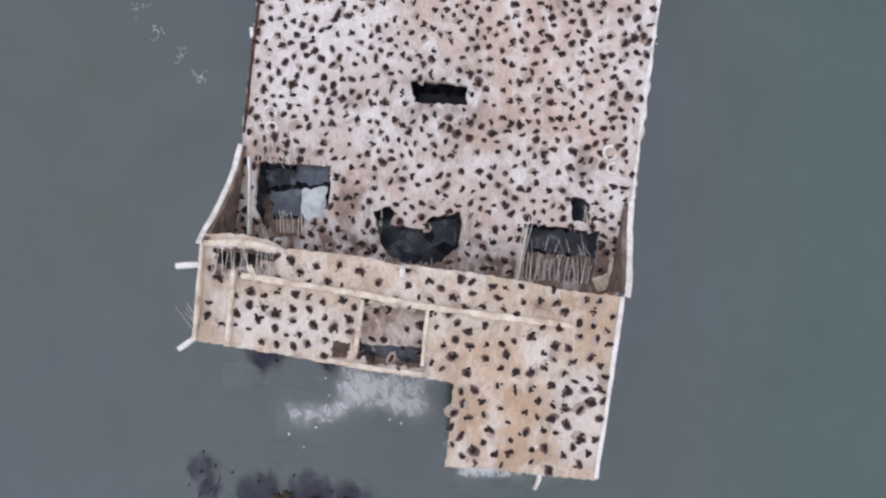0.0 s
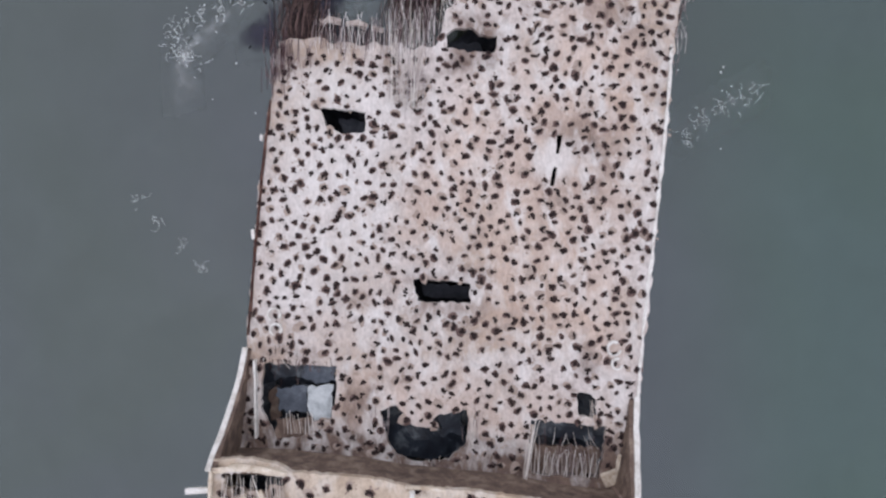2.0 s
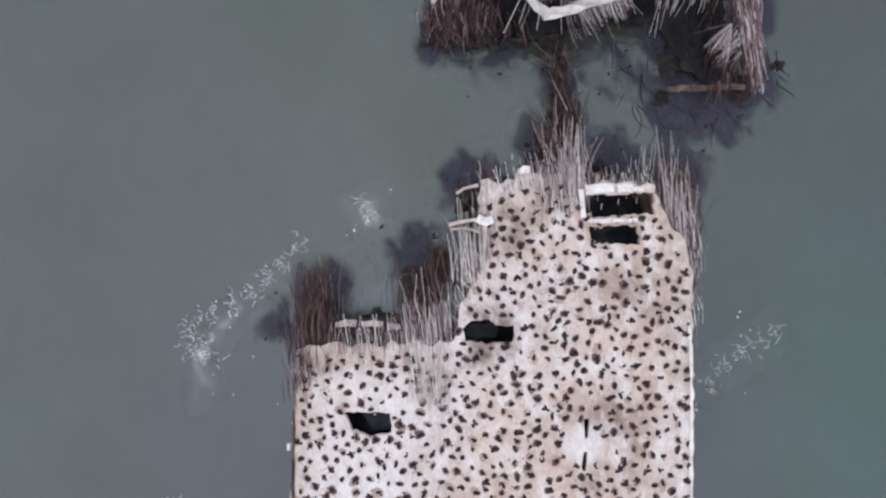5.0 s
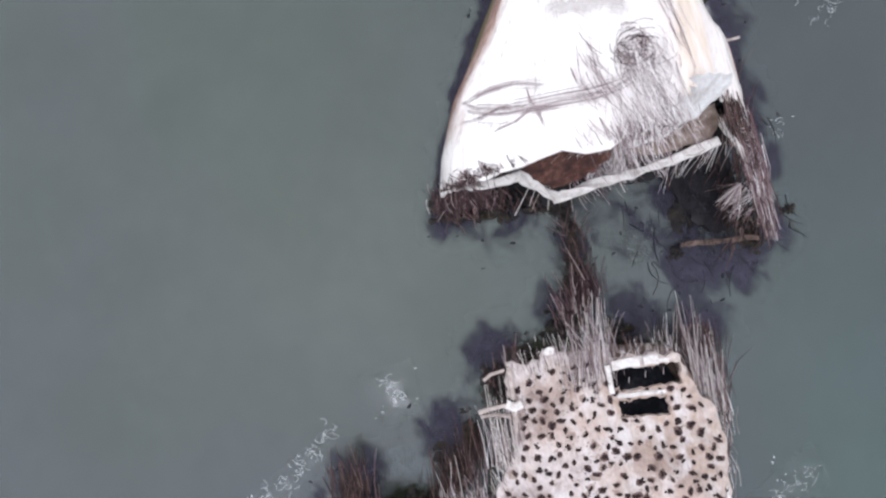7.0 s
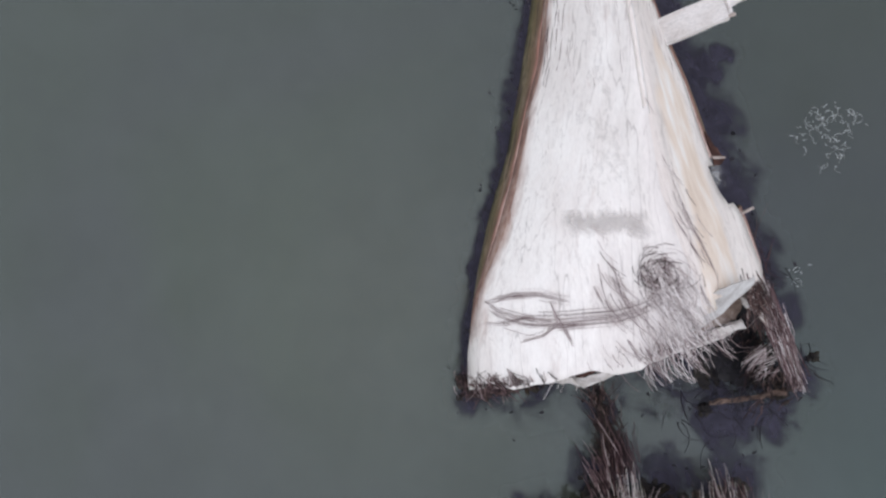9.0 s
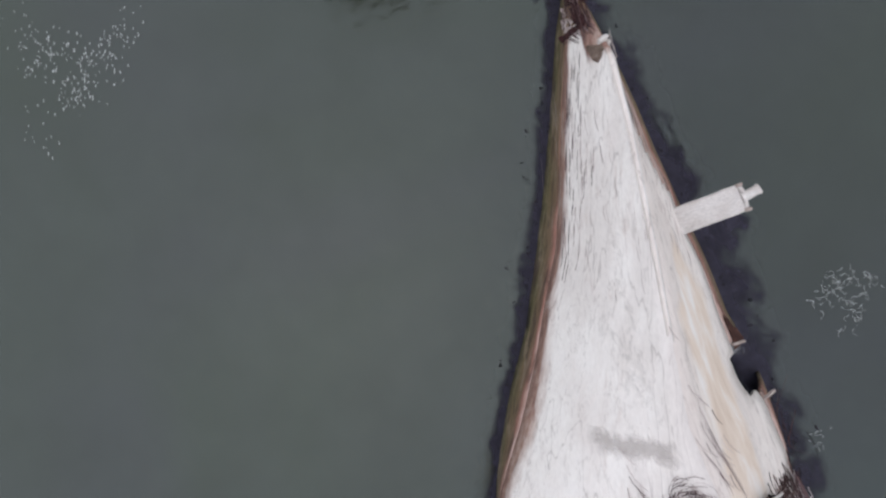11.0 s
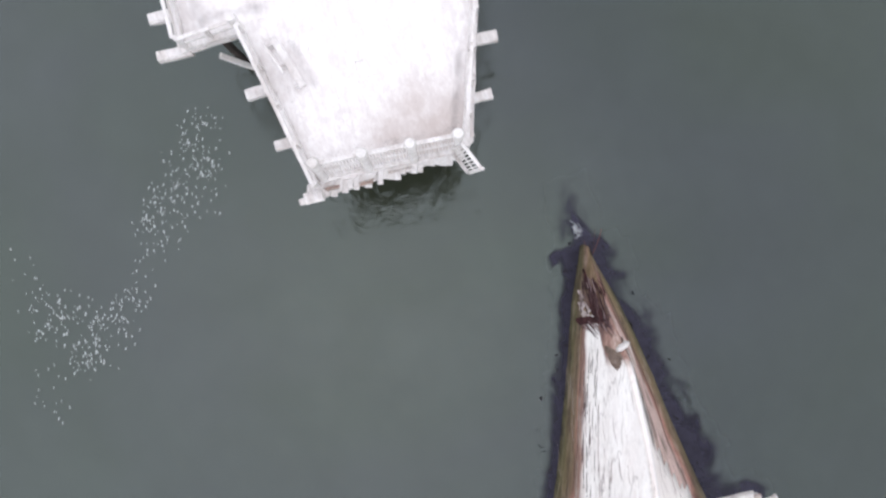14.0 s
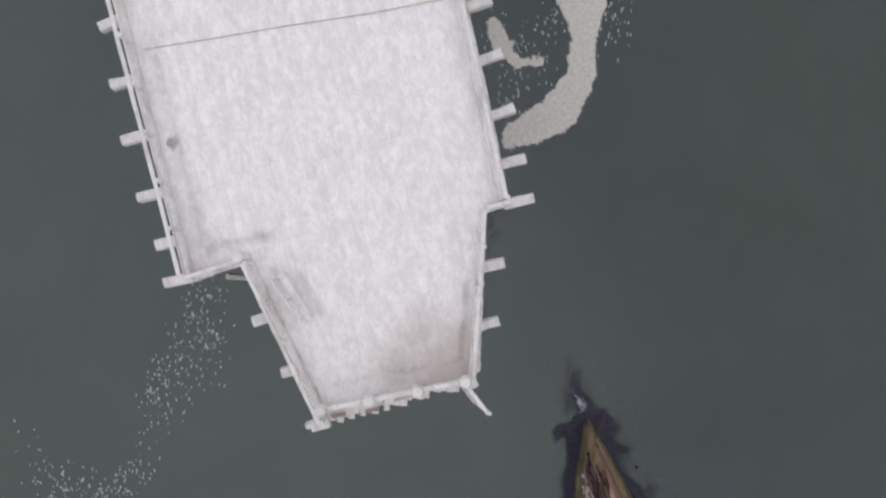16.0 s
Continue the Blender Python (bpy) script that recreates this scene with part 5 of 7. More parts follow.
hull = thing("shipwreck_bow", "rolled tapering ship hull crusted white with droppings, lying in water", "shipwreck")
part("hull_back", shell((4, 16), lambda s, j: s > 0.88 or (j == 15 and s < 0.025) or (j == 14 and s < 0.012), 1, torn=0.25), HULL, hull, "white crusted back with thin dark streaks")
part("hull_flank", shell((16, 23), lambda s, j: (j > 17 and s > 0.67 - 0.025 * (j - 17)) or s > 0.84 or (s < 0.03 and j == 16) or (s < 0.045 and 17 <= j < 20) or (s < 0.03 and j == 20) or (0.185 < s < 0.255 and j >= 22), 2, torn=0.2), FLANK, hull, "white flank with a bare ochre strip")
part("hull_side", shell((0, 4), lambda s, j: False, 3), SIDE, hull, "brown weathered lower plating with weed")
part("hull_side", shell((23, 26), side_gap, 4), SIDE, hull, "brown weathered lower plating with weed")
part("hull_side", shell((17, 23), lambda s, j: s <= 0.67 - 0.025 * (j - 17) or s > 0.97, 5), SIDE, hull)
part("bow_plate", shell((4, 17), lambda s, j: s <= 0.88, 6), BOW, hull, "brown rotten bow plating")
bars(hull, 8, [(11.7, 52.0), (12.0, 53.0)], [(11.8, 53.4), (12.1, 54.4)], 3.0, 2.2, ["rust"], (0.6, 1.1), 10, 205)
bars(hull, 5, [(12.3, 54.4), (12.45, 54.5)], [(12.2, 55.2), (13.0, 55.6)], 1.2, 0.9, ["rust", "dark"], (0.6, 1.1), 14, 206)
bars(hull, 3, [(11.95, 49.9), (12.0, 50.0)], [(11.97, 51.1), (12.05, 51.2)], 3.9, 3.9, ["pale"], (0.8, 1.0), 3, 207)
# the chute that sticks out over the water
chute = thing("chute", "white crusted square concrete chute leaning out over the water", "chute")
part("trough", beam([(12.2, 42.89, 2.97), (13.0, 42.92, 3.2), (14.0, 42.97, 3.5), (14.88, 43.01, 3.76)], 1.14, 0.4, 210, 0.02), CHALK, chute)
part("lip", beam([(14.95, 42.51, 3.81), (15.0, 42.75, 3.84), (15.0, 43.25, 3.85), (14.92, 43.53, 3.84)], 0.14, 0.3, 212, 0.02), CHALK, chute)
for x, y in ((14.93, 42.51), (14.88, 43.55)):
    bm = bmesh.new()
    tube(bm, [(x - 0.1, y, 3.86), (x - 0.02, y, 3.93), (x + 0.06, y, 3.94), (x + 0.1, y, 3.93)], 0.07, 0.08, 9)
    part("bollard", bm, GREYBOARD, chute, "stubby stained peg")
part("collar", beam([(14.96, 42.79, 3.9), (15.06, 43.04, 3.95), (14.98, 43.29, 3.92)], 0.06, 0.1, 213, 0.01), CHALK, chute)
bm = bmesh.new()
tube(bm, [(14.9, 43.03, 3.76), (15.15, 43.06, 3.8), (15.4, 43.11, 3.84), (15.56, 43.14, 3.86)], 0.21, 0.19, 12)
spout = part("spout", bm, CHALK, chute)
bm = bmesh.new()
tube(bm, [(15.54, 43.14, 3.86), (15.6, 43.15, 3.87), (15.64, 43.16, 3.88)], 0.22, 0.23, 12)
part("rim", bm, CHALK, spout)
# notch in the flank: splintered edges
part("rib", beam([(12.95, 37.35, 3.0), (13.6, 37.2, 2.6)], 0.08, 0.12, 214, 0.03), GREYBOARD, hull)
part("rib", beam([(13.2, 34.75, 3.1), (14.1, 34.85, 2.6)], 0.08, 0.12, 215, 0.03), GREYBOARD, hull)
# near-black plate added behind the notch to darken its opening
part("frame", wall([(13.3, 34.7), (12.9, 35.6), (12.8, 36.6), (12.9, 37.5)], -1.5, 2.7, 0.12, seed=216), HOLD, hull)
part("torn_plate", slab([(13.1, 37.0), (13.2, 38.5), (13.95, 37.15), (13.4, 36.95)], [], lambda x, y: 2.7 - 0.9 * (x - 12.9), 0.08, 0.4, 0.2, 0.05, 217, 0.1), RUST, hull, "rusted plate at the notch")
# cables and grooves over the white back
BACK = BVHTree.FromBMesh(shell((3, 24), lambda s, j: False, 1))


def over(x, y):
    """Height of the white back at (x, y)."""
    hit = BACK.ray_cast(Vector((x, y, 30)), Vector((0, 0, -1)))[0]
    return hit.z if hit else 1.5


def lying(x0, x1, y0, y1, long, drift=0.25, drop=0.0):
    """Strands that lie on the hull's back, run down it and hang over its torn edge."""
    def path(rng):
        x, y, n = rng.gauss((x0 + x1) / 2, (x1 - x0) / 3.4), rng.gauss((y0 + y1) / 2, (y1 - y0) / 3.4), rng.uniform(*long)
        a, lift = rng.gauss(0, drift), rng.uniform(0.02, 0.14)
        out = []
        for k in range(5):
            px, py = x + n * k / 4 * math.sin(a + 0.1 * k), y - n * k / 4 * math.cos(a)
            edge = 31.15
            z = over(px, py) + lift if py > edge or not out else out[-1][2] - n / 4 * rng.uniform(0.5, 1.2)
            out.append((px, py, z))
        return out
    return path


def along(line, spread):
    """Strands that follow a line over the hull's back."""
    def path(rng):
        o, a, n = rng.gauss(0, spread), rng.uniform(0, 0.7), rng.uniform(0.2, 0.5)
        out = []
        for k in range(6):
            t = min(0.999, a + n * k / 5) * (len(line) - 1)
            p = Vector(line[int(t)]).lerp(Vector(line[int(t) + 1]), t - int(t))
            out.append((p.x + o * 0.4, p.y + o, over(p.x + o * 0.4, p.y + o) + 0.05))
        return out
    return path


for k, (line, many, wide) in enumerate((([(2.15, 34.53), (3.09, 34.55), (4.03, 34.38), (4.54, 34.11), (4.97, 33.9)], 34, 0.09), ([(2.05, 34.57), (2.54, 33.98), (3.43, 33.5), (4.25, 33.3), (5.25, 33.17), (6.28, 33.0), (7.2, 33.05), (7.94, 33.3)], 60, 0.13),
                                    ([(1.75, 33.8), (2.6, 33.6), (3.4, 33.7), (4.2, 33.4)], 24, 0.06), ([(2.9, 32.9), (3.7, 32.95), (4.22, 33.2), (5.2, 33.0)], 26, 0.07), ([(4.35, 34.1), (4.38, 33.4), (4.55, 32.8), (4.6, 32.4)], 24, 0.07), ([(5.8, 34.6), (5.95, 33.6), (6.2, 32.6)], 5, 0.04),
                                    ([(6.3, 35.4), (6.1, 33.9), (6.4, 32.2)], 5, 0.03), ([(6.7, 35.2), (6.6, 33.6), (6.9, 31.9)], 6, 0.04), ([(9.3, 37.8), (9.6, 35.5), (10.1, 33.3), (9.7, 32.4)], 6, 0.05), ([(8.9, 35.8), (9.3, 34.8), (9.5, 33.6)], 8, 0.05))):
    bristles("strand", "dark bundle of dried strands", many, along(line, wide), HAIR, hull, 750 + k, 0.009)
part("torn_rim", beam([(11.8, 31.75, 3.9), (12.7, 30.85, 3.0), (13.4, 29.95, 2.4), (13.8, 29.0, 1.9)], 0.18, 0.18, 243, 0.08), PALE, hull, "white crusted torn rim")
part("torn_plate", slab([(12.0, 31.9), (13.5, 31.2), (13.9, 29.4), (13.75, 29.0), (13.3, 30.0), (12.6, 31.0)], [], lambda x, y: 3.3 - 0.35 * (31.8 - y) - 0.35 * (x - 12.0), 0.1, 0.4, 0.25, 0.08, 244, 0.15), GREYBOARD, hull, "torn grey plate hanging from the flank")
def swirl(cx, cy, r):
    """A tangle of strands wound round a place on the hull's back."""
    def path(rng):
        a, q, n = rng.uniform(0, 6.28), r * rng.uniform(0.3, 1.0), rng.uniform(0.5, 1.6)
        px, py, w = cx + rng.gauss(0, 0.28 * r), cy + rng.gauss(0, 0.4 * r), rng.uniform(0.5, 1.3)
        turns = [(px + q * math.cos(a + n * k / 4), py + w * q * math.sin(a + n * k / 4)) for k in range(5)]
        return [(x, y, over(x, y) + 0.05 + 0.02 * k) for k, (x, y) in enumerate(turns)]
    return path


# loose plates, fissure and lumps on the bow
for k, (pts, mat, up) in enumerate((([(11.22, 53.25), (11.36, 53.2), (11.36, 52.85), (11.2, 52.8)], PINKISH, 0.07), ([(11.06, 52.76), (11.3, 52.78), (11.32, 52.45), (11.24, 52.15), (11.04, 52.1)], PINKISH, 0.07),
                                     ([(11.7, 54.0), (11.8, 54.05), (11.72, 53.2), (11.66, 52.4), (11.6, 51.9), (11.25, 51.95), (11.36, 52.5), (11.52, 53.0)], FISSURE, 0.06), ([(11.84, 53.6), (11.92, 53.6), (11.92, 52.9), (11.84, 52.95)], FISSURE, 0.06), ([(10.72, 52.12), (11.1, 52.16), (11.5, 52.05), (11.56, 51.86), (11.2, 51.82), (10.8, 51.8)], FISSURE, 0.06),
                                     ([(11.22, 50.98), (11.5, 50.75), (11.98, 50.62), (11.9, 50.42), (11.5, 50.4), (11.24, 50.02), (11.14, 50.4)], TAN_DARK, 0.05))):
    part("loose_plate", slab(pts, [], lambda x, y, u=up: over(x, y) + u, 0.08, 0.22, 0.12, 0.05, 270 + k, 0.1), mat, hull)
for k, (x, y, rx, ry) in enumerate(((11.72, 50.86, 0.26, 0.13), (11.98, 50.78, 0.2, 0.15))):
    bm = bmesh.new()
    heap(bm, x, y, over(x, y) + 0.02, rx, ry, 0.2, 345 + k, rough=0.15, turn=0.3)
    part("lump", bm, PALE, hull, "white crusted lump on the hull edge" if k == 0 else "")
bristles("strand", "thin dark cracks and strands along the white back", 46, lambda rng: (lambda x, y, n: [(x + 0.26 * n * t + 0.03 * math.sin(9 * t + x), y + n * t, over(x + 0.26 * n * t, y + n * t) + 0.012) for t in (0, 0.2, 0.4, 0.6, 0.8, 1)])(rng.uniform(7.6, 12.0), rng.uniform(41.0, 49.0), rng.uniform(0.7, 2.4)), HAIR, hull, 348, 0.007)
bristles("strand", "", 60, lambda rng: (lambda u, y, n: [(EDGE_L((y + n * t - 30.6) / 24.4).x + u + 0.02 * math.sin(8 * t), y + n * t, over(EDGE_L((y + n * t - 30.6) / 24.4).x + u, y + n * t) + 0.015) for t in (0, 0.25, 0.5, 0.75, 1)])(abs(rng.gauss(0.12, 0.3)) + 0.06, rng.uniform(42.0, 50.5), rng.uniform(0.4, 1.4)), HAIR_RED, hull, 349, 0.018)
bristles("strand", "dark red rotten splinters on the bow", 70, lambda rng: (lambda x, y, n: [(x + 0.2 * n * t, y + n * t, over(x + 0.2 * n * t, y + n * t) + 0.14) for t in (0, 0.33, 0.66, 1)])(rng.gauss(11.5, 0.16), rng.uniform(51.6, 53.3), rng.uniform(0.25, 0.8)), HAIR_RED, hull, 351, 0.018)
bristles("strand", "", 50, lambda rng: (lambda x, y, n: [(x + 0.2 * n * t, y - n * t, over(x + 0.2 * n * t, y - n * t) + 0.04) for t in (0, 0.33, 0.66, 1)])(rng.uniform(10.8, 11.7), rng.uniform(51.7, 52.0), rng.uniform(0.15, 0.6)), HAIR_RED, hull, 352, 0.015)
# sheaf of bars fanned over the torn lower end
bristles("strand", "mass of thin bent bars and dried strands", 190, lying(7.0, 8.9, 31.4, 33.6, (0.6, 1.6), 0.14), HAIR_PALE, hull, 260, 0.013)
bristles("strand", "mass of thin bent bars and dried strands", 70, lying(7.2, 8.7, 33.2, 34.4, (0.5, 1.2), 0.16), HAIR_PALE, hull, 261, 0.012)
bristles("strand", "", 60, lying(0.4, 1.7, 30.9, 31.7, (0.2, 0.8), 0.6), HAIR_DARK, hull, 272, 0.02)
bristles("strand", "", 90, swirl(7.9, 34.15, 0.55), HAIR_RED, hull, 270, 0.013)
bristles("strand", "", 60, swirl(8.15, 33.75, 0.8), HAIR, hull, 271, 0.012)
bristles("strand", "pinkish strands hanging over the torn edge", 130, lying(6.2, 8.6, 31.0, 32.0, (0.8, 1.7), 0.25), HAIR, hull, 273, 0.014)
bristles("strand", "", 24, lying(4.8, 6.8, 31.3, 32.4, (0.3, 0.8), 0.2), HAIR, hull, 262, 0.01)
bristles("strand", "", 90, lying(0.9, 3.2, 31.2, 31.9, (0.3, 0.9), 0.5), HAIR_DARK, hull, 263)
bristles("strand", "", 170, lying(11.4, 13.4, 31.0, 32.5, (0.4, 1.3), 0.3), HAIR_DARK, hull, 264)
bristles("strand", "", 22, lying(8.8, 10.2, 33.5, 38.5, (0.5, 1.4), 0.12), HAIR, hull, 265, 0.012)
bristles("strand", "", 20, lying(6.1, 6.8, 32.5, 35.6, (0.6, 1.6), 0.06), HAIR, hull, 266, 0.014)
part("beam", beam([(0.9, 31.4, 3.2), (2.4, 31.1, 4.2), (3.6, 31.1, 4.6), (5.2, 30.0, 2.9)], 0.32, 0.24, 230, 0.09), PALE, hull, "white crusted broken frame")
part("beam", beam([(5.0, 30.0, 2.8), (6.8, 30.2, 3.0), (8.3, 30.3, 3.3), (9.8, 30.45, 3.7), (11.6, 30.75, 4.2)], 0.32, 0.22, 231, 0.085), PALE, hull, "white crusted broken frame")
part("torn_plate", slab([(3.4, 31.2), (5.0, 30.4), (6.4, 30.6), (7.0, 31.5), (4.6, 31.7)], [], lambda x, y: 3.3 + 1.2 * (y - 30.4), 0.1, 0.4, 0.25, 0.08, 232, 0.2), RUST, hull, "torn dark brown plate over the opening")
part("torn_plate", slab([(4.4, 31.1), (5.3, 30.72), (6.6, 30.65), (7.3, 31.0), (7.3, 31.5), (5.6, 31.55)], [], lambda x, y: 3.75 + 0.9 * (y - 30.7), 0.08, 0.3, 0.2, 0.08, 246, 0.15), RUST, hull, "torn rusted plate")
part("torn_plate", slab([(7.9, 31.1), (9.2, 31.25), (10.2, 31.6), (11.1, 32.1), (11.6, 32.5), (11.5, 32.8), (9.4, 32.9), (7.9, 32.2)], [], lambda x, y: 5.0 + 1.3 * (y - 31.0) - 0.4 * max(0.0, x - 9.5), 0.1, 0.3, 0.25, 0.06, 233, 0.12), WASHED, hull, "torn pale grey plate")
# near-black floor and wall added so the torn end looks dark inside
part("dark_end_backing", slab([(0.7, 30.8), (3.0, 30.3), (5.2, 29.9), (8.0, 30.2), (10.6, 30.0), (11.2, 28.4), (11.6, 27.5), (12.6, 27.0), (13.5, 27.6), (13.8, 33.0), (1.4, 33.2)], [], lambda x, y: 0.3, 0.6, 0.6, 0.3, 0.14, 233, 0.2), ABYSS, hull, "near-black floor added inside the hull to darken its torn end")
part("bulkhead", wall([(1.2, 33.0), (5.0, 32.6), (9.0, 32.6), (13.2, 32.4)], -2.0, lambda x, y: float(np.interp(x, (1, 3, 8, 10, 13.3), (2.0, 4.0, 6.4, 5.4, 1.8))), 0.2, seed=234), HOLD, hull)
part("torn_edge", slab([(8.3, 31.3), (8.7, 30.85), (10.0, 30.78), (11.5, 30.9), (11.75, 31.4), (11.6, 32.2), (11.0, 32.1), (9.8, 31.5)], [], lambda x, y: 3.7 + 0.5 * (y - 30.6), 0.3, 0.35, 0.2, 0.07, 247, 0.12), TAN_DARK, hull, "broken ochre concrete edge")


def bundled(rng):
    """One bar of the bundle that runs down from the torn corner into the water."""
    t, o = rng.random(), rng.gauss(0, 1)
    a, b = rng.uniform(0.0, 0.55), rng.uniform(0.5, 1.05)
    line = [Vector(p) for p in ((12.5 + 0.9 * t, 32.4 - 0.5 * t, 3.5), (13.1 + 0.6 * t, 30.9 - 0.2 * t, 2.8), (13.6 + 0.6 * t, 29.1 - 0.2 * t, 1.9), (14.1 + 0.55 * t, 27.3 - 0.3 * t, 1.0), (14.35 + 0.5 * t, 26.3 - 0.3 * t, 0.5))]
    out = []
    for k in range(5):
        q = min(0.999, a + (b - a) * k / 4) * 4
        v = line[int(q)].lerp(line[int(q) + 1], q - int(q))
        out.append((v.x + o * 0.12 + rng.gauss(0, 0.03), v.y + rng.gauss(0, 0.03), v.z + rng.uniform(-0.15, 0.2)))
    return out


bristles("strand", "dense bundle of violet-brown bent bars", 190, bundled, HAIR_RED, hull, 248, 0.017)
bristles("strand", "", 110, bundled, HAIR, hull, 249, 0.015)
bristles("strand", "pale bars lying over the black opening", 60, lambda rng: (lambda x, y, a, n: [(x + n * k / 3 * math.sin(a), y - n * k / 3 * math.cos(a), 1.6 - 0.2 * k + rng.uniform(-0.1, 0.1)) for k in range(4)])(rng.uniform(12.9, 13.7), rng.uniform(27.7, 29.0), rng.gauss(-0.7, 0.5), rng.uniform(0.3, 0.8)), HAIR, hull, 256, 0.016)
bristles("strand", "red-brown fringe hanging from the torn corner", 150, lying(0.4, 2.8, 30.9, 31.5, (0.3, 1.0), 0.3), HAIR_RED, hull, 257, 0.016)
bristles("strand", "pale strands hanging over the torn edge", 90, lying(6.4, 9.2, 31.4, 32.3, (0.5, 1.7), 0.4), HAIR_PALE, hull, 255, 0.011)
bristles("strand", "", 70, lying(7.2, 9.4, 30.9, 31.6, (0.5, 1.1), 0.3), HAIR, hull, 254, 0.013)
bristles("strand", "", 70, lying(0.4, 2.6, 31.2, 31.8, (0.2, 0.7), 0.3), HAIR_RED, hull, 258, 0.012)
bars(hull, 24, [(0.4, 31.2), (3.4, 30.9)], [(0.2, 29.9), (3.6, 29.8)], 2.0, 0.9, ["rust", "dark"], (0.3, 1.2), 25, 235)
bars(hull, 18, [(4.4, 31.2), (6.2, 31.0)], [(3.4, 28.8), (6.0, 29.0)], 3.6, 1.6, ["rust", "pale"], (0.4, 1.1), 18, 236, 0.8)
bars(hull, 14, [(7.4, 30.6), (11.6, 30.9)], [(7.6, 29.2), (11.2, 29.0)], 3.4, 2.0, ["pale", "rust"], (0.3, 1.1), 25, 237, 0.7)
bars(hull, 30, [(12.6, 31.8), (13.6, 31.2)], [(13.9, 26.6), (14.9, 26.2)], 3.1, 0.7, ["rust", "pale", "dark"], (0.4, 1.0), 5, 238, 0.9)
bars(hull, 34, [(12.6, 28.8), (14.2, 28.6)], [(12.4, 25.9), (14.9, 25.2)], 1.4, 0.6, ["rust", "dark", "dark"], (0.3, 0.9), 25, 239, 0.8)
bars(hull, 10, [(14.0, 33.5), (14.4, 31.5)], [(15.4, 34.8), (15.2, 33.0)], 1.6, 0.8, ["dark", "rust"], (0.5, 1.1), 20, 240, 0.7)
bars(hull, 26, [(5.4, 25.2), (6.4, 25.2)], [(5.4, 28.4), (6.4, 28.0)], 0.9, 0.6, ["rust", "dark", "dark", "dark"], (0.4, 1.0), 14, 241, 0.9)
part("beam", beam([(10.6, 26.8, 0.55), (12.0, 26.65, 0.7), (13.9, 26.4, 0.8)], 0.16, 0.2, 242, 0.08), BROWN, hull, "stained broken beam awash")
rubble("weedy rubble at the torn end of the rolled hull", [(0.9, 30.6, 0.0, 1.0, 0.7, 1.2), (2.6, 30.2, -0.1, 1.3, 0.6, 0.9), (4.6, 29.9, -0.1, 1.0, 0.5, 0.7), (5.6, 29.9, -0.2, 0.7, 0.7, 0.8)], WEED, 300)
rubble("dark weedy hull fragment breaking the surface", [(11.2, 28.0, -0.4, 1.0, 1.4, 0.9), (12.6, 28.4, -0.4, 1.2, 1.8, 1.1), (13.9, 26.4, -0.3, 0.7, 0.9, 0.9), (10.4, 26.5, -0.2, 0.5, 0.5, 0.6), (14.7, 27.1, -0.2, 0.6, 0.25, 0.5), (15.9, 27.3, 0.0, 0.34, 0.2, 0.3)], WEED, 320)
bristles("strand", "tangle of rusted bars and dried weed", 160, lambda rng: (lambda x, y, a, n: [(x + n * k / 3 * math.sin(a), y - n * k / 3 * math.cos(a), 1.3 - 0.35 * k + rng.uniform(-0.1, 0.1)) for k in range(4)])(rng.uniform(12.4, 14.3), rng.uniform(26.2, 30.4), rng.gauss(0.35, 0.4), rng.uniform(0.4, 1.2)), HAIR_DARK, hull, 267, 0.025)
bristles("strand", "tangle of rusted bars and dried weed", 130, lambda rng: (lambda x, y, a, n: [(x + n * k / 3 * math.sin(a), y + n * k / 3 * math.cos(a), 0.75 - 0.05 * k + rng.uniform(-0.1, 0.1)) for k in range(4)])(rng.uniform(5.3, 6.5), rng.uniform(25.0, 29.2), rng.gauss(0.1, 0.4), rng.uniform(0.4, 1.1)), HAIR_DARK, hull, 268, 0.022)
bristles("strand", "", 110, lambda rng: (lambda x, y, a, n: [(x + n * k / 3 * math.sin(a), y - n * k / 3 * math.cos(a), 1.1 - 0.25 * k + rng.uniform(-0.1, 0.1)) for k in range(4)])(rng.uniform(0.3, 4.6), rng.uniform(30.2, 31.2), rng.gauss(0.2, 0.6), rng.uniform(0.3, 0.9)), HAIR_DARK, hull, 269, 0.022)
bristles("strand", "dark red weed and bars hanging at the torn corner", 150, lambda rng: (lambda x, y, a, n: [(x + n * k / 3 * math.sin(a), y - n * k / 3 * math.cos(a), 2.2 - 0.5 * k + rng.uniform(-0.1, 0.1)) for k in range(4)])(rng.uniform(0.2, 3.4), rng.gauss(31.1, 0.25), rng.gauss(-0.1, 0.5), rng.uniform(0.4, 1.0)), HAIR_RED, hull, 353, 0.017)
bristles("strand", "", 170, lambda rng: (lambda x, y, a, n: [(x + n * k / 3 * math.sin(a), y - n * k / 3 * math.cos(a), 0.85 - 0.1 * k + rng.uniform(-0.1, 0.15)) for k in range(4)])(rng.uniform(10.6, 13.6), rng.uniform(26.9, 30.6), rng.gauss(0.0, 0.9), rng.uniform(0.4, 1.3)), KELP, hull, 354, 0.018)
bristles("strand", "pale fan of splayed thin bars", 46, lambda rng: (lambda a, n: [(13.1 + n * t * math.sin(a), 28.9 - n * t * math.cos(a), 2.0 - 0.8 * t) for t in (0, 0.4, 0.7, 1)])(rng.gauss(-0.7, 0.45), rng.uniform(0.5, 1.3)), HAIR, hull, 355, 0.014)
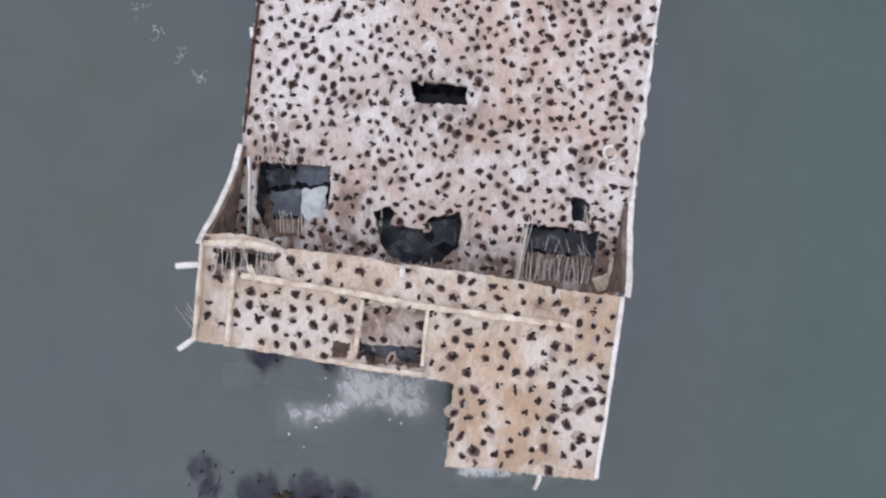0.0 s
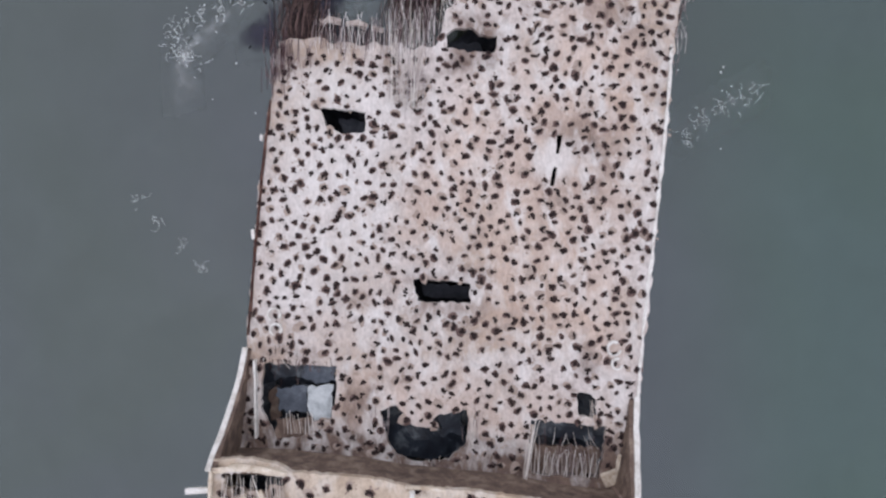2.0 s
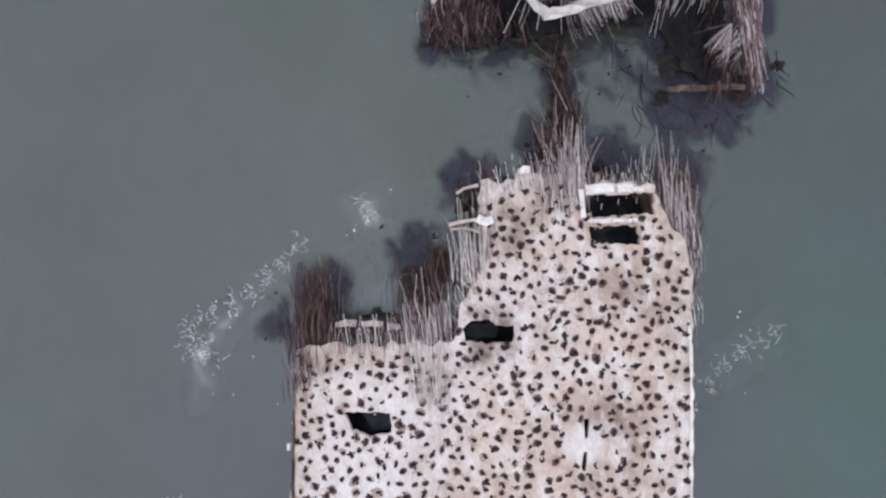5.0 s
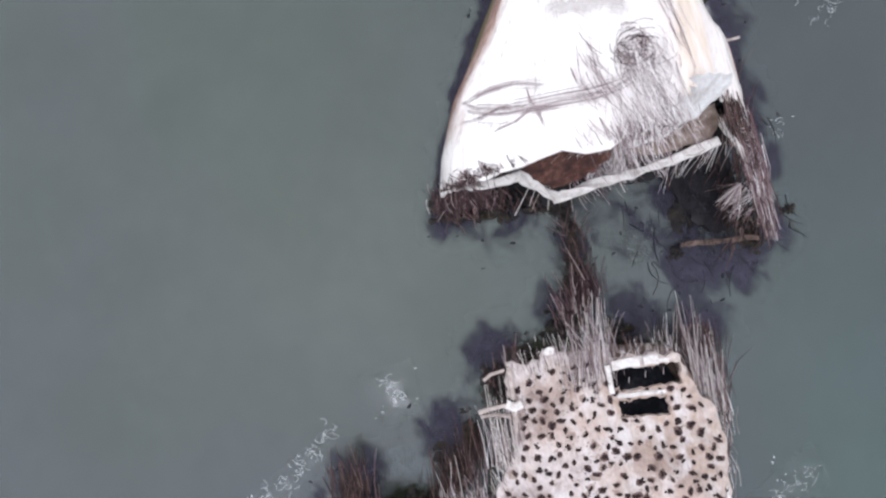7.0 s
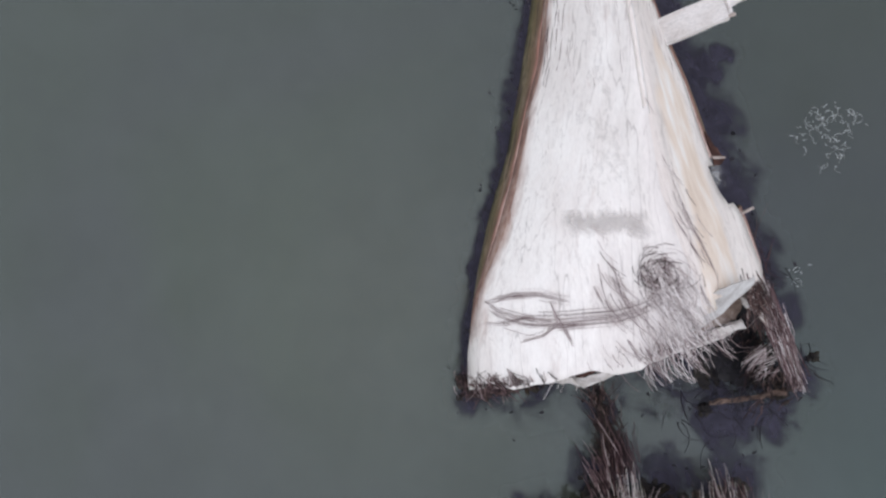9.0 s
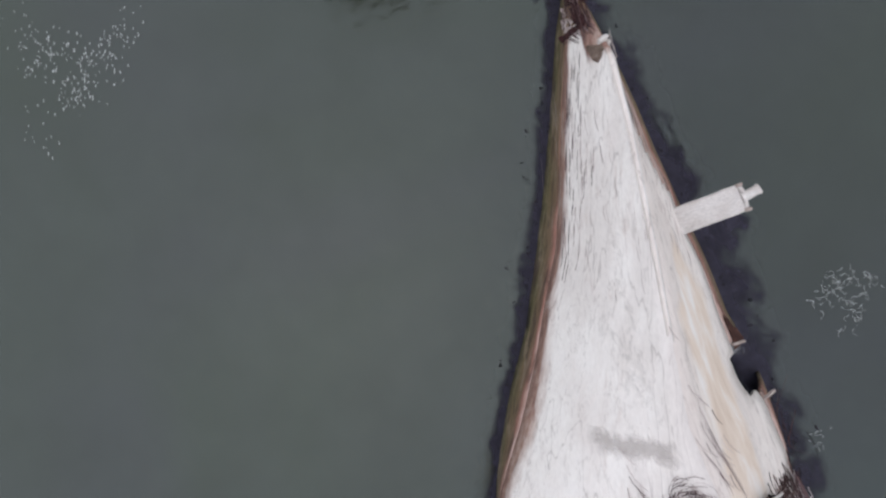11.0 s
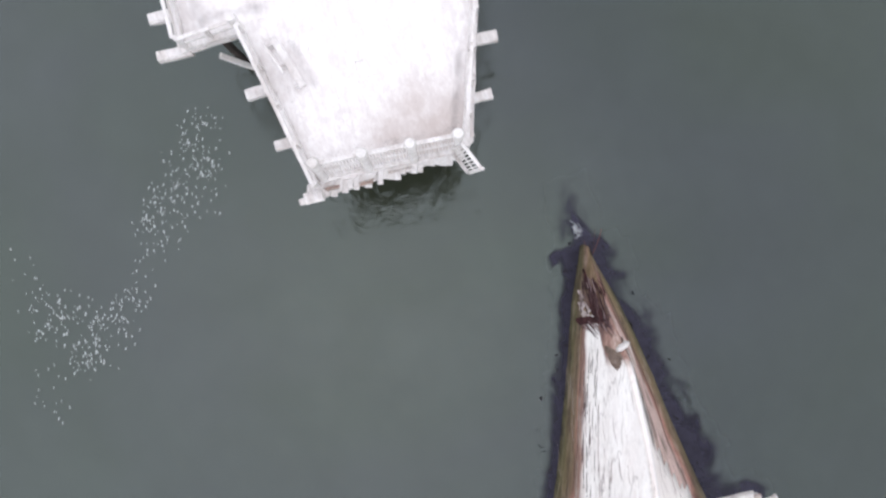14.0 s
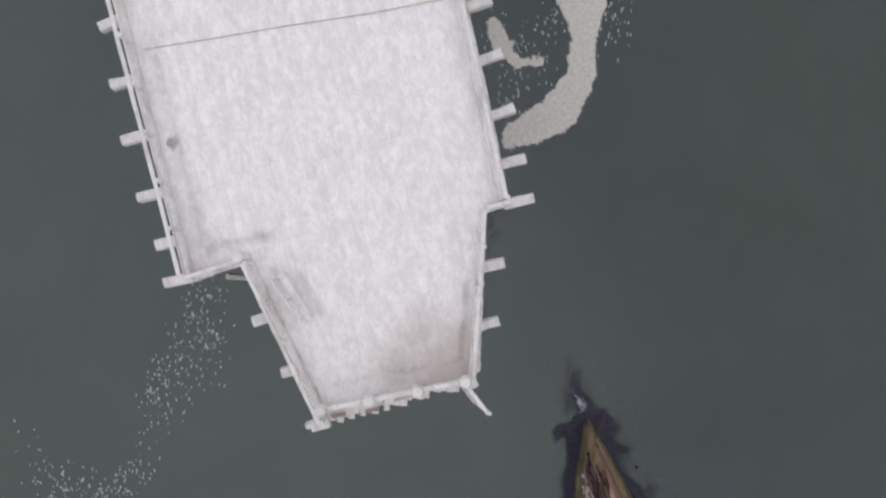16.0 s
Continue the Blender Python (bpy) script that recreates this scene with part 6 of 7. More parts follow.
bristles("strand", "", 22, lambda rng: (lambda x, a, n: [(x + n * t * math.sin(a), 30.7 - n * t * math.cos(a), 3.6 - 2.2 * t * n) for t in (0, 0.3, 0.6, 1)])(rng.uniform(9.6, 12.8), rng.gauss(0.0, 0.35), rng.uniform(0.5, 1.6)), HAIR_PALE, hull, 356, 0.016)
rubble("black weed tuft at the foot of the rolled hull", [(13.15, 50.75, -0.1, 0.3, 0.35, 0.4)], WEED, 340, many=26)
kelp = thing("kelp", "dark kelp strands drifting at the surface", "kelp", kind="stuff")
for k, (x0, x1, y0, y1, n) in enumerate(((8.0, 10.2, 26.0, 29.4, 12), (10.0, 14.5, 24.6, 26.2, 14), (14.3, 16.0, 25.5, 33.0, 14))):
    bristles("fronds", "", n, lambda rng, x0=x0, x1=x1, y0=y0, y1=y1: (lambda x, y, a, n, c: [(x + n * t * math.sin(a + c * t), y - n * t * math.cos(a + c * t), 0.01) for t in (0, 0.25, 0.5, 0.75, 1)])(rng.uniform(x0, x1), rng.uniform(y0, y1), rng.gauss(0.2, 0.5), rng.uniform(0.5, 1.5), rng.uniform(-0.9, 0.9)), KELP, kelp, 280 + k, 0.022)
# loose weed lying just under the surface, thinning out from the wreck
def weed_bed(label, spots, seed, size=(0.04, 0.13), z=0.009):
    rng = random.Random(seed)
    return tagged(link("seaweed", flecks(spots, size, z, rng, 6, 1.7), KELP), label, "seaweed", kind="stuff")


def veil(name, label, category, box, step, cover, z, mat):
    """A thin sheet over a stretch of water, with its cover at each corner."""
    x0, x1, y0, y1 = box
    nx, ny = round((x1 - x0) / step), round((y1 - y0) / step)
    shift = random.Random(nx * ny)
    flat = [(x0 + (i + shift.uniform(-0.36, 0.36)) * step, y0 + (j + shift.uniform(-0.36, 0.36)) * step) for j in range(ny + 1) for i in range(nx + 1)]
    cov = [cover(x, y) for x, y in flat]
    verts = [(x, y, z(x, y) if callable(z) and c > 0 else z if not callable(z) else 0.0) for (x, y), c in zip(flat, cov)]
    quads = [(j * (nx + 1) + i, j * (nx + 1) + i + 1, (j + 1) * (nx + 1) + i + 1, (j + 1) * (nx + 1) + i) for j in range(ny) for i in range(nx)]
    quads = [q for q in quads if (min if callable(z) else max)(cov[k] for k in q) > 0.02]
    used = sorted({k for q in quads for k in q})
    to = {k: n for n, k in enumerate(used)}
    me = bpy.data.meshes.new(name)
    me.from_pydata([verts[k] for k in used], [], [[to[k] for k in q] for q in quads])
    me.attributes.new("cover", "FLOAT", "POINT").data.foreach_set("value", [cov[k] for k in used])
    me.materials.append(mat)
    return tagged(new(name, me), label, category, kind="stuff")


def stain(label, areas, height, mat, step=0.15):
    """Stains on a surface in some outlines, fading towards their edges."""
    fields = [(within(a, w), most) for a, w, most in areas]
    xs, ys = [p[0] for a, *_ in areas for p in a], [p[1] for a, *_ in areas for p in a]
    return veil("stain", label, "stain", (min(xs), max(xs), min(ys), max(ys)), step, lambda x, y: max(f(x, y) * most for f, most in fields), height, mat)


stain("bare grey patch on the white hull", [([(5.6, 37.4), (8.45, 36.4), (8.2, 35.1), (5.5, 36.0)], 0.55, 1.15), ([(7.3, 40.6), (8.6, 40.4), (8.4, 37.0), (7.0, 37.4)], 0.8, 0.7), ([(8.4, 39.0), (9.6, 44.0), (9.2, 44.6), (8.0, 40.0)], 0.5, 0.7)], lambda x, y: over(x, y) + 0.03, BARE)


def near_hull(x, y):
    """Cover of the dark purple halo painted beside the rolled hull: full at its feet, none some way out."""
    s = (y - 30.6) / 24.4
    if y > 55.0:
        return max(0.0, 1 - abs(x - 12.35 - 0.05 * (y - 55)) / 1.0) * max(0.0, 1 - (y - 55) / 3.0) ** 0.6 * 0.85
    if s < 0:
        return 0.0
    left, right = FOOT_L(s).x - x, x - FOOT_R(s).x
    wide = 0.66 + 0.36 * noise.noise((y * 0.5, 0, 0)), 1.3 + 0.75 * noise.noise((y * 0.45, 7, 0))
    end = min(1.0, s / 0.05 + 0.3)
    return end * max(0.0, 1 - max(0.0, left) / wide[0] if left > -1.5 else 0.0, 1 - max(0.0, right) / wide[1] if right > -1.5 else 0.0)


# soft dark halo put into the sheet's colour, strongest at the hull's feet
veil("seaweed", "dark purple halo on the water along the rolled hull", "seaweed", (-2.0, 18.0, 30.6, 59.4), 0.3, near_hull, 0.006, DRIFT)
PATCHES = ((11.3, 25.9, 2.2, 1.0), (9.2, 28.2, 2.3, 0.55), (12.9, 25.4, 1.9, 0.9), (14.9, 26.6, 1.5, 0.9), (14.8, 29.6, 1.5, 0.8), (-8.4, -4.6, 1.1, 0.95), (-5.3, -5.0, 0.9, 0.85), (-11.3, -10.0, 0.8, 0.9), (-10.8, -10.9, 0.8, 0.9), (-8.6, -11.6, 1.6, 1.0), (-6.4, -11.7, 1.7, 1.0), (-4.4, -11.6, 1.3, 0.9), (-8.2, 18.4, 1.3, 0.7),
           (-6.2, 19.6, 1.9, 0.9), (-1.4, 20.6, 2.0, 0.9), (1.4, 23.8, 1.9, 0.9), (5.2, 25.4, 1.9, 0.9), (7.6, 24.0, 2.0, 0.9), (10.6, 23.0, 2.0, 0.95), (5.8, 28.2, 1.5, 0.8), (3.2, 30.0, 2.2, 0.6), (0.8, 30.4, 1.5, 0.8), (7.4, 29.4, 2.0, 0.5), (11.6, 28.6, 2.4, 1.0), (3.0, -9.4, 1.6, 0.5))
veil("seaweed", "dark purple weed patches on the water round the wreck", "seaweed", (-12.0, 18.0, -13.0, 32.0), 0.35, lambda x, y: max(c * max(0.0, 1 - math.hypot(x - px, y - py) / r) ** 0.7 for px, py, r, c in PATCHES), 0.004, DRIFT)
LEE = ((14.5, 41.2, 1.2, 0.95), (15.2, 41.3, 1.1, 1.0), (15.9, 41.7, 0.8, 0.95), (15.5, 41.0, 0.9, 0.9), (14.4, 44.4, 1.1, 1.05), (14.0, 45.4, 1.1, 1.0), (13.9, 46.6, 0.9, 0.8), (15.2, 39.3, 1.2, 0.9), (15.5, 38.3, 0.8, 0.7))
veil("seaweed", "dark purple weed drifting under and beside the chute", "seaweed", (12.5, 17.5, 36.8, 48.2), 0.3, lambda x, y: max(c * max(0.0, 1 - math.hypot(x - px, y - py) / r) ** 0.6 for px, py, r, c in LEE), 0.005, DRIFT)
rng = random.Random(5)
spots = []
for k in range(70):
    s, out = rng.random(), abs(rng.gauss(0, 0.5))
    foot, d = (FOOT_L(s), -1) if k % 2 else (FOOT_R(s), 1.35)
    spots.append((foot.x + d * out, foot.y + rng.uniform(-0.3, 0.3)))
for x, y, r, c in PATCHES:
    spots += [(x + rng.gauss(0, r * 0.5), y + rng.gauss(0, r * 0.5)) for _ in range(9)]
weed_bed("loose weed on the water along the wreck", spots, 6, (0.03, 0.09))

# ---- the pier ----
PZ = 7.0
PIER_LINE = [(2.8, 60.42), (8.1, 59.86), (8.5, 60.05), (9.55, 62.9), (10.49, 65.28), (11.31, 65.21), (11.63, 67.6), (12.01, 71.2), (12.2, 73.2), (13.4, 86.0), (1.4, 86.0), (0.66, 76.2), (-0.05, 66.2), (2.05, 66.16)]
pier = thing("pier", "white crusted timber pier deck on dark piles over the sea", "pier")
part("joist_layer", slab(PIER_LINE, [], lambda x, y: PZ - 0.03, 0.3, 1.5, 0.5, 0.02, 400, 0.0), TIMBER, pier)
for k, (a, b) in enumerate((((0.59, 75.67), (-0.27, 75.58)), ((0.45, 73.47), (-0.54, 73.56)), ((0.3, 71.51), (-0.8, 71.58)), ((0.15, 69.44), (-0.91, 69.54)), ((0.1, 67.68), (-0.85, 67.76)), ((0.2, 66.3), (-1.0, 66.42)), ((2.3, 64.14), (1.5, 64.16)), ((2.8, 62.08), (1.88, 62.16)), ((2.9, 60.0), (2.25, 60.05)),
                            ((8.8, 61.49), (9.66, 61.45)), ((9.5, 63.45), (10.49, 63.32)), ((11.1, 65.24), (12.19, 65.14)), ((11.3, 66.64), (12.35, 66.55)), ((11.5, 68.33), (12.54, 68.35)), ((11.9, 70.29), (12.74, 70.32)), ((12.1, 72.19), (12.98, 72.15)), ((0.8, 77.6), (0.0, 77.6)), ((1.0, 79.6), (0.1, 79.6)))):
    part("cap_beam_end", beam([(*a, PZ - 0.15), (*b, PZ - 0.15)], 0.36, 0.34, 410 + k, 0.03), TIMBER, pier, "white crusted end of a cap beam")
for j, y in enumerate((60.5, 64.2, 67.6, 69.5, 72.5, 75.6, 78.6)):
    for x in (0.3, 3.2, 5.3, 7.68, 10.2, 11.6):
        if (j or x == 7.68) and inside((x + 0.1 * (y - 60) * 0.5, y), PIER_LINE):
            bm = bmesh.new()
            tube(bm, [(x + 0.05 * (y - 60), y, -2.4), (x + 0.05 * (y - 60), y, 2.0), (x + 0.05 * (y - 60), y, PZ - 0.42)], 0.19, 0.16, 9)
            part("pile", bm, PILE, pier)


def edge_rail(a, b, posts, slats=False, tall=1.0, curb=True):
    """A timber guard rail from a to b: curb, top and middle rails, posts, and slats where it has them."""
    a, b = Vector(a), Vector(b)
    rail_thing = thing("guard_rail", "white crusted timber guard rail on the pier edge", "railing", "pier railings")
    if curb:
        part("curb", beam([(*a, PZ + 0.26), (*b, PZ + 0.26)], 0.26, 0.22, int(a.x * 7 + b.y), 0.02), TIMBER, rail_thing)
    part("top_rail", beam([(*a, PZ + tall), (*b, PZ + tall)], 0.13, 0.07, int(a.y), 0.01), TIMBER, rail_thing)
    part("mid_rail", beam([(*a, PZ + tall * 0.55), (*b, PZ + tall * 0.55)], 0.06, 0.12, int(b.x), 0.008), TIMBER, rail_thing)
    for k in range(posts + 1):
        p = a.lerp(b, k / posts)
        part("post", beam([(*p, PZ + 0.02), (p.x + 0.001, p.y, PZ + tall - 0.03)], 0.14, 0.14, k, 0.006), TIMBER, rail_thing)
    if slats:
        n = int((b - a).length / 0.16)
        for k in range(1, n):
            p = a.lerp(b, k / n)
            part("slat", beam([(*p, PZ + 0.2), (p.x + 0.001, p.y, PZ + tall - 0.07)], 0.05, 0.05, k, 0.004), TIMBER, rail_thing)
    return rail_thing


edge_rail((0.05, 66.35), (0.78, 76.2), 6)
edge_rail((0.78, 76.3), (1.5, 85.8), 6)
edge_rail((0.15, 66.28), (2.0, 66.25), 2)
edge_rail((2.15, 66.1), (2.86, 60.3), 4)
south = thing("guard_rail", "white crusted slatted railing bolted outside the pier end", "railing", "pier railings")
SOUTH = Vector((3.2, 60.8)), Vector((7.92, 60.18))
LEAN = Vector((-0.02, -0.27))
part("top_rail", beam([(*SOUTH[0], 8.5), (*SOUTH[1], 8.5)], 0.15, 0.1, 450, 0.012), TIMBER, south)
part("mid_rail", beam([(*(SOUTH[0] + LEAN * 0.5), 7.8), (*(SOUTH[1] + LEAN * 0.5), 7.8)], 0.06, 0.09, 454, 0.01), TIMBER, south)
part("bottom_rail", beam([(*(SOUTH[0] + LEAN), 7.1), (*(SOUTH[1] + LEAN), 7.1)], 0.18, 0.12, 451, 0.012), TIMBER, south)
for k in range(4):
    q = SOUTH[0].lerp(SOUTH[1], k / 3)
    bm = bmesh.new()
    tube(bm, [(*(q + LEAN * 1.1), 7.03), (*(q + LEAN * 0.5), 7.7), (*q, 8.52)], 0.17, 0.16, 10)
    post = part("post", bm, TIMBER, south, "stout round white post")
    bm = bmesh.new()
    tube(bm, [(*q, 8.53), (*q, 8.6), (*q, 8.7), (*q, 8.75)], 0.22, 0.16, 12)
    part("post_cap", bm, CHALK, post, "rounded white post cap")
for k in range(1, 42):
    if k % 14:
        q = SOUTH[0].lerp(SOUTH[1], k / 42)
        part("slat", beam([(*(q + LEAN * 0.95), 7.12), (*q, 8.46)], 0.055, 0.04, k, 0.006), TIMBER, south)
rng = random.Random(77)
for k in range(27):
    top, low = Vector((2.5, 60.5)).lerp(Vector((8.1, 59.95)), (k + 0.5) / 27), Vector((2.3, 59.95)).lerp(Vector((7.95, 59.5)), (k + 0.5) / 27)
    low.y += rng.uniform(-0.06, 0.16) + (0.22 if k in (11, 20) else 0.0)
    part("ledge_board", beam([(*top, 6.7), (low.x, low.y, 6.68 - rng.uniform(0, 0.03))], rng.uniform(0.2, 0.24), 0.09, 500 + k, 0.03), CHALK if k % 3 else TIMBER, pier)
part("ledge_beam", beam([(2.0, 60.06, 6.54), (4.0, 60.02, 6.54), (8.0, 59.92, 6.54)], 0.22, 0.2, 452, 0.03), TIMBER, pier)
part("brace", beam([(1.05, 65.95, 6.3), (1.9, 65.5, 5.2)], 0.2, 0.2, 453, 0.015), CHALK, pier)
edge_rail((8.1, 59.85), (9.35, 62.9), 3)
edge_rail((9.4, 63.0), (10.3, 65.2), 2)
edge_rail((10.4, 65.3), (11.1, 65.25), 1)
edge_rail((11.12, 65.4), (11.85, 72.4), 4)
edge_rail((11.87, 72.5), (13.2, 85.8), 6)
gate = thing("gate", "swung-out white timber gate leaf over the water", "gate")
HINGE, FREE = Vector((7.94, 59.9)), Vector((8.28, 58.92))
SLANT = Vector((-0.33, 0.14))
for name, z, wide, deep in (("top_rail", 8.4, 0.12, 0.08), ("mid_rail", 7.7, 0.05, 0.07), ("bottom_rail", 7.0, 0.12, 0.1)):
    off = SLANT * (8.4 - z) / 1.4
    part(name, beam([(*(HINGE + off), z), (*(FREE + off), z)], wide, deep, int(z * 10), 0.01), TIMBER, gate)
for k in range(9):
    q = HINGE.lerp(FREE, k / 8)
    thick = 0.11 if k in (0, 8) else 0.045
    part("stile" if k in (0, 8) else "slat", beam([(*(q + SLANT), 7.02), (*q, 8.38)], thick, thick, 470 + k, 0.006), TIMBER, gate)
for k, (x, y) in enumerate(((8.12, 59.8), (2.1, 66.2))):
    bm = beam([(x, y, PZ), (x + 0.001, y, PZ + 1.12)], 0.3, 0.3, 480 + k, 0.02)
    tagged(link("corner_post", bm, TIMBER), "stout white crusted pier post", "post", "pier corner posts")
bench = thing("bench", "long narrow white crusted timber bench on the pier", "bench")
part("seat_board", beam([(3.1, 65.5, PZ + 0.48), (3.58, 63.6, PZ + 0.48)], 0.24, 0.08, 490, 0.012), TIMBER, bench)
part("back_board", beam([(2.78, 65.35, PZ + 0.62), (3.1, 64.2, PZ + 0.62)], 0.07, 0.12, 491, 0.012), TIMBER, bench)
for t in (0.08, 0.5, 0.92):
    x, y = 3.1 + 0.48 * t, 65.5 - 1.9 * t
    part("leg", beam([(x - 0.3, y - 0.05, PZ + 0.41), (x + 0.1, y + 0.02, PZ + 0.41)], 0.09, 0.41, 491, 0.006), TIMBER, bench)

# ---- droppings, heaps in place of seabirds, foam ----

def wider(area, by):
    """An outline grown outwards from its middle by some metres."""
    c = sum((Vector(p) for p in area), Vector((0, 0))) / len(area)
    return [tuple(Vector(p) + (Vector(p) - c).normalized() * by) for p in area]


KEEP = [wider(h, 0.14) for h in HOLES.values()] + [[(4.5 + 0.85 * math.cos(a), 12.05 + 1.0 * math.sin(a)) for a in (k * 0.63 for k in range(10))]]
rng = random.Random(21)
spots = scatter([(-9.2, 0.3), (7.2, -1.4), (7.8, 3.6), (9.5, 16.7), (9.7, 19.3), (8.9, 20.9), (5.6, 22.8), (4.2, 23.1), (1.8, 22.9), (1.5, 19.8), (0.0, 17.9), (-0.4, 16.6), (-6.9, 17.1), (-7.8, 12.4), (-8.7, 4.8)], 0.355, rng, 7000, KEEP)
nests("nests", spots, deck_z, (0.105, 0.185), "low dark heaps standing for seabirds and their nests all over the ship deck", 1)
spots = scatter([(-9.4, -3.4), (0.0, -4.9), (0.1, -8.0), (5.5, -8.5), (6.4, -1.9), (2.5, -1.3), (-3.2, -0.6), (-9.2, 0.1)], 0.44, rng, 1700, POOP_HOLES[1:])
nests("nests", spots, lambda x, y: 4.6 if inside((x, y), POOP_HOLES[0]) else poop_z(x, y), (0.12, 0.205), "low dark heaps standing for seabirds and their nests on the raised deck", 2)


def foam(label, strips, gap, size, tries, seed, stretch=1.0, hollow=-0.12):
    """Drifting flecks of foam in some outlines, in loose clumps."""
    rng = random.Random(seed)
    pts = []
    for area in strips:
        pts += scatter(area, gap, rng, tries)
    pts = [(x + rng.gauss(0, 0.3), y + rng.gauss(0, 0.35)) for x, y in pts if noise.noise((x * 0.9, y * 0.9, seed)) > hollow]
    return tagged(link("foam", flecks(pts, size, 0.01, rng, 6, stretch, 0.012, 1.25, 0.7), FOAM), label, "foam", kind="stuff")


foam("floating flecks of white foam on the sea", [[(-13.2, 60.9), (-10.6, 59.8), (-8.1, 59.3), (-8.4, 57.9), (-10.9, 56.5), (-11.8, 57.9)], [(-6.9, 61.1), (-6.4, 62.7), (-4.6, 64.2), (-2.9, 66.0), (-1.2, 66.6), (-1.9, 64.4), (-2.7, 62.8), (-3.4, 61.6), (-5.3, 61.3)], [(-8.1, 59.1), (-7.0, 61.1), (-6.5, 60.8), (-7.6, 58.9)]], 0.13, (0.022, 0.05), 5200, 31, stretch=2.1, hollow=-0.08)
foam("sparse flecks of white foam on the sea", [[(-12.6, 63.4), (-11.8, 63.2), (-10.4, 60.2), (-12.0, 60.8)], [(-13.6, 56.4), (-12.8, 58.2), (-12.0, 57.4), (-12.4, 54.4), (-13.4, 54.4)]], 0.3, (0.02, 0.045), 500, 34, stretch=2.4, hollow=0.0)
scum_areas = [[(12.8, 68.8), (15.1, 69.5), (16.5, 70.3), (17.2, 71.9), (17.1, 74.0), (18.0, 80.0), (20.6, 80.0), (20.0, 73.5), (18.5, 71.4), (17.8, 69.5), (16.2, 67.8), (14.4, 67.5), (12.6, 67.8)], [(13.8, 74.0), (14.5, 73.6), (14.7, 71.7), (15.9, 71.3), (15.7, 70.8), (14.3, 71.1), (13.6, 72.4)]]
def wash(label, areas, step=0.2):
    """Wispy foam on the water in some outlines."""
    fields = [(within(a, w), most) for a, w, most in areas]
    xs, ys = [p[0] for a, *_ in areas for p in a], [p[1] for a, *_ in areas for p in a]
    box, cover = (min(xs), max(xs), min(ys), max(ys)), lambda x, y: max(f(x, y) * most for f, most in fields)
    veil("foam", label, "foam", box, step, cover, 0.012, WISP)
    veil("foam", "faint cloud of " + label[label.index("wash"):], "foam", box, step, cover, 0.008, CLOUD)


foam("broken flecks of grey scum beside the pier", [[(15.9, 71.0), (16.6, 74.4), (20.6, 73.6), (19.8, 71.0), (18.2, 70.6), (17.6, 72.0)], [(13.4, 71.2), (13.4, 74.0), (15.6, 73.4), (16.2, 70.6)], [(12.4, 69.2), (15.6, 69.6), (16.0, 70.6), (13.0, 70.4)]], 0.16, (0.02, 0.045), 900, 33, stretch=2.6, hollow=-0.1)
fields = [within(a, w) for a, w in zip(scum_areas, (0.2, 0.15))]
veil("foam", "thick grey scum of foam drifting beside the pier", "foam", (12.0, 21.0, 67.0, 80.5), 0.2, lambda x, y: max(f(x, y) for f in fields), 0.012, SLICK)
wash("white wash round the stern of the wreck", [([(-5.4, -4.6), (-0.2, -5.2), (-0.1, -8.0), (-1.6, -8.4), (-3.6, -7.9), (-5.4, -8.6), (-8.2, -8.6), (-8.0, -6.6), (-5.8, -6.4)], 1.2, 0.9), ([(-0.2, -8.0), (5.6, -8.3), (5.4, -10.6), (0.2, -10.8)], 0.7, 1.1), ([(-10.4, -5.2), (-8.6, -5.2), (-8.8, -6.4), (-10.4, -6.2)], 0.7, 0.5)])
wash("white wash beside the torn end of the wreck", [([(-13.0, 14.8), (-11.2, 15.2), (-11.0, 17.2), (-9.0, 19.4), (-6.8, 20.6), (-7.0, 22.0), (-9.9, 20.4), (-12.9, 18.2)], 0.9, 0.55), ([(-4.9, 24.0), (-2.6, 24.4), (-2.4, 22.0), (-4.2, 21.6)], 0.9, 0.6), ([(-5.4, 18.8), (-3.2, 18.8), (-3.4, 20.6), (-5.2, 20.4)], 1.2, 0.6)])
wash("thin wash on the lee side of the wreck", [([(9.9, 14.2), (10.6, 12.2), (14.9, 14.6), (14.7, 16.7)], 1.1, 0.4)])
wash("white wash on the lee side of the rolled hull", [([(13.8, 37.7), (14.8, 37.6), (14.6, 35.6), (13.4, 35.9)], 0.5, 0.8), ([(8.2, 28.0), (9.6, 28.2), (9.8, 26.6), (8.4, 26.4)], 0.8, 0.4)])
def lace(label, spots, seed, r):
    """Thin curling threads of foam drifting round some middles."""
    rng = random.Random(seed)
    bm = bmesh.new()
    for cx, cy, wide, n in spots:
        for _ in range(n):
            x, y, a, long, curl = rng.gauss(cx, wide), rng.gauss(cy, wide), rng.uniform(0, 6.28), rng.uniform(0.08, 0.45), rng.uniform(-2.5, 2.5)
            tube(bm, [(x + long * t * math.cos(a + curl * t), y + long * t * math.sin(a + curl * t), 0.008) for t in (0, 0.25, 0.5, 0.75, 1)], r * rng.uniform(0.5, 1.4), r * 0.4, 4)
    return tagged(link("foam", bm, FOAM), label, "foam", kind="stuff")


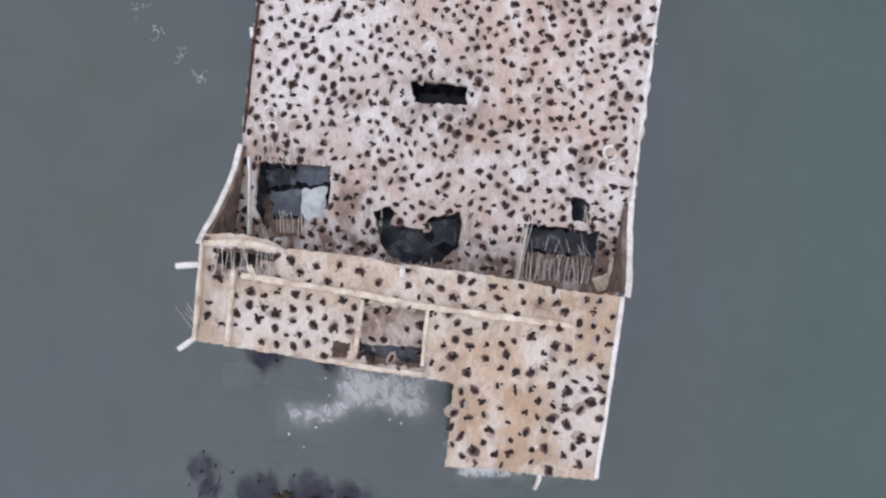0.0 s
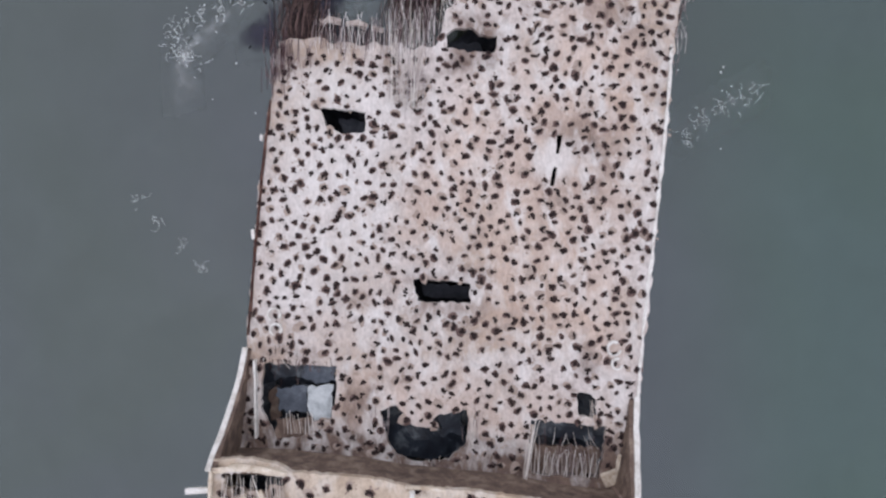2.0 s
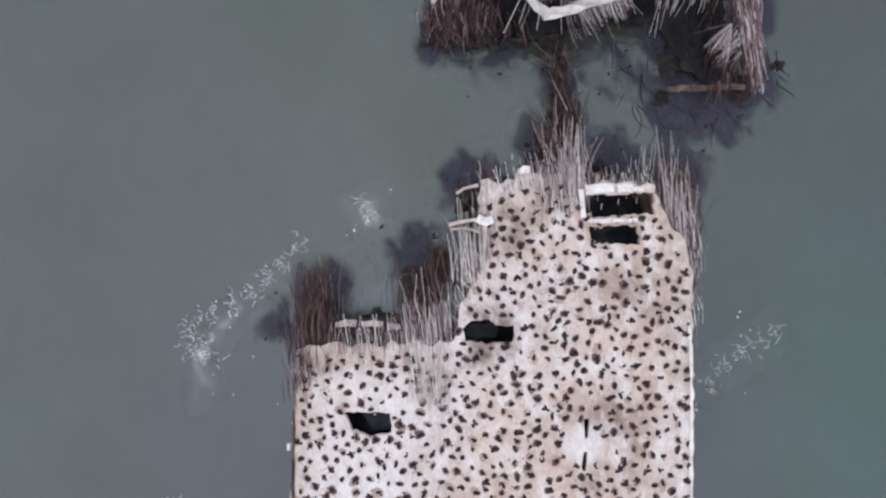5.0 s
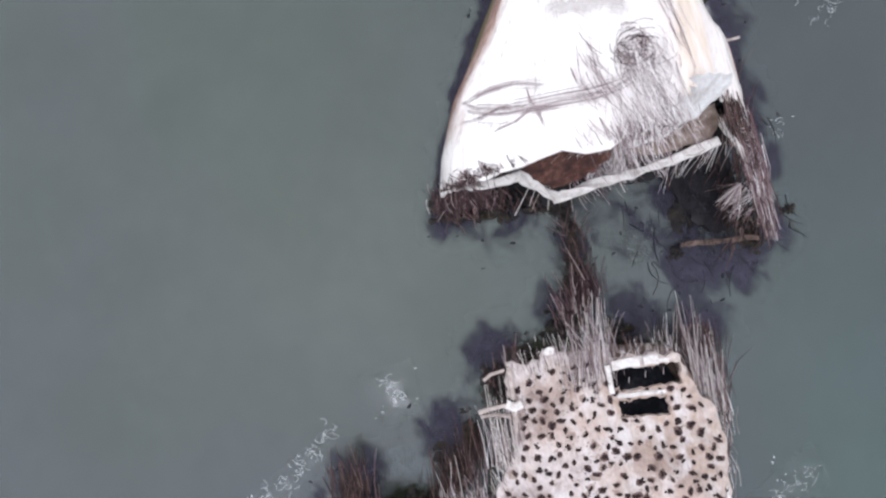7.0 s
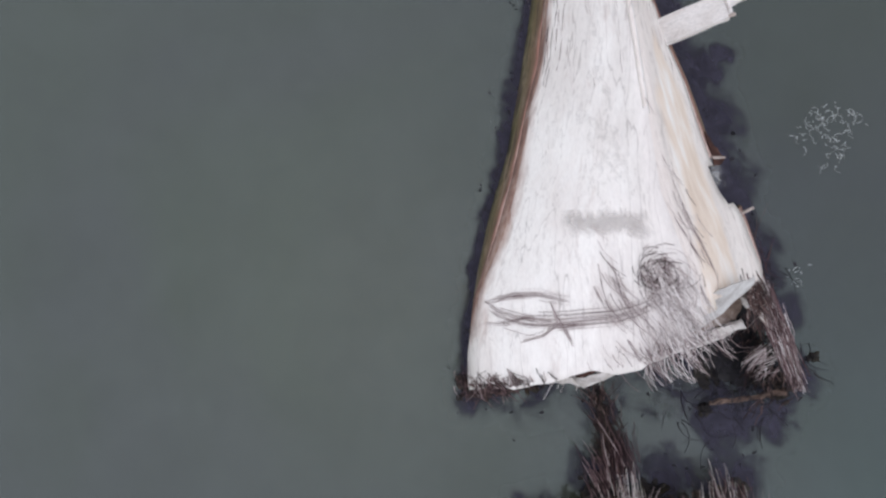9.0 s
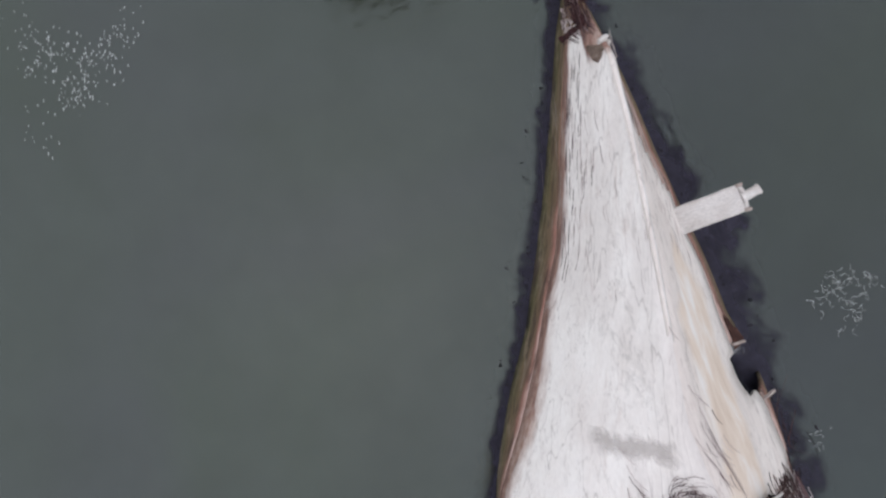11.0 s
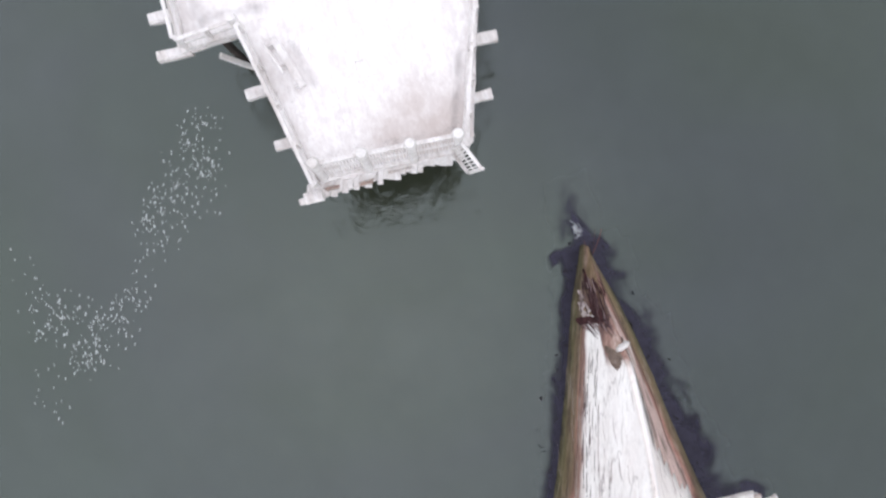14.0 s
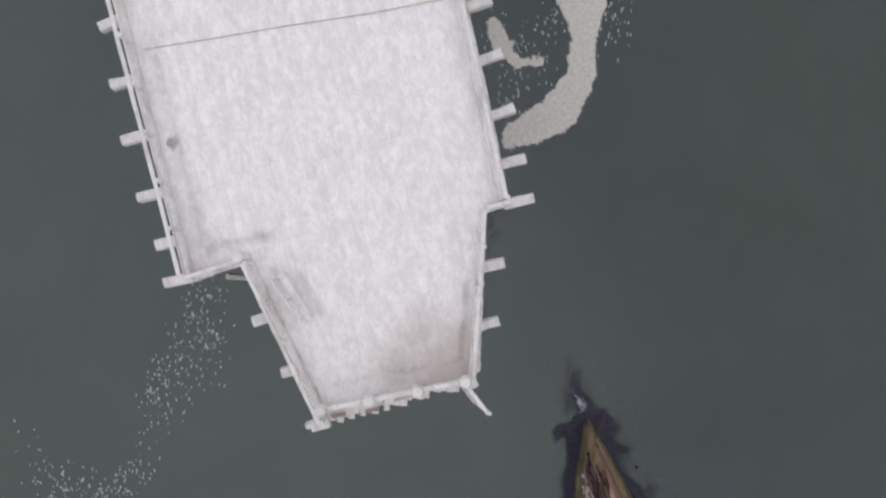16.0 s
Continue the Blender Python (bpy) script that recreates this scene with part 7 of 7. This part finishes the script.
ARC = ((-6.9, 21.9), (-7.8, 21.2), (-8.6, 20.7), (-9.4, 20.2), (-10.3, 19.7), (-11.2, 19.5), (-12.1, 19.1), (-12.4, 18.4), (-12.1, 17.8), (-11.5, 17.5))
lace("thin curling threads of white foam on the sea beside the rolled hull", [(18.8, 37.2, 0.35, 16), (19.5, 37.6, 0.3, 18), (19.9, 36.5, 0.35, 24), (20.3, 37.6, 0.3, 14), (19.6, 35.8, 0.3, 12), (20.9, 37.2, 0.3, 12), (16.3, 31.2, 0.3, 8)], 47, 0.013)
lace("curling threads of white foam off the torn end of the wreck", [(x, y, 0.22, 16) for x, y in ARC] + [(-3.7, 23.4, 0.2, 14), (-3.3, 23.0, 0.15, 8)], 49, 0.015)
lace("thin threads of foam off the side of the wreck", [(14.2, 15.4, 0.25, 10), (13.4, 14.9, 0.25, 14), (12.6, 14.5, 0.25, 14), (11.8, 14.1, 0.25, 14), (11.1, 13.3, 0.2, 12), (-14.2, 11.1, 0.2, 8), (-13.3, 10.1, 0.25, 8), (-12.3, 9.0, 0.2, 6), (-11.4, 7.9, 0.1, 12)], 50, 0.013)
lace("small curl of white foam at the tip of the bow", [(12.35, 55.75, 0.16, 14)], 48, 0.018)
rng = random.Random(41)
drops = [(rng.gauss(x, r), rng.gauss(y, r)) for x, y, r, n in ((-2.5, -6.2, 1.2, 10), (-6.4, -7.6, 0.9, 10), (3.0, -9.2, 1.0, 14), (-10.5, 17.4, 1.2, 10), (12.5, 14.6, 1.2, 8), (-3.6, 22.8, 0.5, 6)) for _ in range(n)]
tagged(link("foam", flecks(drops, (0.015, 0.05), 0.01, rng, 6, 1.6), FOAM), "small white flecks of foam round the wash", "foam", kind="stuff")

DIRT_SHADE = veil_material("grey_dirt_and_bench_shade", [(0.3, (0.22, 0.20, 0.21)), (0.7, (0.42, 0.39, 0.39))], 1.1, (1, 2.0, 1), (1.1, 2.5), 0.5, gain=1.8)
ROT = veil_material("brown_rot_stain", [(0.3, (0.16, 0.095, 0.07)), (0.7, (0.36, 0.25, 0.20))], 2.0, (1, 1.6, 1), (1.0, 2.2), 0.8, gain=1.8)
# the first outline paints the bench's shaded side; the others are dirt
stain("grey dirt on the pier deck along the rails, and painted shade beside the bench", [([(3.2, 65.6), (3.9, 65.5), (4.3, 63.3), (3.65, 63.4)], 0.3, 0.75), ([(0.3, 66.6), (1.3, 66.6), (1.9, 74.6), (1.0, 75.6)], 0.6, 0.8), ([(2.4, 66.0), (3.2, 65.9), (3.3, 61.2), (3.0, 60.9)], 0.35, 0.6), ([(0.55, 70.9), (0.9, 71.25), (1.25, 70.9), (0.9, 70.5)], 0.1, 1.6), ([(0.4, 66.6), (3.4, 66.3), (3.6, 67.2), (0.6, 67.6)], 0.45, 0.8), ([(8.1, 60.2), (9.4, 63.2), (8.8, 63.4), (7.6, 60.6)], 0.3, 0.8), ([(3.3, 61.0), (8.0, 60.3), (8.0, 60.9), (3.5, 61.5)], 0.3, 0.6)], lambda x, y: PZ + 0.022, DIRT_SHADE)
# the last outline is a dark mark in place of two perched birds
stain("brown rot stains on the ledge boards, one standing for perched birds", [([(4.1, 60.1), (4.9, 60.0), (4.8, 59.75), (4.2, 59.75)], 0.12, 1.6), ([(5.2, 60.12), (6.3, 60.0), (6.3, 59.8), (5.3, 59.85)], 0.12, 1.1), ([(2.9, 60.3), (3.7, 60.22), (3.6, 59.95), (3.0, 60.0)], 0.12, 1.3)], lambda x, y: 6.79, ROT, 0.08)
bm = bmesh.new()
tube(bm, [(1.0, 74.25, PZ + 0.04), (3.4, 73.85, PZ + 0.035), (6.04, 73.44, PZ + 0.035), (8.8, 72.95, PZ + 0.035), (11.5, 72.6, PZ + 0.04)], 0.013, 0.013, 5)
tagged(link("cable", bm, GREYBOARD), "thin slack grey cable lying across the pier deck", "cable")

# ---- planks of the pier deck ----
def plank_material():
    m, nt, b = material("droppings_whitened_plank", 0.9)
    info = nt.nodes.new("ShaderNodeObjectInfo")
    col = mix(nt, info.outputs["Random"], (0.77, 0.74, 0.735), (0.835, 0.81, 0.805))
    soft = noise_node(nt, 0.5, 5, 0.6, warp=0.3)
    col = mix(nt, ramp(nt, soft, grade((0.5, 0), (0.7, 0.6))), col, (0.74, 0.70, 0.69))
    fine = noise_node(nt, 4.2, 8, 0.8, (1, 2.0, 1), -0.085, 0.3)
    col = mix(nt, ramp(nt, fine, grade((0.36, 0.6), (0.54, 0))), col, (0.64, 0.60, 0.595))
    col = mix(nt, ramp(nt, fine, grade((0.5, 0), (0.66, 0.9))), col, (0.905, 0.895, 0.895))
    crumb = noise_node(nt, 16, 4, 0.7, warp=0.4)
    col = mix(nt, ramp(nt, crumb, grade((0.66, 0), (0.74, 0.5))), col, (0.36, 0.31, 0.30))
    g, d = nt.nodes.new("ShaderNodeNewGeometry"), nt.nodes.new("ShaderNodeVectorMath")
    d.operation = "DISTANCE"
    nt.links.new(g.outputs["Position"], d.inputs[0])
    d.inputs[1].default_value = (7.0, 60.3, 7.0)
    spill = nt.nodes.new("ShaderNodeMath")
    spill.operation = "MULTIPLY_ADD"
    nt.links.new(noise_node(nt, 0.9, 5, 0.65), spill.inputs[0])
    spill.inputs[1].default_value = -4.0
    nt.links.new(d.outputs["Value"], spill.inputs[2])
    stain = nt.nodes.new("ShaderNodeMapRange")
    nt.links.new(spill.outputs[0], stain.inputs["Value"])
    for key, v in (("From Min", -1.3), ("From Max", 0.9), ("To Min", 0.62), ("To Max", 0.0)):
        stain.inputs[key].default_value = v
    col = mix(nt, stain.outputs[0], col, (0.44, 0.36, 0.33))
    nt.links.new(col, b.inputs["Base Color"])
    bump(nt, b, fine, 0.3, 0.01)
    return m


plank_mat = plank_material()
plank = bpy.data.meshes.new("plank")
bm = bmesh.new()
bmesh.ops.create_cube(bm, size=1.0)
bmesh.ops.bevel(bm, geom=[e for e in bm.edges], offset=0.018, segments=1, affect="EDGES")
bm.to_mesh(plank)
bm.free()
plank.materials.append(plank_mat)
AXIS = Vector((0.085, 0.9964))
SIDEWAYS = Vector((AXIS.y, -AXIS.x))
rng = random.Random(8)
u = -5.6
while u < 7.6:
    runs, v = [], -2.0
    base = Vector((4.6, 60.0)) + SIDEWAYS * u
    start = None
    while v < 26:
        p = base + AXIS * v
        if all(inside((p.x + d * SIDEWAYS.x, p.y + d * SIDEWAYS.y), PIER_LINE) for d in (-0.13, 0.13)):
            start = v if start is None else start
            last = v
        v += 0.05
    if start is not None:
        v = start - rng.uniform(0.0, 0.12)
        n = rng.uniform(2.5, 5.5)
        while v < last:
            end = min(last, v + n)
            c = base + AXIS * ((v + end) / 2)
            ob = new("plank", plank)
            ob.parent = pier
            ob.matrix_basis = pose(c.x, c.y, PZ - 0.035 + rng.uniform(-0.005, 0.005), 0, 0, -math.degrees(math.atan2(AXIS.x, AXIS.y))) @ Matrix.Diagonal((0.284, end - v - 0.004, 0.09, 1))
            v, n = end, 5.5
    u += 0.285
